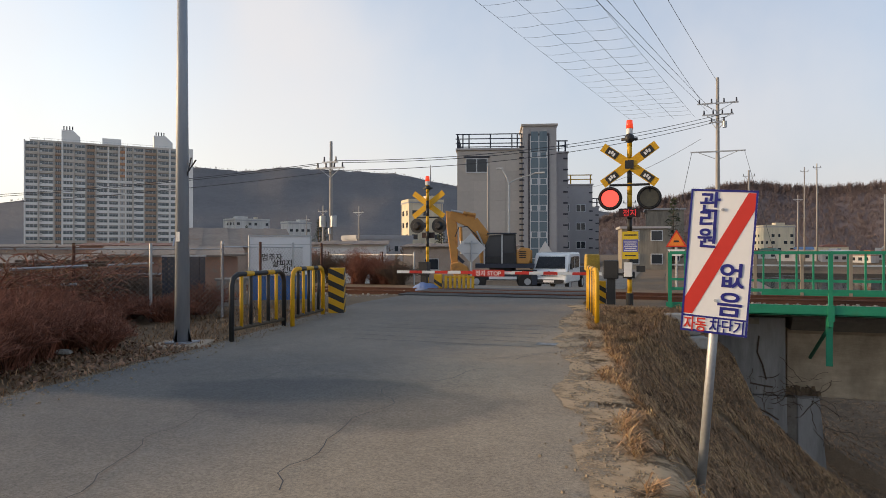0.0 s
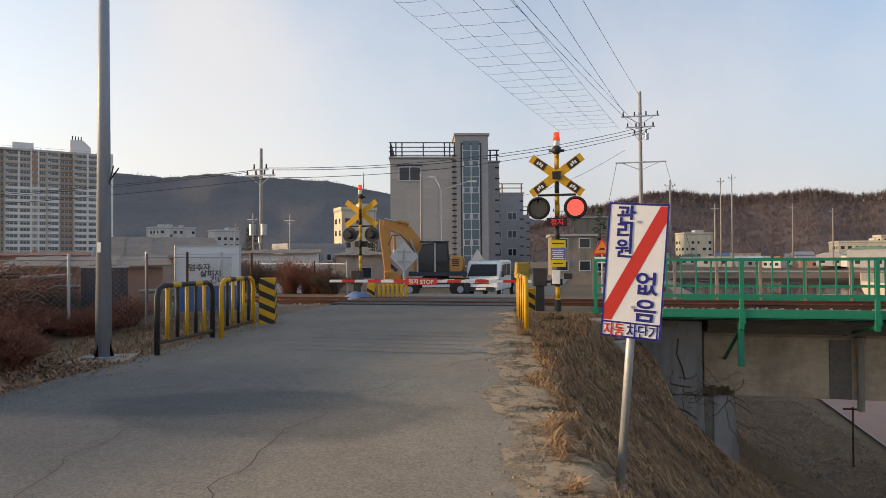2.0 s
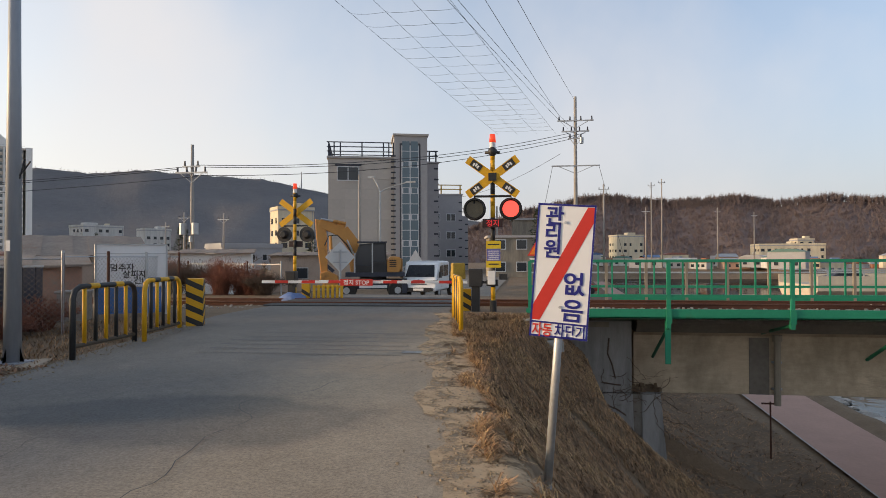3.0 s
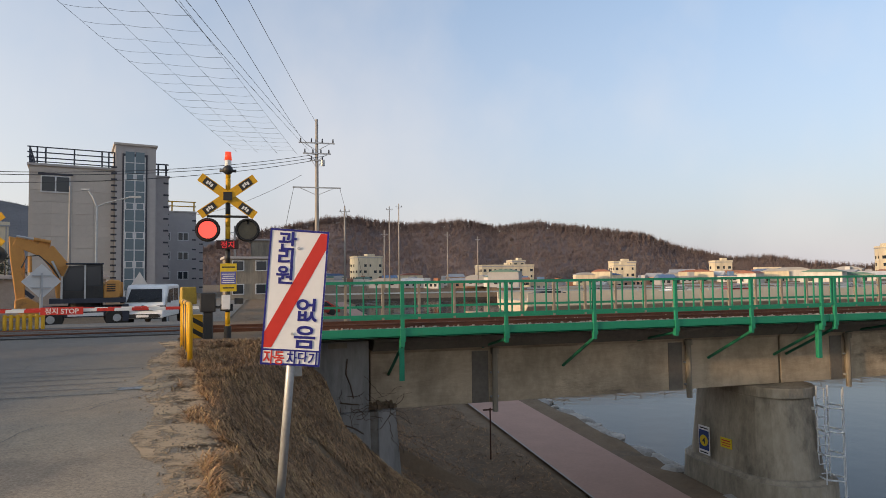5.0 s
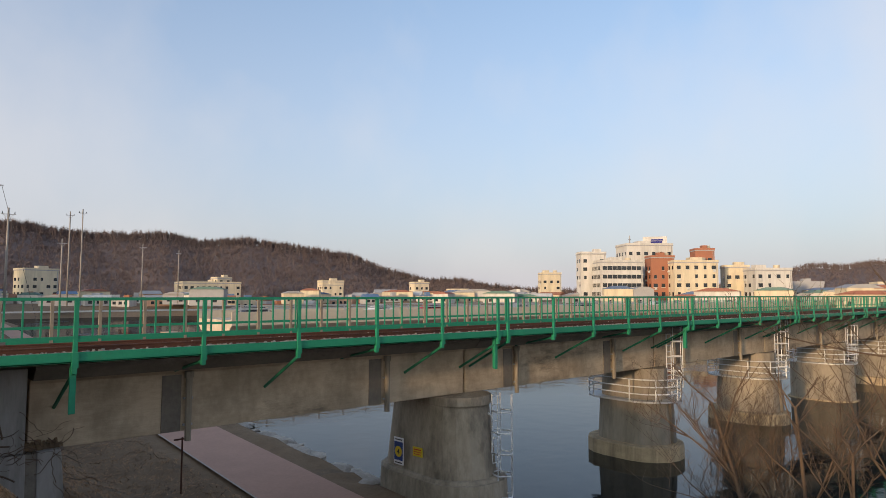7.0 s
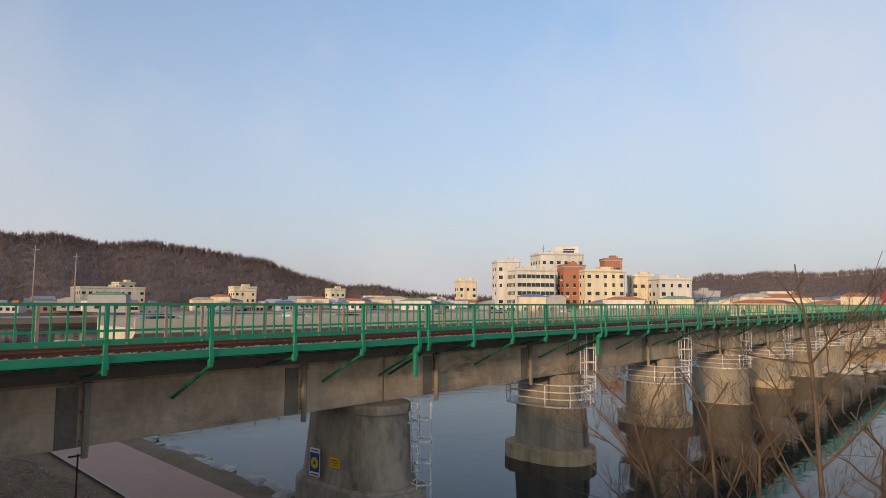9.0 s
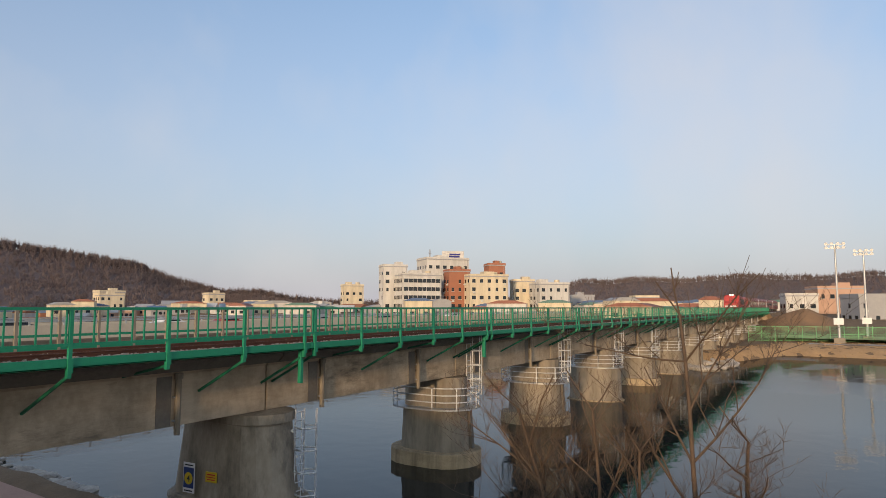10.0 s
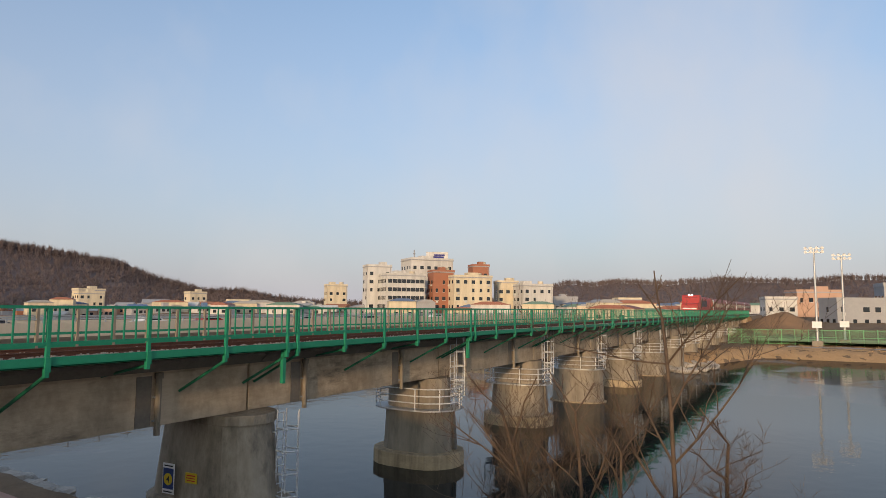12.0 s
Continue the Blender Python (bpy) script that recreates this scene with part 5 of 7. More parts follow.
# concrete blocks and a dark panel by the fence
grey_block = material("block_concrete", (0.34, 0.315, 0.29), (0.26, 0.235, 0.21), 2.5, 0.9, bump=0.3, bump_scale=20, c3=(0.16, 0.135, 0.115), stain_or_shade=0.56)
for x, y, w, d, h, rz in ((-11.36, 13.75, 0.8, 0.5, 0.86, 14), (-9.25, 14.15, 0.62, 0.5, 0.98, 20), (-12.9, 12.9, 1.0, 0.5, 0.7, 35)):
    cb = thing("concrete_block", "grey weathered concrete block by the fence", "concrete block", "blocks by the fence", pose(x, y, -0.16, 0, 0, rz))
    part("body", MB().box(0, 0, 0, w, d, h, 0, 0.97), grey_block, cb, bevel=0.02)
    part("cap", MB().box(0, 0, h, w + 0.06, d + 0.06, 0.06), grey_block, cb, bevel=0.015)
    if x < -11 and x > -12:
        scr = MB()
        rs = random.Random(3)
        for i in range(9):
            u, v = -0.3 + 0.07 * i, 0.36 + 0.22 * rs.random()
            scr.pipe([(u + 0.05 * math.cos(q * 1.1 + i), -d / 2 - 0.004 + 0.006 * (v / h), v + 0.08 * math.sin(q * 1.3)) for q in range(6)], 0.006, 3)
        part("scrawl", scr, black_paint, cb, "faded dark scrawl of paint")
dp = thing("steel_screen", "dark corrugated steel screen behind the fence", "screen", m=pose(-9.35, 12.55, -0.15, 0, 0, 20))
for i in range(8):
    part("corrugation", MB().box(-0.42 + 0.12 * i, 0.02 * (i % 2), 0, 0.118, 0.04, 1.58), dark_steel, dp)
part("top_angle", MB().box(0, 0.01, 1.58, 1.0, 0.08, 0.04), galv, dp)
single("retaining_wall", MB().box(-13.5, 11.2, -0.4, 9.5, 0.3, 0.95, 43), render_grey, "low stained concrete wall behind the brush", "wall", kind="structure")
junk, litter = MB(), MB()
jr = random.Random(17)
for i in range(900):
    u = jr.uniform(-7, 6)
    x, y, z = -11.1 - u * 0.09 + jr.gauss(0, 0.4), 11.3 + u * 0.33 + jr.gauss(0, 0.3), jr.uniform(0.1, 1.05)
    pts, a, e = [Vector((x, y, z))], jr.uniform(0, 6.28), jr.uniform(-0.3, 0.7)
    for k in range(6):
        a += jr.uniform(-0.6, 0.6)
        e += jr.uniform(-0.5, 0.35)
        q = pts[-1] + Vector((0.2 * math.cos(a), 0.2 * math.sin(a), 0.2 * math.sin(e)))
        q.z = min(q.z, 1.5)
        pts.append(q)
    junk.pipe(pts, jr.uniform(0.004, 0.011), 3)
    for k in range(9):
        q = jr.choice(pts) + Vector((jr.gauss(0, 0.07), jr.gauss(0, 0.07), jr.gauss(0, 0.07)))
        litter.add([q + Vector((jr.uniform(-0.05, 0.05), jr.uniform(-0.05, 0.05), jr.uniform(-0.05, 0.05))) for _ in range(3)], [(0, 1, 2)])
single("dead_vines", junk, red_twig, "tangle of dead brown vines over the wall", "vines", kind="stuff")
single("withered_leaves", litter, dead_leaf, "withered brown leaves caught in the vines", "leaves", kind="stuff")
# planks, pipes and frames that lie among the vines
for i in range(16):
    u = jr.uniform(-6.5, 4.5)
    x, y = -11.4 - u * 0.09, 11.4 + u * 0.33
    pl = single("scrap_pole", MB().tube((-jr.uniform(0.6, 1.5), 0, 0), (jr.uniform(0.6, 1.5), 0, jr.uniform(-0.12, 0.12)), 0.03, n=6), (galv, rust, bark)[i % 3], ("grey steel pipe", "rusty steel pipe", "weathered wooden pole")[i % 3] + " lying in the overgrown yard", "scrap pole", "scrap in the yard")
    pl.matrix_basis = pose(x, y, 0.25 + 1.1 * jr.random(), 0, 0, 40 + jr.uniform(-14, 14))
for (x, y, w) in ((-16.5, 10.6, 2.6), (-12.4, 14.2, 1.8)):
    single("tarpaulin", MB().box(x, y, 1.1, w, 0.9, 0.05, 40, 0.95).box(x + 0.2, y, 1.14, w * 0.6, 0.5, 0.07, 30, 0.8), render_grey, "dusty grey sheet thrown over the shed roof", "tarpaulin", "sheets in the yard", bevel=0.02)
for i, (x, y, h) in enumerate([(-11.5, 23.6, 1.3), (-12.6, 24.2, 1.5), (-10.2, 23.2, 1.2), (-13.8, 25, 1.6), (-9.0, 23.3, 1.0), (-15.2, 26.2, 1.5), (-11.0, 13.0, 0.8), (-9.0, 11.6, 0.5), (-10.0, 11.4, 0.6), (-12.5, 10.6, 1.2), (-13.6, 9.6, 1.3), (-11.4, 10.0, 1.1), (-8.4, 22.9, 0.9), (-9.6, 23.6, 1.3), (-10.8, 24.4, 1.5), (-12.2, 23.4, 1.2), (-13.2, 24.4, 1.6), (-8.9, 12.6, 0.7), (-10.4, 12.0, 0.9), (-9.7, 10.6, 0.7)]):
    shrub(x, y, h, 0.9, 40 + i, red_twig if i % 3 else bark)


# ---- poles and wires ----
pole_grey = material("pole_concrete", (0.34, 0.31, 0.28), (0.27, 0.25, 0.23), 2, 0.8, stretch=(1, 1, 0.2))


def utility_pole(x, y, z, top, label, arms, r=0.17, extras=()):
    p = thing("utility_pole", label, "utility pole", "utility poles", pose(x, y, z))
    part("pole", MB().tube((0, 0, 0), (0, 0, top - z), r, r * 0.6, 12), pole_grey, p, smooth=True)
    for zz, half, ins in arms:
        a = part("crossarm", MB().box(0, -0.14, zz - z, half * 2, 0.1, 0.1), galv, p)
        for i in range(ins):
            u = -half + 0.15 + (2 * half - 0.3) * i / max(1, ins - 1)
            part("insulator", MB().tube((u, -0.14, zz - z + 0.1), (u, -0.14, zz - z + 0.42), 0.07, 0.05, 8), dark_steel, a)
        part("strut", MB().tube((-half * 0.7, -0.14, zz - z), (0, -0.1, zz - z - 0.6), 0.025, n=5).tube((half * 0.7, -0.14, zz - z), (0, -0.1, zz - z - 0.6), 0.025, n=5), galv, p)
    for k, u, zz, rr, hh in extras:
        part(k, MB().tube((u, -0.2, zz - z), (u, -0.2, zz - z + hh), rr, n=12), galv, p)
    return p


utility_pole(5.25, 55.45, -0.7, 15.2, "tall concrete utility pole with crossarms and insulators", [(13.1, 1.5, 4), (12.2, 1.15, 4), (11.6, 0.6, 2), (9.3, 2.0, 0)], 0.2, [("transformer", 0.5, 11.2, 0.16, 0.5)])
utility_pole(-20.6, 40.1, -0.6, 9.1, "concrete utility pole with transformers and crossarm", [(7.2, 1.1, 4), (7.6, 0.6, 2)], 0.16, [("transformer", -0.55, 3.2, 0.22, 0.75), ("transformer", 0.3, 3.2, 0.22, 0.75), ("cabinet", 0, 2.7, 0.12, 0.4)])
utility_pole(-14.25, 58.6, -0.8, 9.4, "plain thin concrete pole before the building", [], 0.14)
for x, y, top in ((33, 170, 21), (36, 172, 22), (28, 150, 13), (52, 180, 15), (68, 200, 15), (14, 110, 14), (-3, 92, 9), (-52, 95, 9), (-44, 92, 8.5), (-70, 120, 9)):
    utility_pole(x, y, -1, top, "distant thin pole with short crossarm", [(top - 1, 0.9, 2)], 0.2)

sl = thing("street_lamp", "slender grey street lamp with a long curved arm", "street lamp", m=pose(-12.4, 59.1, -0.8))
part("pole", MB().tube((0, 0, 0), (0, 0, 8.6), 0.1, 0.07, 10), galv, sl)
part("arm", MB().pipe([(0, 0, 8.6), (-0.3, 0, 9.4), (-0.7, 0, 10.0)], 0.06, 6).pipe([(0, 0, 8.6), (0.6, 0, 8.9), (2.6, 0, 9.5)], 0.06, 6), galv, sl)
part("lantern", MB().box(-0.85, 0, 9.95, 0.6, 0.25, 0.15).box(2.9, 0, 9.42, 0.9, 0.28, 0.14), galv, sl)


def cable(a, b, sag, r=0.012, n=14, name="cable", label="thin black overhead cable"):
    a, b = Vector(a), Vector(b)
    pts = [a.lerp(b, i / n) - Vector((0, 0, sag * 4 * (i / n) * (1 - i / n))) for i in range(n + 1)]
    mb = MB().pipe(pts, r, 4)
    single(name, mb, wire, label, "cable", "overhead cables")
    return pts


# lines that run over the road, and the protective net hung under them
ends = [((4.0, 55.4, 13.5), (-6.25, -14, 10.0)), ((5.2, 55.4, 14.9), (-6.0, -14, 10.0)), ((4.6, 55.4, 12.5), (-10.0, -14, 11.0)), ((4.9, 55.4, 12.6), (-9.7, -14, 11.1))]
for a, b in ends:
    cable(a, b, 0.4, 0.013, 26)
net = [cable((-1.2 + 1.6 * i, 55.4, 12.15), (-13.6 + 1.37 * i, -14, 12.2), 0.15, 0.009, 44, "net_line", "thin line of the net under the power cables") for i in range(4)]
for i in range(1, 43):
    mb = MB()
    pts = []
    for k in range(3):
        for s in range(4):
            p = net[k][i].lerp(net[k + 1][i], s / 4)
            pts.append(p - Vector((0, 0, 0.06 * (s / 4) * (1 - s / 4) * 4)))
    pts.append(net[3][i])
    mb.pipe(pts, 0.007, 3)
    single("net_rung", mb, wire, "slack cross wire of the net", "cable", "cross wires of the net")
for dz, du in ((0, 0.9), (0.15, 0.3), (-0.5, -0.4)):
    cable((-20.6 + du, 40, 7.6 + dz), (5.2 + du, 55.3, 12.1 + dz), 0.9, 0.02, 20)
    cable((-20.6 - du, 40, 7.5 + dz), (-62, 34, 5.4 + dz), 0.5, 0.02, 14)
cable((4, 55.4, 10.4), (-7.5, 83, 9.5), 0.6, 0.018)
for s in (-1.9, 1.9):
    cable((5.25 + s, 55.3, 9.4), (5.25 + s * 2.1, 52.0, -0.6), 0.0, 0.02, 2, "guy_wire", "taut stay wire of the pole")


# ---- van ----
van_white = material("van_white", (0.75, 0.75, 0.74), (0.69, 0.69, 0.68), 2, 0.3)
cab_glass = material("dark_cab_glass", (0.012, 0.013, 0.015), (0.02, 0.02, 0.022), 3, 0.25)
chrome = material("chrome", (0.6, 0.6, 0.62), None, 3, 0.2, 0.9)
van = thing("van", "white double-cab pickup van waiting at the barrier", "van", m=pose(-4.36, 33.0, road_z(34) + 0.0, 0, 0, -5) @ Matrix.Diagonal((1.07, 1, 1, 1)))
# side outline, front towards -y
cab = [(-0.05, 0.42), (-0.1, 0.62), (-0.02, 0.98), (0.1, 1.08), (0.62, 1.82), (0.8, 1.93), (2.9, 1.95), (3.1, 1.9), (3.12, 0.42)]
part("cab", MB().slab(cab, 0, -0.85, 0.85), van_white, van, bevel=0.07)
part("windscreen", MB().add([(-0.72, 0.112, 1.14), (0.72, 0.112, 1.14), (0.64, 0.535, 1.745), (-0.64, 0.535, 1.745)], [(0, 1, 2, 3)]), cab_glass, van, "dark windscreen")
for sx in (-0.857, 0.857):
    part("side_window", MB().slab([(0.55, 1.15), (0.85, 1.7), (1.65, 1.75), (1.65, 1.15)], 0, sx - 0.004, sx + 0.004), cab_glass, van)
    part("side_window", MB().slab([(1.8, 1.15), (1.8, 1.75), (2.8, 1.75), (2.8, 1.15)], 0, sx - 0.004, sx + 0.004), cab_glass, van)
    part("headlight", MB().slab([(-0.11, 0.82), (-0.11, 0.98), (0.2, 1.02), (0.2, 0.9)], 0, sx - 0.3 if sx > 0 else sx - 0.01, sx + 0.01 if sx > 0 else sx + 0.3), chrome, van, "clear headlight")
    part("mirror", MB().box(sx * 1.13, 0.35, 1.1, 0.12, 0.12, 0.28), black_paint, van)
    for yy in (0.75, 3.9):
        wh = part("wheel", MB().tube((sx * 0.96, yy, 0.33), (sx * 0.76, yy, 0.33), 0.33, n=20), rubber, van)
        part("rim", MB().tube((sx * 0.965, yy, 0.33), (sx * 0.95, yy, 0.33), 0.2, n=16), galv, wh)
part("grille", MB().box(0, -0.1, 0.86, 0.7, 0.03, 0.05).box(0, -0.112, 0.76, 0.8, 0.03, 0.04), dark_steel, van)
part("badge", MB().tube((0, -0.1, 0.95), (0, -0.125, 0.95), 0.07, n=12), chrome, van)
part("wiper", MB().tube((-0.5, 0.09, 1.15), (0.0, 0.22, 1.33), 0.012, n=5).tube((0.1, 0.09, 1.15), (0.55, 0.22, 1.33), 0.012, n=5), black_paint, van)
part("roof_seam", MB().box(0, 1.9, 1.945, 1.3, 1.9, 0.02), van_white, van)
part("bumper", MB().box(0, -0.08, 0.4, 1.66, 0.16, 0.24), van_white, van, bevel=0.05)
part("intake", MB().slab([(-0.72, 0.46), (-0.6, 0.42), (0.6, 0.42), (0.72, 0.46), (0.62, 0.6), (-0.62, 0.6)], 1, -0.175, -0.16), black_paint, van)
for sx in (-0.68, 0.68):
    part("fog_lamp", MB().tube((sx, -0.155, 0.53), (sx, -0.17, 0.53), 0.06, n=10), chrome, van)
part("number_plate", MB().box(0, -0.19, 0.45, 0.5, 0.02, 0.11), white_paint, van)
part("load_bed", MB().box(0, 4.15, 0.65, 1.72, 2.0, 0.5), dark_steel, van)
part("chassis", MB().box(0, 2.4, 0.35, 1.2, 4.4, 0.25), black_paint, van)

# ---- excavator ----
exc_orange = material("excavator_orange", (0.56, 0.27, 0.07), (0.45, 0.21, 0.06), 2, 0.5, c3=(0.2, 0.11, 0.05), stain_or_shade=0.57)
exc = thing("excavator", "orange wheeled excavator with raised boom and dark cab", "excavator", m=pose(-7.0, 33.5, road_z(34) - 0.03, 0, 0, 14))
part("chassis", MB().box(0.1, 0, 0.55, 3.6, 1.4, 0.5), dark_steel, exc, bevel=0.04)
part("turntable", MB().tube((0.1, 0, 1.05), (0.1, 0, 1.2), 0.7, n=20), black_paint, exc)
part("deck", MB().box(0.2, 0, 1.2, 3.0, 2.2, 0.22), dark_steel, exc)
cabp = part("cab", MB().slab([(-0.85, 1.4), (-0.85, 2.2), (-0.6, 2.85), (0.75, 2.95), (0.8, 1.4)], 1, -1.1, -0.1), black_paint, exc, "dark operator cab", bevel=0.04)
part("cab_window", MB().slab([(-0.78, 1.75), (-0.75, 2.2), (-0.54, 2.75), (0.0, 2.8), (0.0, 1.75)], 1, -1.112, -1.102), window_glass, cabp)
part("cab_window", MB().slab([(0.12, 1.95), (0.12, 2.8), (0.66, 2.84), (0.7, 1.95)], 1, -1.112, -1.102), window_glass, cabp)
part("counterweight", MB().slab([(0.75, 1.4), (0.75, 1.95), (1.05, 2.25), (1.5, 2.2), (1.52, 1.6), (1.4, 1.35)], 1, -1.05, 1.05), exc_orange, exc, bevel=0.08)
part("engine_cover", MB().box(0.9, 0.5, 1.42, 1.5, 1.1, 0.7), exc_orange, exc, bevel=0.05)


def beam(a, b, w0, w1, y0, y1):
    ax, az = a
    bx_, bz_ = b
    d = math.hypot(bx_ - ax, bz_ - az)
    nx, nz = -(bz_ - az) / d, (bx_ - ax) / d
    return MB().slab([(ax - nx * w0, az - nz * w0), (bx_ - nx * w1, bz_ - nz * w1), (bx_ + nx * w1, bz_ + nz * w1), (ax + nx * w0, az + nz * w0)], 1, y0, y1)


part("boom", beam((-0.8, 1.3), (-0.9, 2.85), 0.26, 0.36, -0.05, 0.38), exc_orange, exc, bevel=0.04)
part("boom", beam((-0.87, 2.75), (-1.5, 3.62), 0.36, 0.34, -0.047, 0.377), exc_orange, exc, bevel=0.04)
part("boom", beam((-1.42, 3.55), (-2.7, 3.98), 0.34, 0.2, -0.044, 0.374), exc_orange, exc, bevel=0.04)
part("dipper", MB().slab([(-2.9, 4.2), (-2.45, 4.1), (-2.3, 3.4), (-2.25, 1.35), (-2.6, 1.35), (-2.85, 3.3)], 1, -0.03, 0.35), exc_orange, exc, bevel=0.04)
part("linkage", beam((-2.45, 1.9), (-1.95, 1.45), 0.08, 0.08, 0.02, 0.3), dark_steel, exc)
part("bucket", MB().slab([(-2.62, 1.4), (-2.2, 1.5), (-1.75, 1.25), (-1.6, 0.9), (-1.75, 0.62), (-2.3, 0.6), (-2.62, 1.0)], 1, -0.35, 0.65), exc_orange, exc, bevel=0.05)
for k in range(4):
    part("bucket_tooth", MB().box(-1.66, -0.25 + 0.27 * k, 0.42, 0.1, 0.1, 0.24, 0, 0.6), dark_steel, exc)
for a, b in (((-0.55, 1.6), (-1.25, 3.1)), ((-1.3, 3.95), (-2.6, 4.2)), ((-2.1, 3.3), (-2.05, 1.9))):
    part("cylinder", MB().tube((a[0], -0.12, a[1]), ((a[0] + b[0]) / 2, -0.12, (a[1] + b[1]) / 2), 0.085, n=10), exc_orange, exc)
    part("piston_rod", MB().tube(((a[0] + b[0]) / 2, -0.12, (a[1] + b[1]) / 2), (b[0], -0.12, b[1]), 0.05, n=10), galv, exc)
part("hose", MB().pipe([(-0.7, -0.1, 1.9), (-1.3, -0.14, 2.9), (-1.75, -0.14, 3.35), (-2.2, -0.14, 3.3), (-2.4, -0.14, 2.8)], 0.03, 6), black_paint, exc)
part("cab_post", MB().box(-0.84, -1.08, 1.4, 0.08, 0.08, 1.0).box(0.06, -1.115, 1.4, 0.07, 0.05, 1.5), galv, cabp)
part("roof_plate", MB().box(0.05, -0.6, 2.93, 1.5, 1.05, 0.06), dark_steel, cabp)
part("louvre", MB().box(1.1, -1.062, 1.7, 0.35, 0.03, 0.05).box(1.1, -1.062, 1.8, 0.35, 0.03, 0.05).box(1.1, -1.062, 1.9, 0.35, 0.03, 0.05).box(1.1, -1.062, 2.0, 0.35, 0.03, 0.05), black_paint, exc)
part("outrigger", MB().box(1.7, -1.0, 0.35, 0.25, 0.25, 0.75).box(1.7, 0, 0.6, 0.3, 2.2, 0.2), dark_steel, exc)
for xx in (-1.25, 1.35):
    for yy in (-1.05, -0.68, 0.45, 0.85):
        wh = part("wheel", MB().tube((xx, yy, 0.5), (xx, yy + 0.3, 0.5), 0.5, n=22), rubber, exc, bevel=0.04)
        part("rim", MB().tube((xx, yy - 0.01, 0.5), (xx, yy + 0.05, 0.5), 0.17, n=16), galv, wh)
part("step_rail", MB().box(0.1, -1.12, 0.62, 1.4, 0.06, 0.14), white_paint, exc)

# ---- cracks, patches and worn lines on the road ----
def patch(name, pts, mat, label, category, lift=0.021):
    z = [road_z(y) + lift for _, y in pts]
    mb = MB()
    mb.add([(x, y, zz) for (x, y), zz in zip(pts, z)], [tuple(range(len(pts)))])
    return single(name, mb, mat, label, category, kind="structure")


def wobble(cx, cy, rx, ry, seed, n=40):
    return [(cx + rx * math.cos(2 * math.pi * i / n) * (1 + 0.35 * noise.noise((math.cos(6.28 * i / n) * 1.3, math.sin(6.28 * i / n) * 1.3, seed))), cy + ry * math.sin(2 * math.pi * i / n) * (1 + 0.35 * noise.noise((math.cos(6.28 * i / n) * 1.3, math.sin(6.28 * i / n) * 1.3, seed + 9)))) for i in range(n)]


patch("worn_marking", [(-0.95, 10.75), (-0.15, 10.75), (-0.15, 10.95), (-0.95, 10.95)], road_paint, "worn pale bar of a stop line", "road marking")
for yy in (10.55, 10.95, 11.35, 11.75, 12.15, 12.6):
    patch("road_groove", [(-4.3, yy), (-0.9, yy), (-0.9, yy + 0.02), (-4.3, yy + 0.02)], asphalt_new, "thin dark groove cut across the road", "road groove")


def crack(pts, w):
    mb = MB()
    for (x0, y0), (x1, y1) in zip(pts, pts[1:]):
        d = math.hypot(x1 - x0, y1 - y0)
        nx, ny = -(y1 - y0) / d * w, (x1 - x0) / d * w
        mb.add([(x0 - nx, y0 - ny, road_z(y0) + 0.023), (x1 - nx, y1 - ny, road_z(y1) + 0.023), (x1 + nx, y1 + ny, road_z(y1) + 0.023), (x0 + nx, y0 + ny, road_z(y0) + 0.023)], [(0, 1, 2, 3)])
    single("road_crack", mb, tar, "irregular dark crack in the asphalt", "crack", "cracks in the road", kind="structure")


for sx0, sy0, hd, n, sd in ((-2.6, 3.6, 1.9, 26, 1), (-1.4, 4.2, 1.5, 30, 2), (-3.0, 9.0, 0.6, 18, 3), (-1.0, 9.5, 1.7, 20, 4), (-4.5, 7.2, 0.3, 16, 5), (-2.8, 12.8, 1.2, 14, 6)):
    rnd = random.Random(sd)
    pts, a = [(sx0, sy0)], hd
    for i in range(n):
        a += rnd.uniform(-0.55, 0.55) + (hd - a) * 0.25
        pts.append((pts[-1][0] + 0.17 * math.cos(a), pts[-1][1] + 0.17 * math.sin(a)))
    crack(pts, 0.0045)
strip("road_dust", lambda y: road_right(y) - 0.28 + edge_wob(y, 4.4) * 2.5, lambda y: road_right(y) + 0.5 + edge_wob(y, 8.2), axis([(0, 16, 0.25)]), 0.0, dust, "dusty sandy road edge", "road edge", 8, lambda x, y: max(land(x, y) + 0.028, road_z(y) + 0.02 if x < road_right(y) + 0.1 else -9))
crumbs = MB()
for i in range(3200):
    y = random.uniform(3.2, 14)
    x = random.choice((road_right(y) + random.gauss(0.08, 0.2), road_left(y) + random.gauss(0.0, 0.25)))
    s = random.uniform(0.006, 0.025)
    crumbs.box(x, y, max(land(x, y), road_z(y) if road_left(y) < x < road_right(y) else -9) + 0.02, s, s, s * 0.7, random.uniform(0, 90), 0.7)
single("gravel", crumbs, grit, "loose grit along the road edges", "gravel", kind="stuff")
for yy in (18.05, 18.45, 19.1, 19.5, 19.95, 20.3, 20.95, 21.35):
    part("crossing_panel", MB().box(-3.5, yy, road_z(19) + 0.0, 5.6, 0.34, 0.045), tar, track, "dark rubber crossing panel")

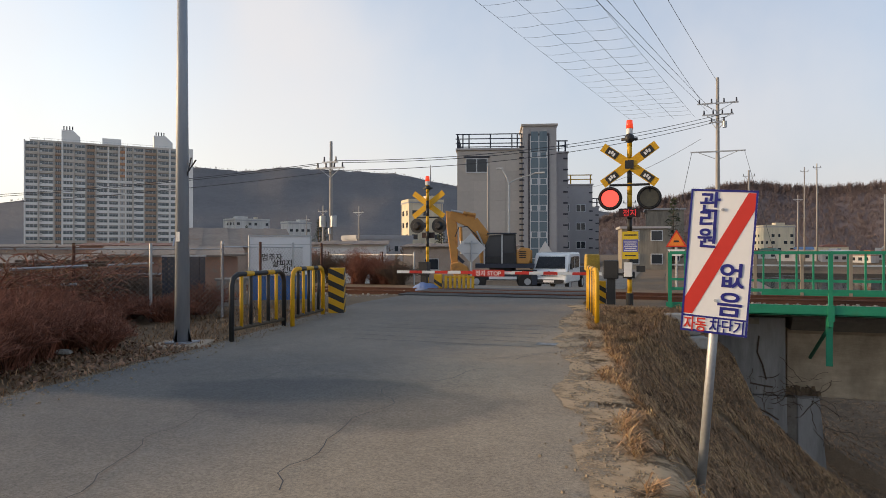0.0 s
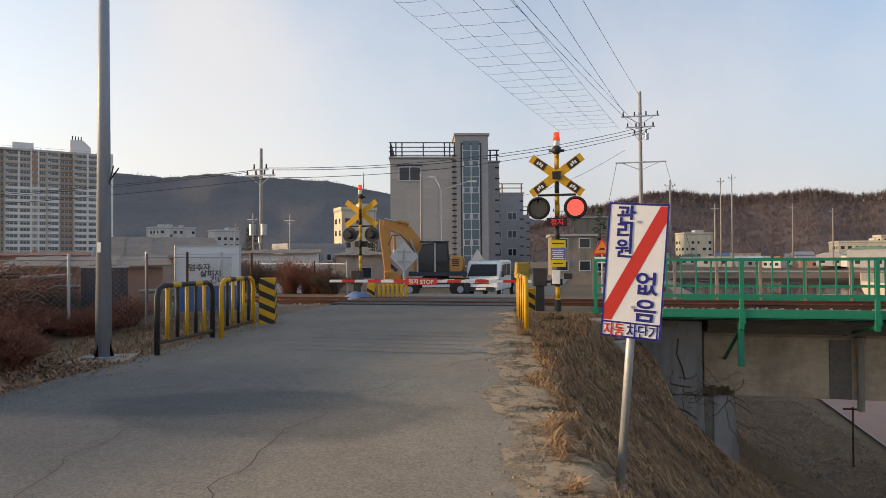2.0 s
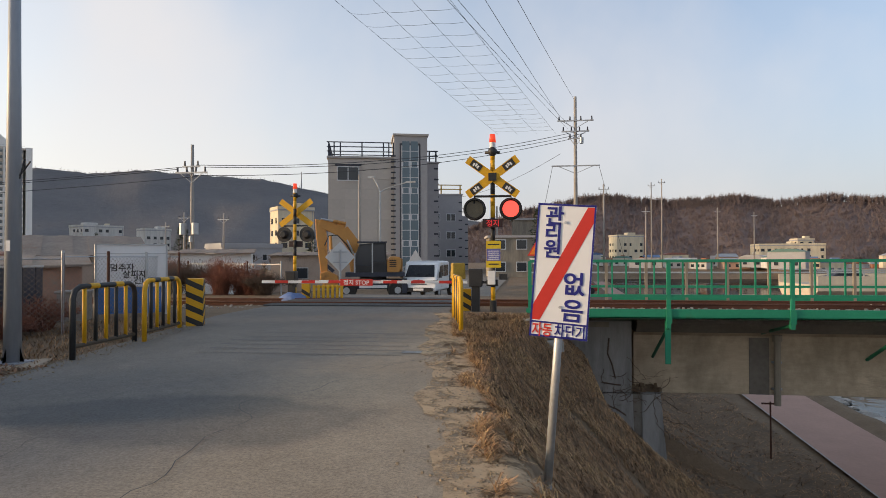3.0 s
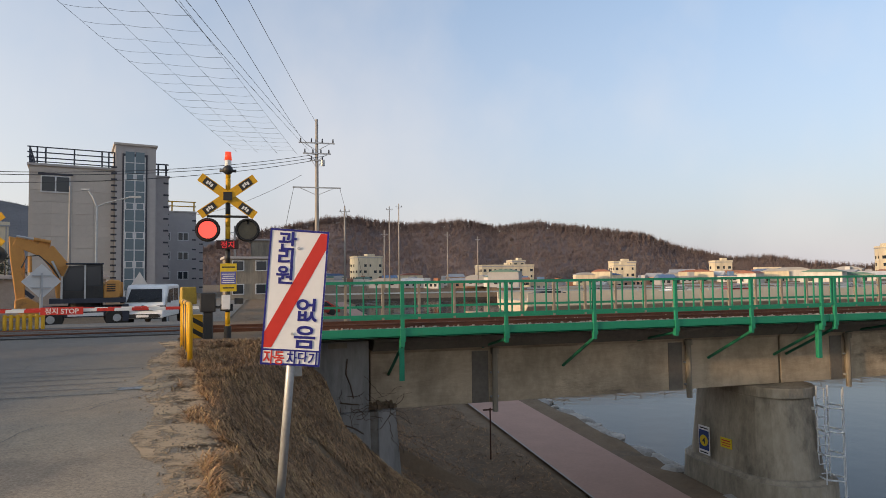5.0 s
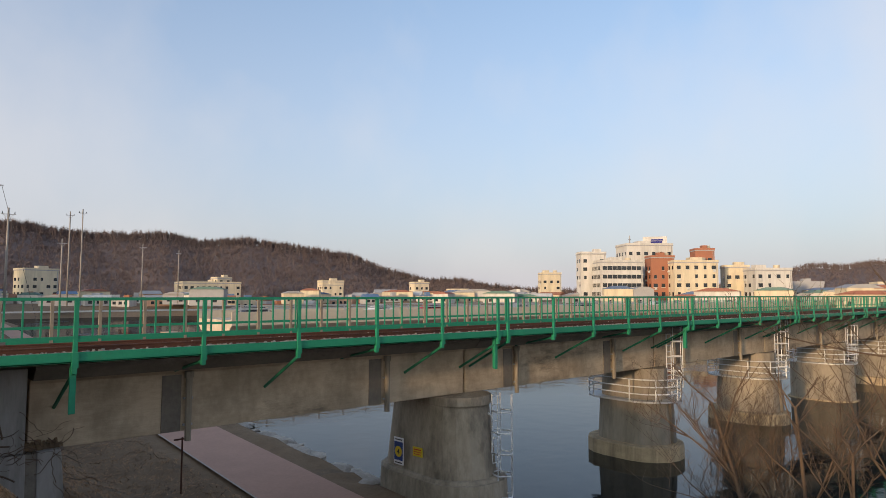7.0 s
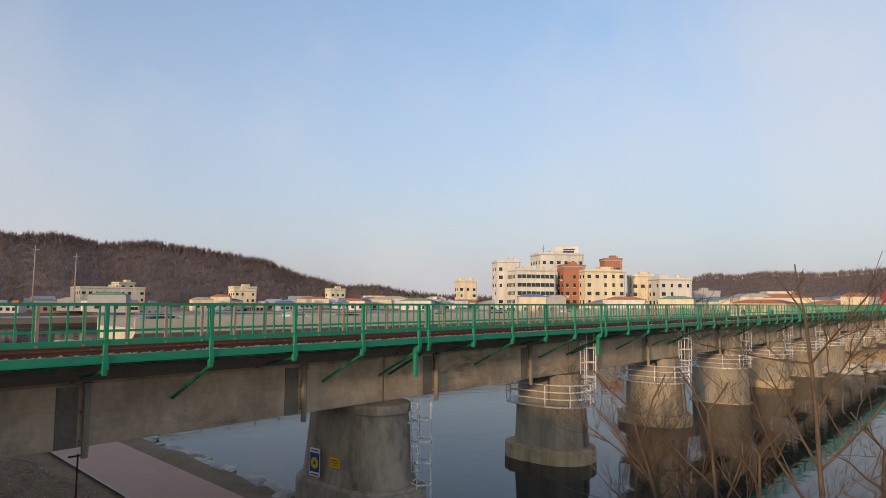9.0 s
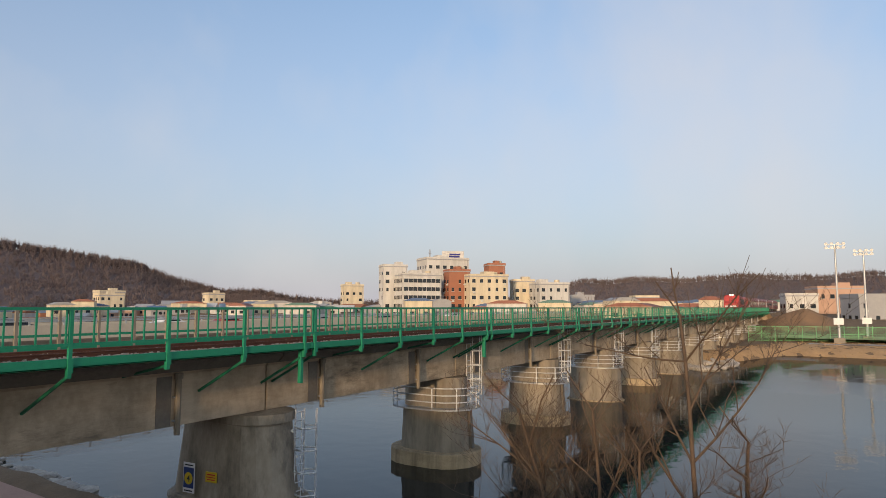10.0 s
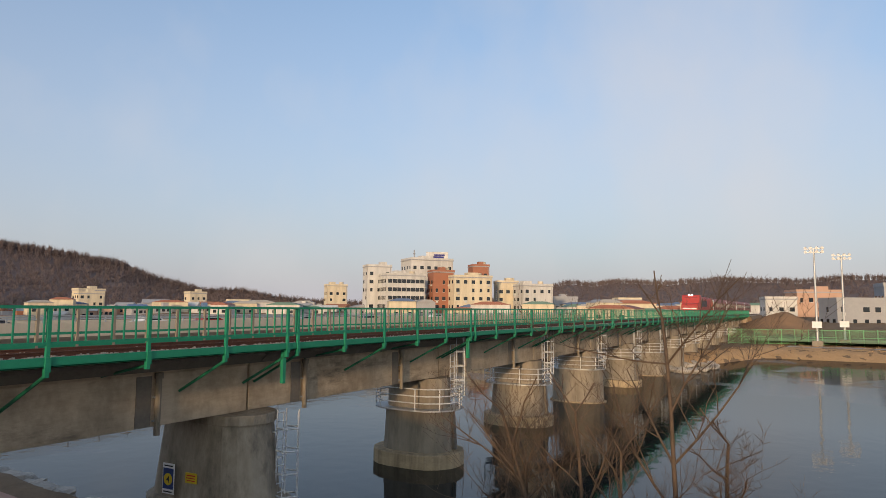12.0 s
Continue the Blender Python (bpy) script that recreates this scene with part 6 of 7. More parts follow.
# ---- five-storey building beyond the crossing ----
clad = material("stone_cladding", (0.47, 0.42, 0.375), (0.41, 0.37, 0.33), 1.5, 0.75, bump=0.1, random_tint=0.06)
clad_dark = material("dark_cladding", (0.42, 0.395, 0.385), (0.36, 0.34, 0.335), 1.5, 0.75, random_tint=0.05)
clad_side = material("side_cladding", (0.38, 0.365, 0.37), (0.33, 0.315, 0.32), 1.5, 0.75)
trim_dark = material("dark_trim", (0.05, 0.05, 0.065), None, 2, 0.6)
frame_white = material("window_frame_white", (0.62, 0.63, 0.64), None, 3, 0.5)
yellow_rail = material("yellow_rail", (0.5, 0.3, 0.05), None, 3, 0.6)
stair_glass = glass("stair_glass", (0.10, 0.15, 0.18), 0.15)
flats = thing("apartment_house", "five-storey grey apartment house with glazed stair tower", "building", m=pose(-24.3, 80.8, -1.2, 0, 0, 14.5))
part("wall", MB().box(4.3, 5.5, 0, 8.5, 10.6, 15.9), clad, flats)
rows, cols = 12, 4
pw, ph = 8.3 / cols, 15.6 / rows
pan = MB().box(0, 0, 0.012, pw - 0.03, 0.07, ph - 0.03).mesh("cladding_panel", clad)
for i in range(cols):
    for j in range(rows):
        ob = part("cladding_panel", pan, clad, flats)
        ob.location = (0.15 + pw * (i + 0.5), 0.18, 0.15 + ph * j)
part("parapet", MB().box(4.3, 5.5, 15.9, 8.9, 11.0, 0.25), clad_dark, flats)
win = part("window", MB().box(2.6, 0.1, 12.9, 2.9, 0.12, 1.95), frame_white, flats)
for u in (1.9, 3.3):
    part("pane", MB().box(u, 0.03, 13.05, 1.25, 0.03, 1.65), window_glass, win)
part("lintel", MB().box(2.6, 0.06, 14.9, 3.4, 0.2, 0.2), trim_dark, flats)
rail_ = part("roof_rail", MB().box(4.3, 0.3, 16.75, 8.9, 0.1, 0.12).box(4.3, 0.3, 17.35, 8.9, 0.1, 0.12).box(4.3, 0.3, 17.95, 8.9, 0.1, 0.12).box(4.3, 10.6, 17.95, 8.9, 0.1, 0.12), dark_steel, flats, "dark steel roof railing")
for u in (0.1, 0.8, 1.6, 4.4, 7.2, 7.9, 8.5):
    part("rail_post", MB().box(u, 0.3, 16.1, 0.16, 0.16, 1.95), dark_steel, rail_)
for w in (2.5, 5, 7.5, 10.4):
    part("rail_post", MB().box(0.1, w, 16.1, 0.16, 0.16, 1.95), dark_steel, rail_)
part("side_rail", MB().box(0.1, 5.4, 17.95, 0.1, 10, 0.12).box(0.1, 5.4, 17.3, 0.1, 10, 0.12), dark_steel, rail_)
tower = part("stair_tower", MB().box(10.75, 3.0, 0, 4.35, 6.4, 18.9), clad_dark, flats, "dark grey stair tower")
part("coping", MB().box(10.75, 3.0, 18.9, 4.7, 6.8, 0.25), clad, tower)
part("window_surround", MB().box(10.65, -0.25, 0.8, 2.7, 0.12, 17.1), trim_dark, flats)
gw = part("stair_window", MB().box(10.65, -0.33, 0.9, 2.3, 0.08, 16.7), frame_white, flats, "tall glazed stair window with white frame")
zz, j = 1.0, 0
while zz < 17.3:
    h = 0.75 if j % 3 == 0 else 1.35
    for u in (10.1, 11.2):
        part("pane", MB().box(u, -0.38, zz, 0.95 if h > 1 else 0.7, 0.03, h - 0.1), stair_glass, gw)
    zz += h
    j += 1
for j in range(22):
    part("vent_slot", MB().box(8.45, -0.02 - 0.19, 1.0 + 0.72 * j, 0.62, 0.1, 0.2), trim_dark, flats)
part("plinth", MB().box(6.3, 0.0, 0, 13.2, 0.4, 1.9), trim_dark, flats)
for (u, w, sx, sy, h) in ((13.6, 8.5, 2.4, 10, 15.9), (14.7, 18, 2.6, 10, 13.2), (17.5, 28, 7.0, 12, 13.4), (20.0, 40, 8.0, 12, 10.5)):
    wg = part("wing", MB().box(u, w, 0, sx, sy, h), clad_side, flats, "stepped grey rear wing")
    for j in range(int(h / 0.75)):
        if j % 2:
            part("vent_slot", MB().box(u + sx / 2 - 0.3, w - sy / 2 - 0.03, 0.8 + 0.75 * j, 0.6, 0.1, 0.22), trim_dark, wg)
        else:
            part("vent_slot", MB().box(u + sx / 2 + 0.02, w - sy / 2 + 1.5, 0.8 + 0.75 * j, 0.1, 1.6, 0.22), trim_dark, wg)
    part("coping", MB().box(u, w, h, sx + 0.3, sy + 0.3, 0.2), clad_dark, wg)
    col = yellow_rail if h < 13.45 and h > 13.3 else dark_steel
    part("roof_rail", MB().box(u, w - sy / 2 + 0.2, h + 1.6, sx, 0.15, 0.15).box(u, w - sy / 2 + 0.2, h + 0.9, sx, 0.15, 0.15).box(u - sx / 2 + 0.3, w - sy / 2 + 0.2, h, 0.2, 0.2, 1.7).box(u + sx / 2 - 0.3, w - sy / 2 + 0.2, h, 0.2, 0.2, 1.7).box(u, w - sy / 2 + 0.2, h, 0.2, 0.2, 1.7), col, wg)
    for zz in (3, 6, 9):
        if h > 10.6 and sx > 5 or h < 11:
            for uu in (-1.0, 1.6):
                wn_ = part("window", MB().box(u + uu, w - sy / 2 - 0.02, zz, 1.6, 0.1, 1.3), frame_white, wg)
                part("pane", MB().box(u + uu - 0.37, w - sy / 2 - 0.06, zz + 0.12, 0.6, 0.05, 1.06).box(u + uu + 0.37, w - sy / 2 - 0.06, zz + 0.12, 0.6, 0.05, 1.06), window_glass, wn_)
# small houses right of it
for (x, y, w, d, h, rz) in ((-1, 78, 5, 5, 5.2, 8), (1.5, 100, 5, 6, 8.5, 3)):
    hs = thing("house", "pale rendered low house with flat roof", "house", "houses beyond the crossing", pose(x, y, -1.2, 0, 0, rz))
    part("wall", MB().box(0, 0, 0, w, d, h), concrete_pale, hs)
    part("roof", MB().box(0, 0, h, w + 0.5, d + 0.5, 0.25), clad_dark, hs)
    for u in (-w / 4, w / 4):
        for zz in (1.2, 3.8):
            if zz + 1.4 < h:
                wn_ = part("window", MB().box(u, -d / 2 - 0.02, zz, 1.3, 0.1, 1.2), frame_white, hs)
                part("pane", MB().box(u, -d / 2 - 0.06, zz + 0.1, 1.1, 0.05, 1.0), window_glass, wn_)

# ---- high-rise block ----
far_unit = material("unit_white", (0.62, 0.62, 0.6), None, 3, 0.6)
hr_grey = material("tower_paint", (0.58, 0.52, 0.45), (0.5, 0.45, 0.39), 0.3, 0.8)
hr_white = material("tower_white", (0.82, 0.8, 0.76), (0.76, 0.74, 0.7), 0.3, 0.8)
hr_orange = material("tower_orange", (0.55, 0.3, 0.17), (0.48, 0.27, 0.16), 0.3, 0.8)
hr_brown = material("tower_brown", (0.48, 0.34, 0.25), (0.4, 0.29, 0.215), 0.3, 0.8)
hr = thing("apartment_tower", "long pale high-rise apartment block with orange bands", "building", m=pose(-237.8, 231.4, -3.5, 0, 0, 46.3))
FL, FH = 19, 2.8
HR_W, HR_H = 68.9, 19 * 2.8
balcony_glass = glass("balcony_glass", (0.13, 0.15, 0.155), 0.2)
# bays from one end to the other: share of the width where they begin and end, and how far they stand back
BAYS = [(0.0, 0.075, 0.0, "room"), (0.075, 0.16, 0.0, "balcony"), (0.16, 0.205, 1.2, "stair"), (0.205, 0.27, 0.3, "room"), (0.27, 0.34, 0.9, "balcony"), (0.34, 0.395, 2.6, "stair"),
        (0.395, 0.47, 2.2, "balcony"), (0.47, 0.535, 2.2, "room"), (0.535, 0.575, 1.7, "accent"), (0.575, 0.62, 1.6, "room"), (0.62, 0.69, 1.2, "balcony"), (0.69, 0.77, 2.0, "stair"), (0.77, 0.85, 0.6, "balcony"), (0.85, 0.955, 0.0, "room")]


def floor_paint(f, kind):
    if kind == "stair":
        return hr_brown
    if kind == "accent":
        return hr_white if 4 <= f < 14 else hr_orange
    return hr_white if 4 <= f < 14 else hr_grey if kind == "balcony" or f % 3 else hr_orange if f < 3 else hr_grey


for u0, u1, back, kind in BAYS:
    x0_, x1_ = HR_W * (u0 - 0.5), HR_W * (u1 - 0.5)
    cx_, w_ = (x0_ + x1_) / 2, x1_ - x0_
    part("wing", MB().box(cx_, back + 7.6, 0, w_ - 0.01, 13, HR_H), hr_brown if kind == "stair" else hr_grey, hr)
    part("pier_strip", MB().box(x0_ + 0.25, back + 0.75, 0, 0.5, 1.4, HR_H + 0.4), hr_white if kind in ("room", "accent") else hr_grey, hr)
    sp_me, shared = {}, MB()
    glass_w = w_ - (0.9 if kind != "accent" else 2.0)
    shared.box(0, 0, 0, glass_w, 0.12, 1.35)
    pane_me = shared.mesh("pane", balcony_glass)
    mull = MB()
    for k in range(4):
        mull.box(-glass_w / 2 + glass_w * k / 3, 0, 0, 0.12, 0.16, 1.35)
    mull.box(0, 0, 0.9, glass_w, 0.14, 0.08)
    mull_me = mull.mesh("mullion", frame_white)
    unit_me = MB().box(0, 0, 0, 0.95, 0.5, 0.75).mesh("air_conditioner", far_unit)
    for f in range(FL):
        m_ = floor_paint(f, kind)
        if m_ not in sp_me:
            sp_me[m_] = MB().box(0, 0, 0, w_ - 0.5, 0.5 if kind == "balcony" else 0.3, 1.2).mesh("spandrel", m_)
        ob = part("spandrel", sp_me[m_], m_, hr)
        ob.location = (cx_ + 0.25, back + 0.85, f * FH)
        ob = part("pane", pane_me, balcony_glass, hr)
        ob.location = (cx_ + 0.25, back + 1.03, f * FH + 1.25)
        ob = part("mullion", mull_me, frame_white, hr)
        ob.location = (cx_ + 0.25, back + 1.0, f * FH + 1.25)
        if kind == "balcony":
            ob = part("air_conditioner", unit_me, far_unit, hr)
            ob.location = (x0_ + 1.1, back + 0.5, f * FH + 0.9)
part("end_wall", MB().box(HR_W * 0.4775 + 0.6, 7.5, 0, 2.4, 14.5, HR_H + 1.0), hr_white, hr, "white windowless end wall")
part("end_base", MB().box(HR_W * 0.4775 + 0.62, 7.48, 0, 2.44, 14.6, 8.5), hr_orange, hr, "pinkish base of the end wall")
bars_ = MB()
for k in range(4):
    bars_.box(HR_W * 0.4775 + 1.82, 3.2 + 2.6 * k, HR_H - 4.0, 0.06, 1.7, 1.5).box(HR_W * 0.4775 + 1.82, 3.8 + 2.4 * k, HR_H - 7.6, 0.06, 1.5, 1.5)
part("lettering_bars", bars_, trim_dark, hr)
for u, h, w, slant in ((-0.245, 6.4, 7.2, True), (-0.005, 3.8, 7.8, False), (0.315, 6.8, 8.2, True)):
    x_ = HR_W * u
    top_ = [(x_ - w / 2, HR_H), (x_ + w / 2, HR_H), (x_ + w / 2, HR_H + (h * 0.55 if slant else h)), (x_ + w * 0.12, HR_H + h), (x_ - w / 2, HR_H + h)]
    rh = part("roof_house", MB().slab(top_, 1, 3.5, 10), hr_white, hr)
    if slant:
        for k in range(4):
            part("chimney", MB().box(x_ - w * 0.38 + 1.15 * k, 5, HR_H + h, 0.45, 0.45, 1.9), trim_dark, rh)
part("parapet", MB().box(0, 8, HR_H, HR_W - 4, 12, 0.9), hr_grey, hr)
mast_ = MB()
for k in range(24):
    mast_.box(-HR_W / 2 + 2 + HR_W * 0.92 * k / 23, 2.6, HR_H + 0.9, 0.12, 0.12, 0.9)
mast_.box(0, 2.6, HR_H + 1.75, HR_W * 0.93, 0.1, 0.1)
part("roof_rail", mast_, frame_white, hr)

# ---- far buildings ----
cream = material("cream_paint", (0.66, 0.57, 0.42), (0.57, 0.49, 0.36), 0.3, 0.8)
streaks(cream, 0.82, 1.05, 0.5)
far_white = material("far_white", (0.6, 0.58, 0.55), (0.53, 0.51, 0.48), 0.3, 0.8)
far_grey = material("far_grey", (0.36, 0.36, 0.37), (0.3, 0.3, 0.31), 0.3, 0.8)
far_brick = material("far_brick", (0.36, 0.15, 0.09), (0.3, 0.13, 0.085), 0.5, 0.85)
streaks(far_white, 0.8, 1.05, 0.5)
far_peach = material("far_peach", (0.5, 0.33, 0.25), (0.45, 0.28, 0.2), 0.5, 0.85)
STYLE = dict(cream=(cream, "cream rendered"), white=(far_white, "white rendered"), band=(far_white, "white office"), brick=(far_brick, "red brick"), brick2=(far_peach, "peach-coloured"), grey=(far_grey, "grey flat-roofed"))
LOTS = [
    (50.4, 326.9, 13.8, 11.9, "cream"), (123.8, 323.1, 27.6, 7.0, "cream"), (129.1, 319.0, 7.6, 9.4, "cream"), (176.6, 291.8, 10.5, 6.4, "cream"), (255.4, 211.1, 10.0, 11.8, "cream"),
    (181.9, 301.2, 11.8, 8.2, "cream"), (217.9, 270.0, 8.4, 7.5, "cream"), (223.4, 245.5, 9.7, 3.7, "cream"), (203.8, 148.1, 9.5, 16.8, "white"), (205.1, 137.6, 15.3, 13.2, "band"),
    (225.9, 139.1, 18.0, 20.4, "white"), (215.4, 126.2, 8.4, 14.9, "brick"), (219.1, 116.1, 15.2, 12.8, "cream"), (228.2, 116.4, 6.7, 17.6, "brick"), (239.9, 109.9, 8.5, 11.6, "cream"),
    (238.7, 97.7, 12.8, 10.1, "white"), (284.3, 101.4, 11.0, 6.1, "grey"), (253.6, 64.8, 8.9, 5.0, "cream"), (236.3, 11.8, 9.3, 5.0, "white"), (246.5, 1.9, 14.0, 7.4, "brick2"),
    (201.3, -7.8, 14.0, 4.0, "grey"), (210.6, -20.5, 14.0, 8.1, "grey"), (-191.8, 268.5, 18.0, 15.9, "white"), (-168, 275, 12.0, 14.5, "white"), (-65.6, 146.1, 14.6, 4.2, "grey"), (-58.8, 159.8, 9.3, 13.8, "cream"),
]


def far_house(x, y, w, top, style, seed):
    rnd = random.Random(seed)
    mat_, word = STYLE[style]
    z0 = -3.0
    h = top - z0
    rz = math.degrees(math.atan2(y, x)) - 90 + rnd.uniform(12, 28)
    b = thing("building", f"distant {word} building of {max(1, round(h / 3.2))} storeys", "building", "far town", pose(x, y, z0, 0, 0, rz))
    d = max(7, w * 0.7)
    part("wall", MB().box(0, 0, 0, w, d, h), mat_, b)
    part("roof", MB().box(0, 0, h, w + 0.4, d + 0.4, 0.35), far_grey, b)
    if h > 8:
        part("roof_house", MB().box(rnd.uniform(-w / 4, w / 4), 0, h, w * 0.28, d * 0.4, 2.2), mat_, b)
    floors = max(1, int(h / 3.1))
    part("parapet", MB().box(0, -d / 2, h + 0.35, w + 0.4, 0.2, 0.7).box(-w / 2, 0, h + 0.35, 0.2, d + 0.4, 0.7), mat_, b)
    if h > 12:
        part("water_tank", MB().tube((w * 0.3, d * 0.1, h + 0.35), (w * 0.3, d * 0.1, h + 2.2), 1.1, n=10), cream, b, "pale round water tank on the roof")
        part("drainpipe", MB().box(w / 2 - 0.5, -d / 2 - 0.08, 0, 0.18, 0.14, h), far_grey, b)
    face = MB().box(0, 0, 0, 1.0, 0.12, 1.3).mesh("window", window_glass)
    sill = MB().box(0, 0, 0, 1.15, 0.2, 0.14).mesh("window_sill", far_white)
    for f in range(floors):
        zz = f * 3.1 + 1.2
        if style == "band":
            for sx_, sy_, fx, fy in ((0, -d / 2 - 0.02, w * 0.94, 0.12), (-w / 2 - 0.02, 0, 0.12, d * 0.9)):
                part("window_band", MB().box(sx_, sy_, zz, fx, fy, 1.4), window_glass, b)
                n = max(3, int(max(fx, fy) / 1.6))
                mull = MB()
                for i in range(n + 1):
                    k = (i / n - 0.5)
                    mull.box(sx_ + fx * k if fx > 1 else sx_ - 0.06, sy_ + fy * k if fy > 1 else sy_ - 0.06, zz, 0.14, 0.14, 1.4)
                part("mullion", mull, far_white, b)
            part("ledge", MB().box(0, 0, zz + 1.4, w + 0.7, d + 0.7, 0.3), mat_, b)
            continue
        spots = []
        n = max(2, int(w / 2.6))
        for i in range(n):
            spots.append((-w / 2 + w * (i + 0.5) / n, -d / 2 - 0.02, 0))
        n = max(2, int(d / 2.8))
        for i in range(n):
            spots.append((-w / 2 - 0.02, -d / 2 + d * (i + 0.5) / n, 90))
        for u, v, rz_ in spots:
            if rnd.random() < 0.12:
                continue
            k = rnd.choice((0.9, 1.3, 1.5))
            ob = part("window", face, window_glass, b)
            ob.matrix_basis = pose(u, v, zz, 0, 0, rz_) @ Matrix.Diagonal((k, 1, 1, 1))
            ob = part("window_sill", sill, far_white, b)
            ob.matrix_basis = pose(u, v, zz - 0.16, 0, 0, rz_) @ Matrix.Diagonal((k, 1, 1, 1))
            if rnd.random() < 0.16:
                part("air_conditioner", MB().box(u - (0.3 if rz_ else 0), v - (0 if rz_ else 0.3), zz - 0.9, 0.7, 0.7, 0.6), far_unit, b)
    return b


for i, (x, y, w, top, style) in enumerate(LOTS):
    far_house(x, y, w, top, style, i)
rooft = thing("roof_billboard", "white billboard frame on a rooftop", "billboard", m=pose(229, 136, 20.3, 0, 0, -55))
part("panel", MB().box(0, 0, 0.6, 9, 0.4, 3.6), far_white, rooft)
part("print", MB().box(-0.5, -0.25, 1.6, 6.5, 0.1, 0.8).box(0.8, -0.25, 2.6, 4.5, 0.1, 0.6), sign_blue, rooft)
part("leg", MB().box(-3.5, 0, -0.5, 0.4, 0.4, 1.2).box(3.5, 0, -0.5, 0.4, 0.4, 1.2), far_grey, rooft)
ant_ = thing("roof_antenna", "thin antenna mast on a rooftop", "antenna", m=pose(220.3, 141.7, 20.3))
part("mast", MB().tube((0, 0, 0), (0, 0, 4.5), 0.25, n=6).tube((-0.9, 0, 3), (0.9, 0, 3), 0.15, n=5), far_grey, ant_)
# low roofs and houses of the town, strung along the far side
rnd_t = random.Random(12)
roof_mats = [material("roof_a", (0.1, 0.16, 0.3), None, 1, 0.7), material("roof_b", (0.3, 0.13, 0.1), None, 1, 0.7), far_grey, material("roof_c", (0.12, 0.22, 0.2), None, 1, 0.7)]
for i in range(95):
    az = radians(rnd_t.uniform(-88, -4))
    dist = rnd_t.uniform(175, 330)
    x, y = -math.sin(az) * dist, math.cos(az) * dist
    if x > 100 and y < 30 and x < 190 or (18 < x < 175 and y < 235):
        continue
    w, h, d = rnd_t.uniform(6, 16), rnd_t.uniform(3.0, 6.0), rnd_t.uniform(6, 9)
    m_ = rnd_t.choice((cream, far_white, far_white, far_grey, cream))
    b = thing("house", "small distant low-rise house with coloured roof", "house", "far town", pose(x, y, -2.4, 0, 0, math.degrees(math.atan2(y, x)) - 90 + rnd_t.uniform(-30, 30)))
    part("wall", MB().box(0, 0, 0, w, d, h), m_, b)
    part("roof", MB().slab([(-w / 2 - 0.3, h), (w / 2 + 0.3, h), (w * 0.2, h + 1.0), (-w * 0.2, h + 1.0)], 1, -d / 2 - 0.3, d / 2 + 0.3), rnd_t.choice(roof_mats), b)
    for u in (-w / 4, w / 4):
        part("window", MB().box(u, -d / 2 - 0.03, 1.2, 1.4, 0.12, 1.2), window_glass, b)

# ---- road bridge upstream ----
bridge_pale = material("bridge_pale", (0.56, 0.49, 0.39), (0.47, 0.41, 0.33), 0.4, 0.8)
rb = thing("road_bridge", "pale concrete road bridge upstream with parapet", "bridge")
part("deck", MB().slab([(70, -2.6), (78, -2.6), (79, -1.8), (79, -1.2), (69, -1.2), (69, -1.8)], 0, 30, 215), bridge_pale, rb)
for y in (69.1, 78.9):
    part("parapet", MB().box(122.5, y, -1.2, 185, 0.25, 0.9), bridge_pale, rb)
    part("hand_rail", MB().box(122.5, y, 0.2, 185, 0.1, 0.1), galv, rb)
for i in range(55):
    part("rail_post", MB().box(31 + 3.35 * i, 69.1, -0.35, 0.14, 0.14, 0.6), galv, rb)
for i in range(8):
    part("pier", MB().box(26 + 24 * i, 74, -8, 1.6, 7, 5.4), concrete, rb)
veh_mats = [white_paint, dark_steel, material("car_silver", (0.4, 0.41, 0.42), None, 3, 0.3, 0.4), material("car_red", (0.35, 0.04, 0.03), None, 3, 0.3)]


def parked_car(x, y, z, rz, mat_, label):
    c = thing("car", label, "car", "cars beyond the track", pose(x, y, z, 0, 0, rz))
    part("body", MB().slab([(-2.2, 0.3), (-2.2, 0.75), (-1.3, 0.9), (-0.6, 1.42), (0.9, 1.45), (1.7, 0.95), (2.2, 0.85), (2.2, 0.3)], 1, -0.88, 0.88), mat_, c, bevel=0.06)
    for yy in (-0.885, 0.885):
        part("side_glass", MB().slab([(-1.05, 0.92), (-0.5, 1.34), (0.8, 1.37), (1.35, 0.95)], 1, yy - 0.005, yy + 0.005), window_glass, c)
        for xx in (-1.4, 1.4):
            part("wheel", MB().tube((xx, yy * 1.01, 0.33), (xx, yy * 0.8, 0.33), 0.33, n=14), rubber, c)


for i, (x, y, rz) in enumerate([(8.5, 60, 20), (12.5, 64, 10), (10, 70, 15), (6, 66, 5)]):
    parked_car(x, y, land(x, y), rz, veh_mats[i % 4], "parked car on the far road")
for i, x in enumerate((34, 52, 61, 80, 97, 121)):
    parked_car(x, 72.5, -1.18, 0, veh_mats[(i * 3 + 1) % 4], "car on the road bridge")


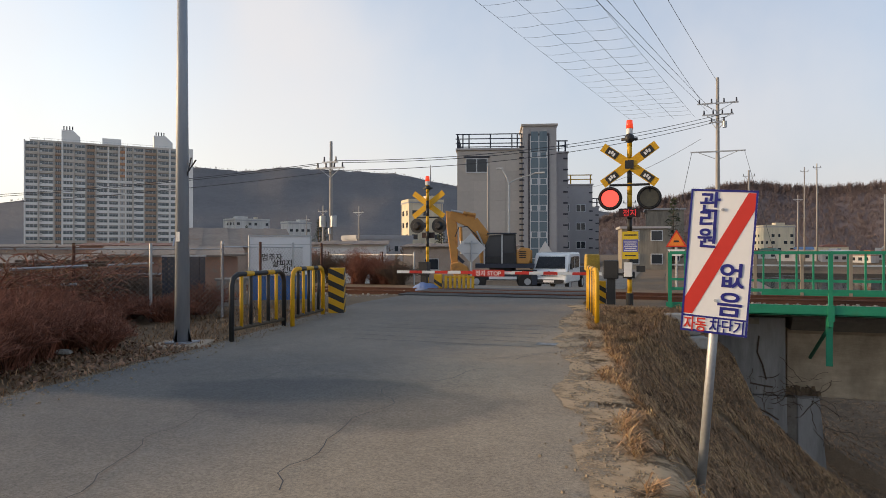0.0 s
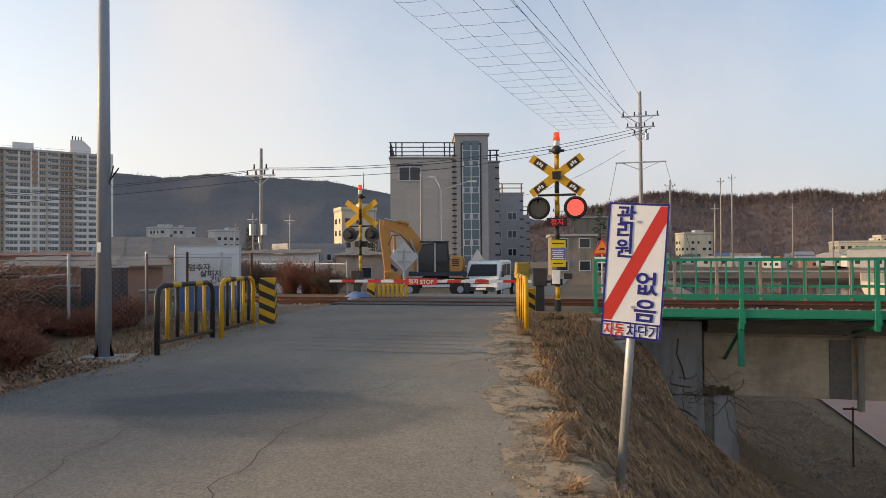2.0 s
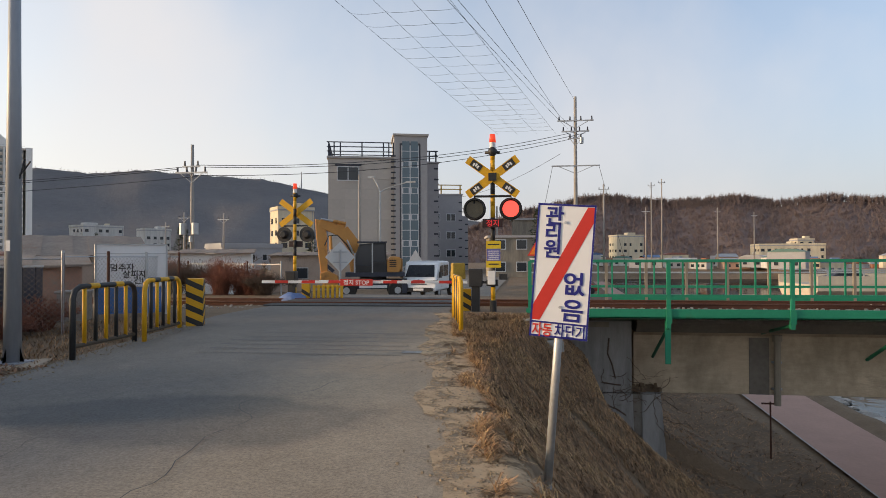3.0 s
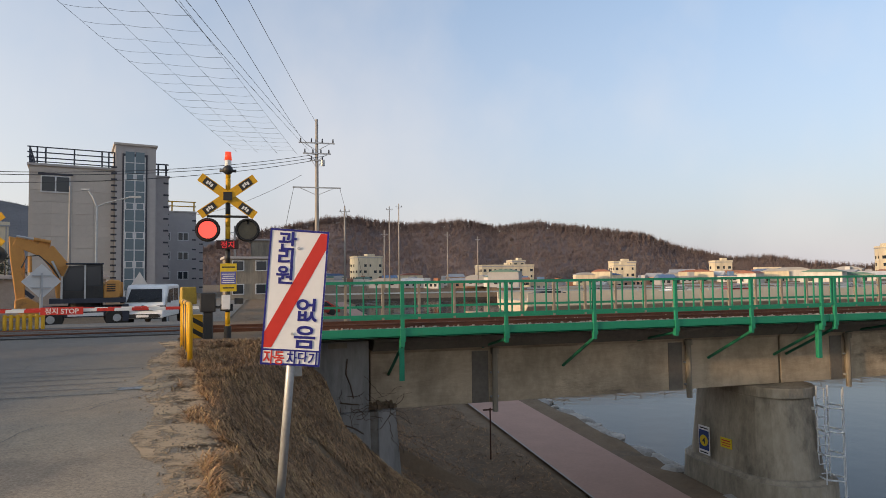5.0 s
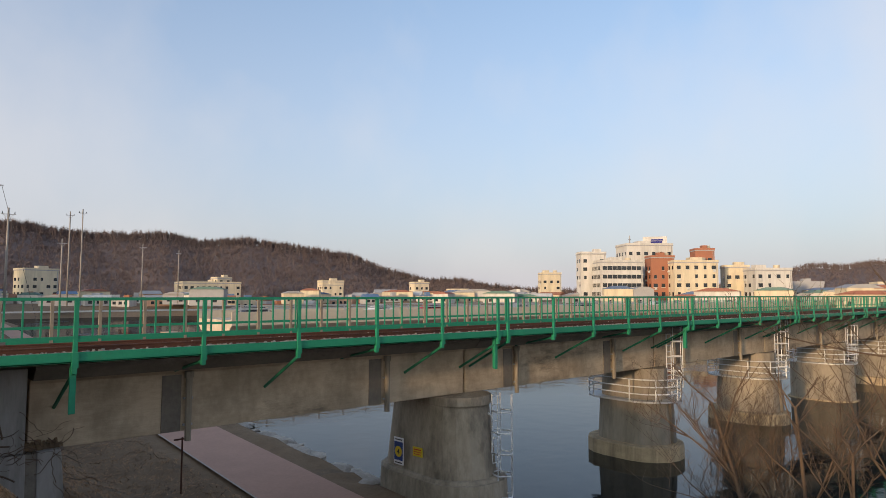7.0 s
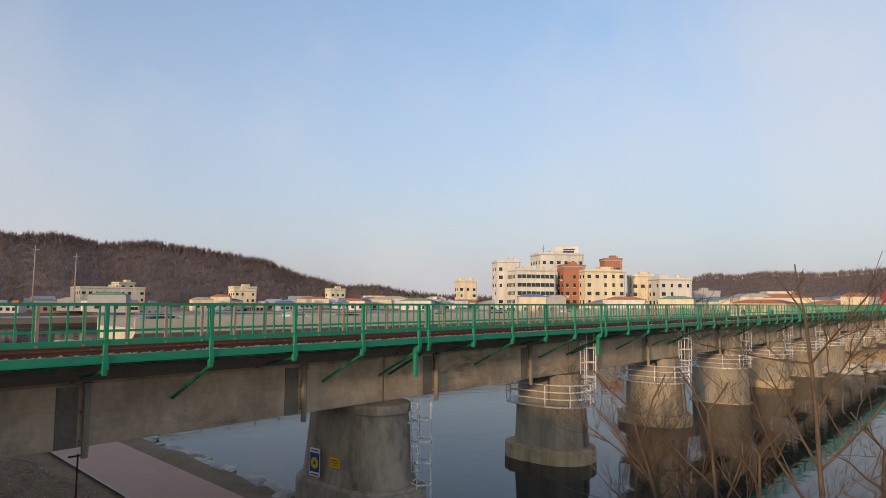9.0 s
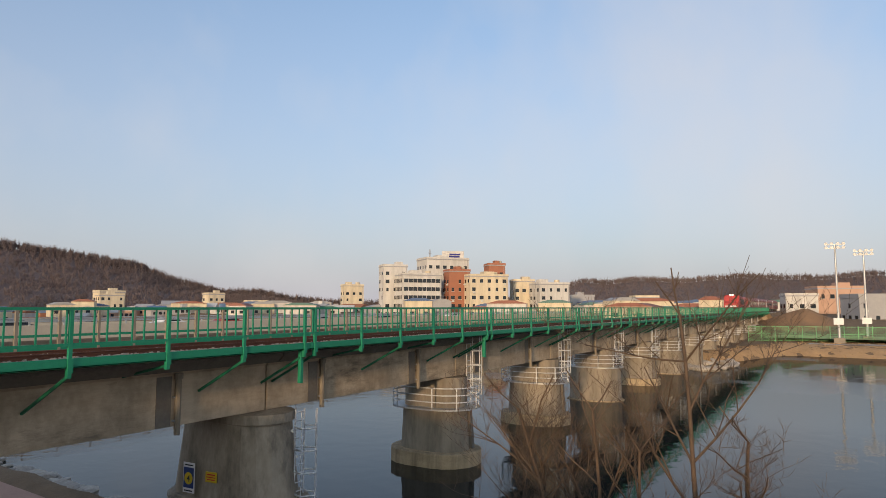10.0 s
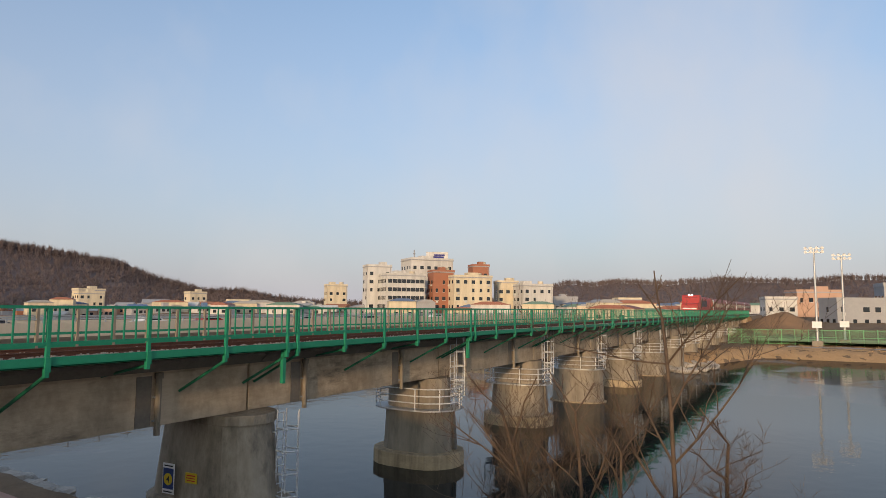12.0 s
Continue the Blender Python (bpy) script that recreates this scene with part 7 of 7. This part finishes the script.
# ---- wooded hills ----
def hill(name, dist, profile, base, mat_, label, trees, tree_h, seed, depth=0.35):
    """A ridge seen along azimuths (degrees west of north); profile: pairs of azimuth and crest height."""
    az = [p[0] for p in profile]
    hs = [p[1] for p in profile]
    rnd = random.Random(seed)
    n, m_ = 150, 34
    mb = MB()
    vs = []

    def crest(a):
        return float(np.interp(-a, [-q for q in az], hs))

    def place(a, k):
        w = radians(a)
        r = dist * (1 - depth * (1 - k) if k <= 1 else 1 + depth * 1.2 * (k - 1))
        h = crest(a) * (1 + 0.018 * noise.noise((a * 0.9, 0, seed)) + 0.015 * noise.noise((a * 2.7, 3, seed))) * (dist * (1 - depth * (1 - min(k, 1)))) / dist
        t = 1 - abs(1 - k)
        prof = t ** 0.85
        zz = base + (h - base) * prof * (1 + 0.25 * (1 - prof) * noise.noise((a * 0.25, k * 3, seed + 4)))
        return (-math.sin(w) * r, math.cos(w) * r, zz)

    for j in range(m_ + 1):
        for i in range(n + 1):
            vs.append(place(az[0] + (az[-1] - az[0]) * i / n, 1.7 * j / m_))
    fs = [(j * (n + 1) + i, j * (n + 1) + i + 1, (j + 1) * (n + 1) + i + 1, (j + 1) * (n + 1) + i) for j in range(m_) for i in range(n)]
    mb.v, mb.f = vs, fs
    h_ = single(name, mb, mat_, label, "hill", kind="structure", smooth=True)
    tw = MB()
    tv, tf = [], []
    for i in range(trees):
        a = rnd.uniform(az[0], az[-1])
        k = 1 - 0.95 * rnd.random() ** 1.6 if rnd.random() < 0.8 else rnd.uniform(0.96, 1.04)
        x, y, z = place(a, k)
        hgt = tree_h * rnd.uniform(0.5, 1.15) * (1.0 if k > 0.95 else 0.5)
        rad = hgt * (rnd.uniform(0.22, 0.36) if k > 0.95 else rnd.uniform(0.5, 0.9))
        wd = tree_h * 0.017
        for s in range(12):
            w, q = rnd.uniform(0, 6.28), rnd.uniform(0.15, 1.0)
            b0 = hgt * rnd.uniform(0.05, 0.5)
            tx, ty, tz = x + rad * q * math.cos(w), y + rad * q * math.sin(w), z + hgt * (1.0 - 0.4 * q * q) * rnd.uniform(0.8, 1.0)
            a2 = rnd.uniform(0, 3.14)
            ex, ey = wd * math.cos(a2), wd * math.sin(a2)
            nn = len(tv)
            tv += [(x + (tx - x) * 0.25 - ex, y + (ty - y) * 0.25 - ey, z + b0), (x + (tx - x) * 0.25 + ex, y + (ty - y) * 0.25 + ey, z + b0), (tx, ty, tz)]
            tf.append((nn, nn + 1, nn + 2))
        nn = len(tv)
        tr = hgt * 0.022
        tv += [(x - tr, y, z - 1), (x + tr, y, z - 1), (x, y, z + hgt * 0.7)]
        tf.append((nn, nn + 1, nn + 2))
    tw.v, tw.f = tv, tf
    # beyond 1000 m the twigs take the colour with haze painted in
    single("woods", tw, twigs_far if dist < 1000 else hazed_twigs, "leafless winter woods covering the hill", "woods", kind="stuff")
    return h_


hill("hill_left", 1500, [(75, 60), (62, 75), (54, 90), (50, 110), (46, 140), (42, 175), (39.6, 184), (36, 178), (32.7, 190), (28, 186), (25, 183), (22.9, 181), (17.6, 152), (12, 120), (6, 95), (0, 70), (-12, 50), (-25, 40)], -4, woods_hazed, "long wooded mountain ridge with blue-grey haze in its colour", 7000, 6, 2, 0.4)
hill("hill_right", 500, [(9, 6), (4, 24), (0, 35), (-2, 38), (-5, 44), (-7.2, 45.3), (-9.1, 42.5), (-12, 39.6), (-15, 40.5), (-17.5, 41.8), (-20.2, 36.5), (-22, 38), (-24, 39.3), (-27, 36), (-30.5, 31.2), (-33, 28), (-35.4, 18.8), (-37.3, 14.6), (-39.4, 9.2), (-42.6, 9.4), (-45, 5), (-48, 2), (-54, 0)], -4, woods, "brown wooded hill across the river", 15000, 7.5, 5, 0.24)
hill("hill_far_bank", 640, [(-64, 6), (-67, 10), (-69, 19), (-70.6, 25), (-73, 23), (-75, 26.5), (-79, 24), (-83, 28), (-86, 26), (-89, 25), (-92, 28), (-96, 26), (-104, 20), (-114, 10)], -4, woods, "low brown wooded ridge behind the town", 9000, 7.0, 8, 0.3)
# pavilion on the hill top
pv = thing("pavilion", "small hilltop pavilion with a curved roof", "pavilion", m=pose(241, 438, 30.5))
part("base", MB().box(0, 0, 0, 4, 4, 2.2), dark_steel, pv)
part("roof", MB().box(0, 0, 2.2, 8, 8, 1.6, 20, 0.15), dark_steel, pv)
# lattice mast on the mountain
lm = thing("lattice_mast", "thin lattice mast on the mountain ridge", "mast", m=pose(-505, 1405, 158))
part("mast", MB().tube((0, 0, 0), (0, 0, 42), 2.0, 0.8, 4), far_grey, lm)


def pine(x, y, h, seed):
    rnd = random.Random(seed)
    t = thing("pine_tree", "dark green conifer with tiered branches", "tree", "conifers", pose(x, y, -1))
    part("trunk", MB().tube((0, 0, 0), (0, 0, h * 0.9), 0.16, 0.04, 6), bark, t)
    mb = MB()
    for i in range(420):
        k = rnd.random()
        z = h * (0.25 + 0.75 * k)
        r = h * 0.24 * (1 - k) + 0.15
        w = rnd.uniform(0, 6.28)
        q = r * rnd.uniform(0.35, 1.0)
        c = Vector((q * math.cos(w), q * math.sin(w), z - q * 0.25))
        s = rnd.uniform(0.16, 0.4)
        mb.add([c + Vector((rnd.uniform(-s, s), rnd.uniform(-s, s), rnd.uniform(-s, s) * 0.5)) for _ in range(3)], [(0, 1, 2)])
    part("crown", mb, pine_green, t)


pine_green = material("pine_green", (0.035, 0.05, 0.03), (0.05, 0.06, 0.035), 2, 0.9)
for i, (x, y, h) in enumerate([(2.4, 80, 8.6), (-60, 110, 8), (-66, 118, 9), (-33, 100, 7), (-78, 140, 10), (-85, 120, 8), (-28, 90, 6)]):
    pine(x, y, h, i)
for i in range(44):
    a = radians(random.uniform(17, 52))
    d = random.uniform(58, 130)
    bare_tree(-math.sin(a) * d, math.cos(a) * d, -1.2, random.uniform(2.0, 3.4), (0, 0, 1), 100 + i, 0.6, "distant leafless tree among the sheds", 0.12, 3)

# ---- far bank: sports ground, masts, mound ----
mound_soil = material("mound_soil", (0.3, 0.18, 0.1), (0.22, 0.135, 0.078), 0.5, 0.95, bump=0.8, bump_scale=3)
turf = material("winter_turf", (0.3, 0.33, 0.13), (0.36, 0.34, 0.16), 0.3, 0.95)
single("sports_ground", MB().add([(143, -60, -4.35), (182, -60, -4.35), (182, 14, -4.35), (143, 14, -4.35)], [(0, 1, 2, 3)]), turf, "yellow-green winter turf of a sports ground", "grass", kind="structure")
mesh_green = material("green_mesh", (0.17, 0.4, 0.19), (0.13, 0.34, 0.15), 2, 0.7)
bank_soil = material("bank_soil", (0.5, 0.32, 0.16), (0.36, 0.225, 0.115), 0.35, 0.95, bump=0.9, bump_scale=2.5, c3=(0.27, 0.17, 0.095), stain_or_shade=0.57)
strip("river_bank", lambda y: shore_far(y) - 2.0, lambda y: shore_far(y) + 16, axis([(-90, 0, 3), (0, 24, 1.0)]), 0.05, bank_soil, "golden bare earth of the far river bank", "river bank", 14, land)
strip("bank_track", lambda y: shore_far(y) + 13, lambda y: shore_far(y) + 16.5, axis([(-90, 6, 3)]), 0.12, white_line, "pale gravel track along the far bank", "track", 3, land)
gf_ = thing("mesh_fence", "green steel mesh fence round the sports ground", "fence")
for i in range(34):
    y = 16.5 - 2.3 * i
    x = 141.5 + 0.33 * (16.5 - y)
    part("post", MB().box(x, y, -5.2, 0.12, 0.12, 3.2), mesh_green, gf_)
    pmb = MB()
    for k in range(14):
        pmb.box(x + 0.33 * 0.163 * k, y - 0.163 * k, -4.9, 0.035, 0.035, 2.8)
    pmb.box(x + 0.38, y - 1.15, -2.2, 0.06, 2.4, 0.08, 18).box(x + 0.38, y - 1.15, -3.6, 0.06, 2.4, 0.06, 18).box(x + 0.38, y - 1.15, -4.9, 0.06, 2.4, 0.06, 18)
    part("mesh_panel", pmb, mesh_green, gf_)
for x, y, top in ((141.5, 1.2, 13.3), (151.4, -3.5, 12.6)):
    ms = thing("floodlight_mast", "tall steel floodlight mast with lamp cluster", "floodlight", "floodlights", pose(x, y, -4.8))
    part("pole", MB().tube((0, 0, 0), (0, 0, top + 4.8), 0.24, 0.14, 10), galv, ms)
    part("crossbar", MB().box(0, 0, top + 4.0, 0.2, 3.2, 0.15).box(0, 0, top + 4.7, 0.2, 3.2, 0.15), galv, ms)
    for k in (-1.4, -0.5, 0.5, 1.4):
        for zz in (4.1, 4.8):
            part("lamp", MB().tube((0.1, k, top + zz + 0.2), (-0.35, k, top + zz + 0.1), 0.3, n=8), white_paint, ms)
    part("control_box", MB().box(-0.4, 0, 3.2, 0.6, 1.6, 1.2), white_paint, ms)
    part("base", MB().box(0, 0, -0.2, 1.8, 1.8, 1.0), concrete_pale, ms)
md = MB()
for j in range(13):
    for i in range(25):
        x, y = 165 + j * 3, 24 - i * 1.4
        zz = -4.5 + 5.6 * math.exp(-((x - 182) / 11) ** 2 - ((y - 9) / 9) ** 2) * (1 + 0.3 * noise.noise((x * 0.2, y * 0.2, 1)))
        md.v.append((x, y, zz))
md.f = [(j * 25 + i, j * 25 + i + 1, (j + 1) * 25 + i + 1, (j + 1) * 25 + i) for j in range(12) for i in range(24)]
single("earth_mound", md, mound_soil, "brown heap of earth beside the railway", "mound", kind="structure", smooth=True)
emb = single("embankment", MB().slab([(12, -5.0), (27, -5.0), (22.5, 0.05), (16.8, 0.05)], 0, BR_END + 1, 430), earth, "earth railway embankment on the far bank", "embankment", kind="structure")
for i in range(10):
    lay_rock(random.uniform(172, 180), random.uniform(-3, 4), -3.4, random.uniform(1, 2.4), label="broken rubble heap beside the mound")

# unseen ridge, added to the west of the view to block the low sun
ridge = MB()
for j in range(9):
    for i in range(31):
        x, y = -125 + j * 8, -95 + i * 4.6
        t = math.sin(math.pi * j / 8) * smooth(-95, -70, y) * (1 - smooth(30, 43, y))
        ridge.v.append((x, y, -1.2 + 9 * t * (1 + 0.12 * noise.noise((x * 0.06, y * 0.06, 2)))))
ridge.f = [(j * 31 + i, j * 31 + i + 1, (j + 1) * 31 + i + 1, (j + 1) * 31 + i) for j in range(8) for i in range(30)]
single("sun_blocker_west", ridge, woods, "unseen rise added west of the crossing to block low sun", "hill", kind="structure", smooth=True)

# ---- pier notices ----
pn = thing("pier_notice", "blue and white notice with a yellow disc on the pier", "notice", m=pose(16.17, 20.4, -4.75, 0, 0, -87))
part("sheet", MB().box(0, 0, 0, 0.55, 0.02, 1.0), sign_white, pn)
part("field", MB().box(0, -0.013, 0.16, 0.49, 0.008, 0.68), material("notice_blue", (0.03, 0.06, 0.2), None, 3, 0.5), pn)
part("disc", MB().tube((0, -0.016, 0.48), (0, -0.022, 0.48), 0.2, n=20), sheet_yellow, pn)
writing("4", 0.3, black_paint, pn, 0, -0.025, 0.48, 0.004)
part("print", MB().box(0, -0.015, 0.9, 0.4, 0.008, 0.04).box(0, -0.015, 0.05, 0.4, 0.008, 0.04), black_paint, pn)
pn2 = thing("pier_notice", "small yellow notice plate on the pier", "notice", m=pose(16.28, 19.4, -4.3, 0, 0, -85))
part("sheet", MB().box(0, 0, 0, 0.5, 0.02, 0.34), sheet_yellow, pn2)
part("print", MB().box(0, -0.013, 0.23, 0.38, 0.006, 0.04).box(0, -0.013, 0.15, 0.4, 0.006, 0.03).box(0, -0.013, 0.07, 0.36, 0.006, 0.03), sign_red, pn2)
bs = thing("path_sign", "thin rusty stake with a small plate beside the path", "sign", m=pose(9.6, 24.6, -5.5))
part("stake", MB().tube((0, 0, 0), (0, 0, 2.0), 0.03, n=6), rust, bs)
part("plate", MB().box(0, 0, 1.9, 0.6, 0.03, 0.06), rust, bs)

# low houses of the town behind the road bridge
roof_blue = material("roof_blue", (0.12, 0.2, 0.33), (0.1, 0.17, 0.28), 1, 0.6)
roof_rust = material("roof_rust", (0.36, 0.16, 0.09), (0.28, 0.13, 0.08), 1, 0.8)
rt = random.Random(31)
for i in range(54):
    a = radians(4 + 47 * (i + rt.random()) / 54)
    d = rt.uniform(292, 325) if a < radians(30) else rt.uniform(300, 340)
    x, y = d * math.sin(a), d * math.cos(a)
    w, dp, h = rt.uniform(5, 12), rt.uniform(5, 9), rt.choice((2.4, 2.8, 2.9, 3.3, 4.2))
    wall_m = rt.choice((far_white, far_white, cream, far_peach, far_grey))
    roof_m, roof_n = rt.choice(((roof_blue, "blue"), (roof_rust, "rust-red"), (far_grey, "grey"), (far_white, "white"), (far_grey, "grey")))
    hs = thing("house", "small town house with a " + roof_n + " roof across the river", "house", "low houses of the far town", pose(x, y, min(land(x, y), -1.5) - 0.3, 0, 0, -math.degrees(a) + rt.uniform(-35, 35)))
    part("wall", MB().box(0, 0, 0, w, dp, h), wall_m, hs)
    if rt.random() < 0.55:
        part("roof", MB().slab([(-dp / 2 - 0.4, h), (dp / 2 + 0.4, h), (0, h + dp * 0.22)], 0, -w / 2 - 0.3, w / 2 + 0.3), roof_m, hs)
    else:
        part("roof", MB().box(0, 0, h, w + 0.4, dp + 0.4, 0.35).box(w * 0.22, 0, h + 0.35, w * 0.3, dp * 0.4, 1.6), roof_m, hs)
    for f in range(int(h // 2.8)):
        for u in (-0.3, 0.02, 0.3):
            part("window", MB().box(u * w, -dp / 2 - 0.02, 0.9 + 2.7 * f, 1.3, 0.12, 1.2), window_glass, hs)

# trees on the near bank
for i, (x, y, z, h, lean, sp_, r0) in enumerate([
    (13.35, 3.4, -5.5, 7.0, (0.0, 0.0, 1), 0.62, 0.062), (12.95, 4.5, -5.5, 5.3, (-0.02, 0.2, 1), 0.6, 0.055), (12.6, 4.9, -5.5, 5.4, (-0.05, 0.3, 1), 0.6, 0.06),
    (13.1, 4.2, -5.5, 4.6, (0.02, 0.13, 1), 0.6, 0.05), (13.6, 3.25, -5.5, 4.8, (0.05, -0.2, 1), 0.75, 0.06), (13.0, 5.4, -5.5, 4.2, (0.05, 0.2, 1), 0.6, 0.045)]):
    bare_tree(x, y, z, h, lean, 60 + i, sp_, r0=r0)

# ---- train ----
loco_red = material("loco_red", (0.42, 0.05, 0.045), (0.34, 0.045, 0.04), 1.5, 0.45, c3=(0.25, 0.05, 0.04), stain_or_shade=0.64)
coach_red = material("coach_red", (0.26, 0.07, 0.055), (0.2, 0.06, 0.05), 1.5, 0.5)
headlight = material("headlight", (0.9, 0.88, 0.8), None, 3, 0.3, emit=(1.0, 0.93, 0.8), emit_strength=6.0)
train = thing("train", "red diesel locomotive pulling dark red coaches", "train")
part("nose", MB().slab([(0, 0.5), (0, 2.0), (0.25, 2.3), (1.2, 2.45), (1.2, 0.5)], 1, -1.35, 1.35), loco_red, train, bevel=0.08)
part("cab", MB().slab([(1.0, 0.8), (1.0, 2.4), (1.4, 3.5), (1.7, 3.75), (3.2, 3.75), (3.2, 0.8)], 1, -1.42, 1.42), loco_red, train, "red driver's cab", bevel=0.08)
part("front_window", MB().add([(1.09, -1.15, 2.62), (1.09, -0.1, 2.62), (1.345, -0.1, 3.35), (1.345, -1.05, 3.35)], [(0, 1, 2, 3)]).add([(1.09, 1.15, 2.62), (1.09, 0.1, 2.62), (1.345, 0.1, 3.35), (1.345, 1.05, 3.35)], [(0, 1, 2, 3)]), window_glass, train)
part("hood", MB().slab([(-1.15, 0.9), (1.15, 0.9), (1.15, 3.2), (0.8, 3.55), (-0.8, 3.55), (-1.15, 3.2)], 0, 3.2, 16.5), loco_red, train, bevel=0.04)
part("grille", MB().box(8, -1.16, 1.8, 7, 0.04, 1.1), dark_steel, train)
part("stripe", MB().box(0.0, 0, 1.35, 0.03, 2.2, 0.22), white_paint, train)
part("exhaust", MB().box(9, 0, 3.5, 2.0, 1.0, 0.35).box(13, 0, 3.5, 2.2, 1.4, 0.25), dark_steel, train)
part("headlamp", MB().tube((1.35, -0.22, 3.72), (1.2, -0.22, 3.72), 0.14, n=12).tube((1.35, 0.22, 3.72), (1.2, 0.22, 3.72), 0.14, n=12), headlight, train, "bright twin headlamp")
part("frame", MB().box(8.3, 0, 0.55, 16.6, 2.7, 0.4), dark_steel, train)
part("buffer_beam", MB().box(-0.05, 0, 0.25, 0.25, 2.6, 0.6), black_paint, train)
for bx0 in (3.5, 13):
    bg = part("bogie", MB().box(bx0, 0, 0.2, 3.8, 2.3, 0.4), black_paint, train)
    for k in (-1.4, 0, 1.4):
        part("wheel", MB().tube((bx0 + k, -0.85, 0.46), (bx0 + k, -0.7, 0.46), 0.45, n=16).tube((bx0 + k, 0.85, 0.46), (bx0 + k, 0.7, 0.46), 0.45, n=16), rust, bg)
for c in range(4):
    x0_ = 17.4 + c * 20.6
    ch = part("coach", MB().slab([(-1.4, 0.7), (1.4, 0.7), (1.42, 2.9), (1.0, 3.45), (-1.0, 3.45), (-1.42, 2.9)], 0, x0_, x0_ + 20), coach_red, train, "dark red passenger coach")
    part("door_panel", MB().box(x0_ + 0.6, 0, 0.72, 0.7, 2.9, 2.4), white_paint, ch)
    for k in range(9):
        part("coach_window", MB().box(x0_ + 2.4 + 1.9 * k, 0, 1.75, 1.3, 2.87, 0.8), window_glass, ch)
    part("bogie", MB().box(x0_ + 3, 0, 0.1, 3, 2.3, 0.55).box(x0_ + 17, 0, 0.1, 3, 2.3, 0.55), black_paint, ch)


# ---- what moves ----
def motions():
    # the train comes on at a steady pace
    speed, front = 13.4, 115.9
    walk(train, [(t, pose(front + speed * (12.0 - t), 19.6, RAIL_Z)) for t in (0.0, 3.0, 6.0, 9.0, 12.0)])
    # the glow changes from lamp to lamp
    turns = [(0.35, 1), (0.95, -1), (1.65, 1), (2.25, -1), (2.75, 1), (3.4, -1), (4.0, 1), (4.62, -1), (5.25, 1), (5.95, -1), (6.6, 1), (7.25, -1), (7.9, 1), (8.55, -1), (9.2, 1), (9.85, -1), (10.5, 1), (11.15, -1), (11.75, 1)]
    rows, side = [(0.0, pose(-0.45, 0, 2.58))], -1
    for t, s in turns:
        rows += [(t - 0.017, pose(0.45 * side, 0, 2.58)), (t + 0.017, pose(0.45 * s, 0, 2.58))]
        side = s
    rows.append((12.0, pose(0.45 * side, 0, 2.58)))
    walk(lit_lens, rows)


motions()
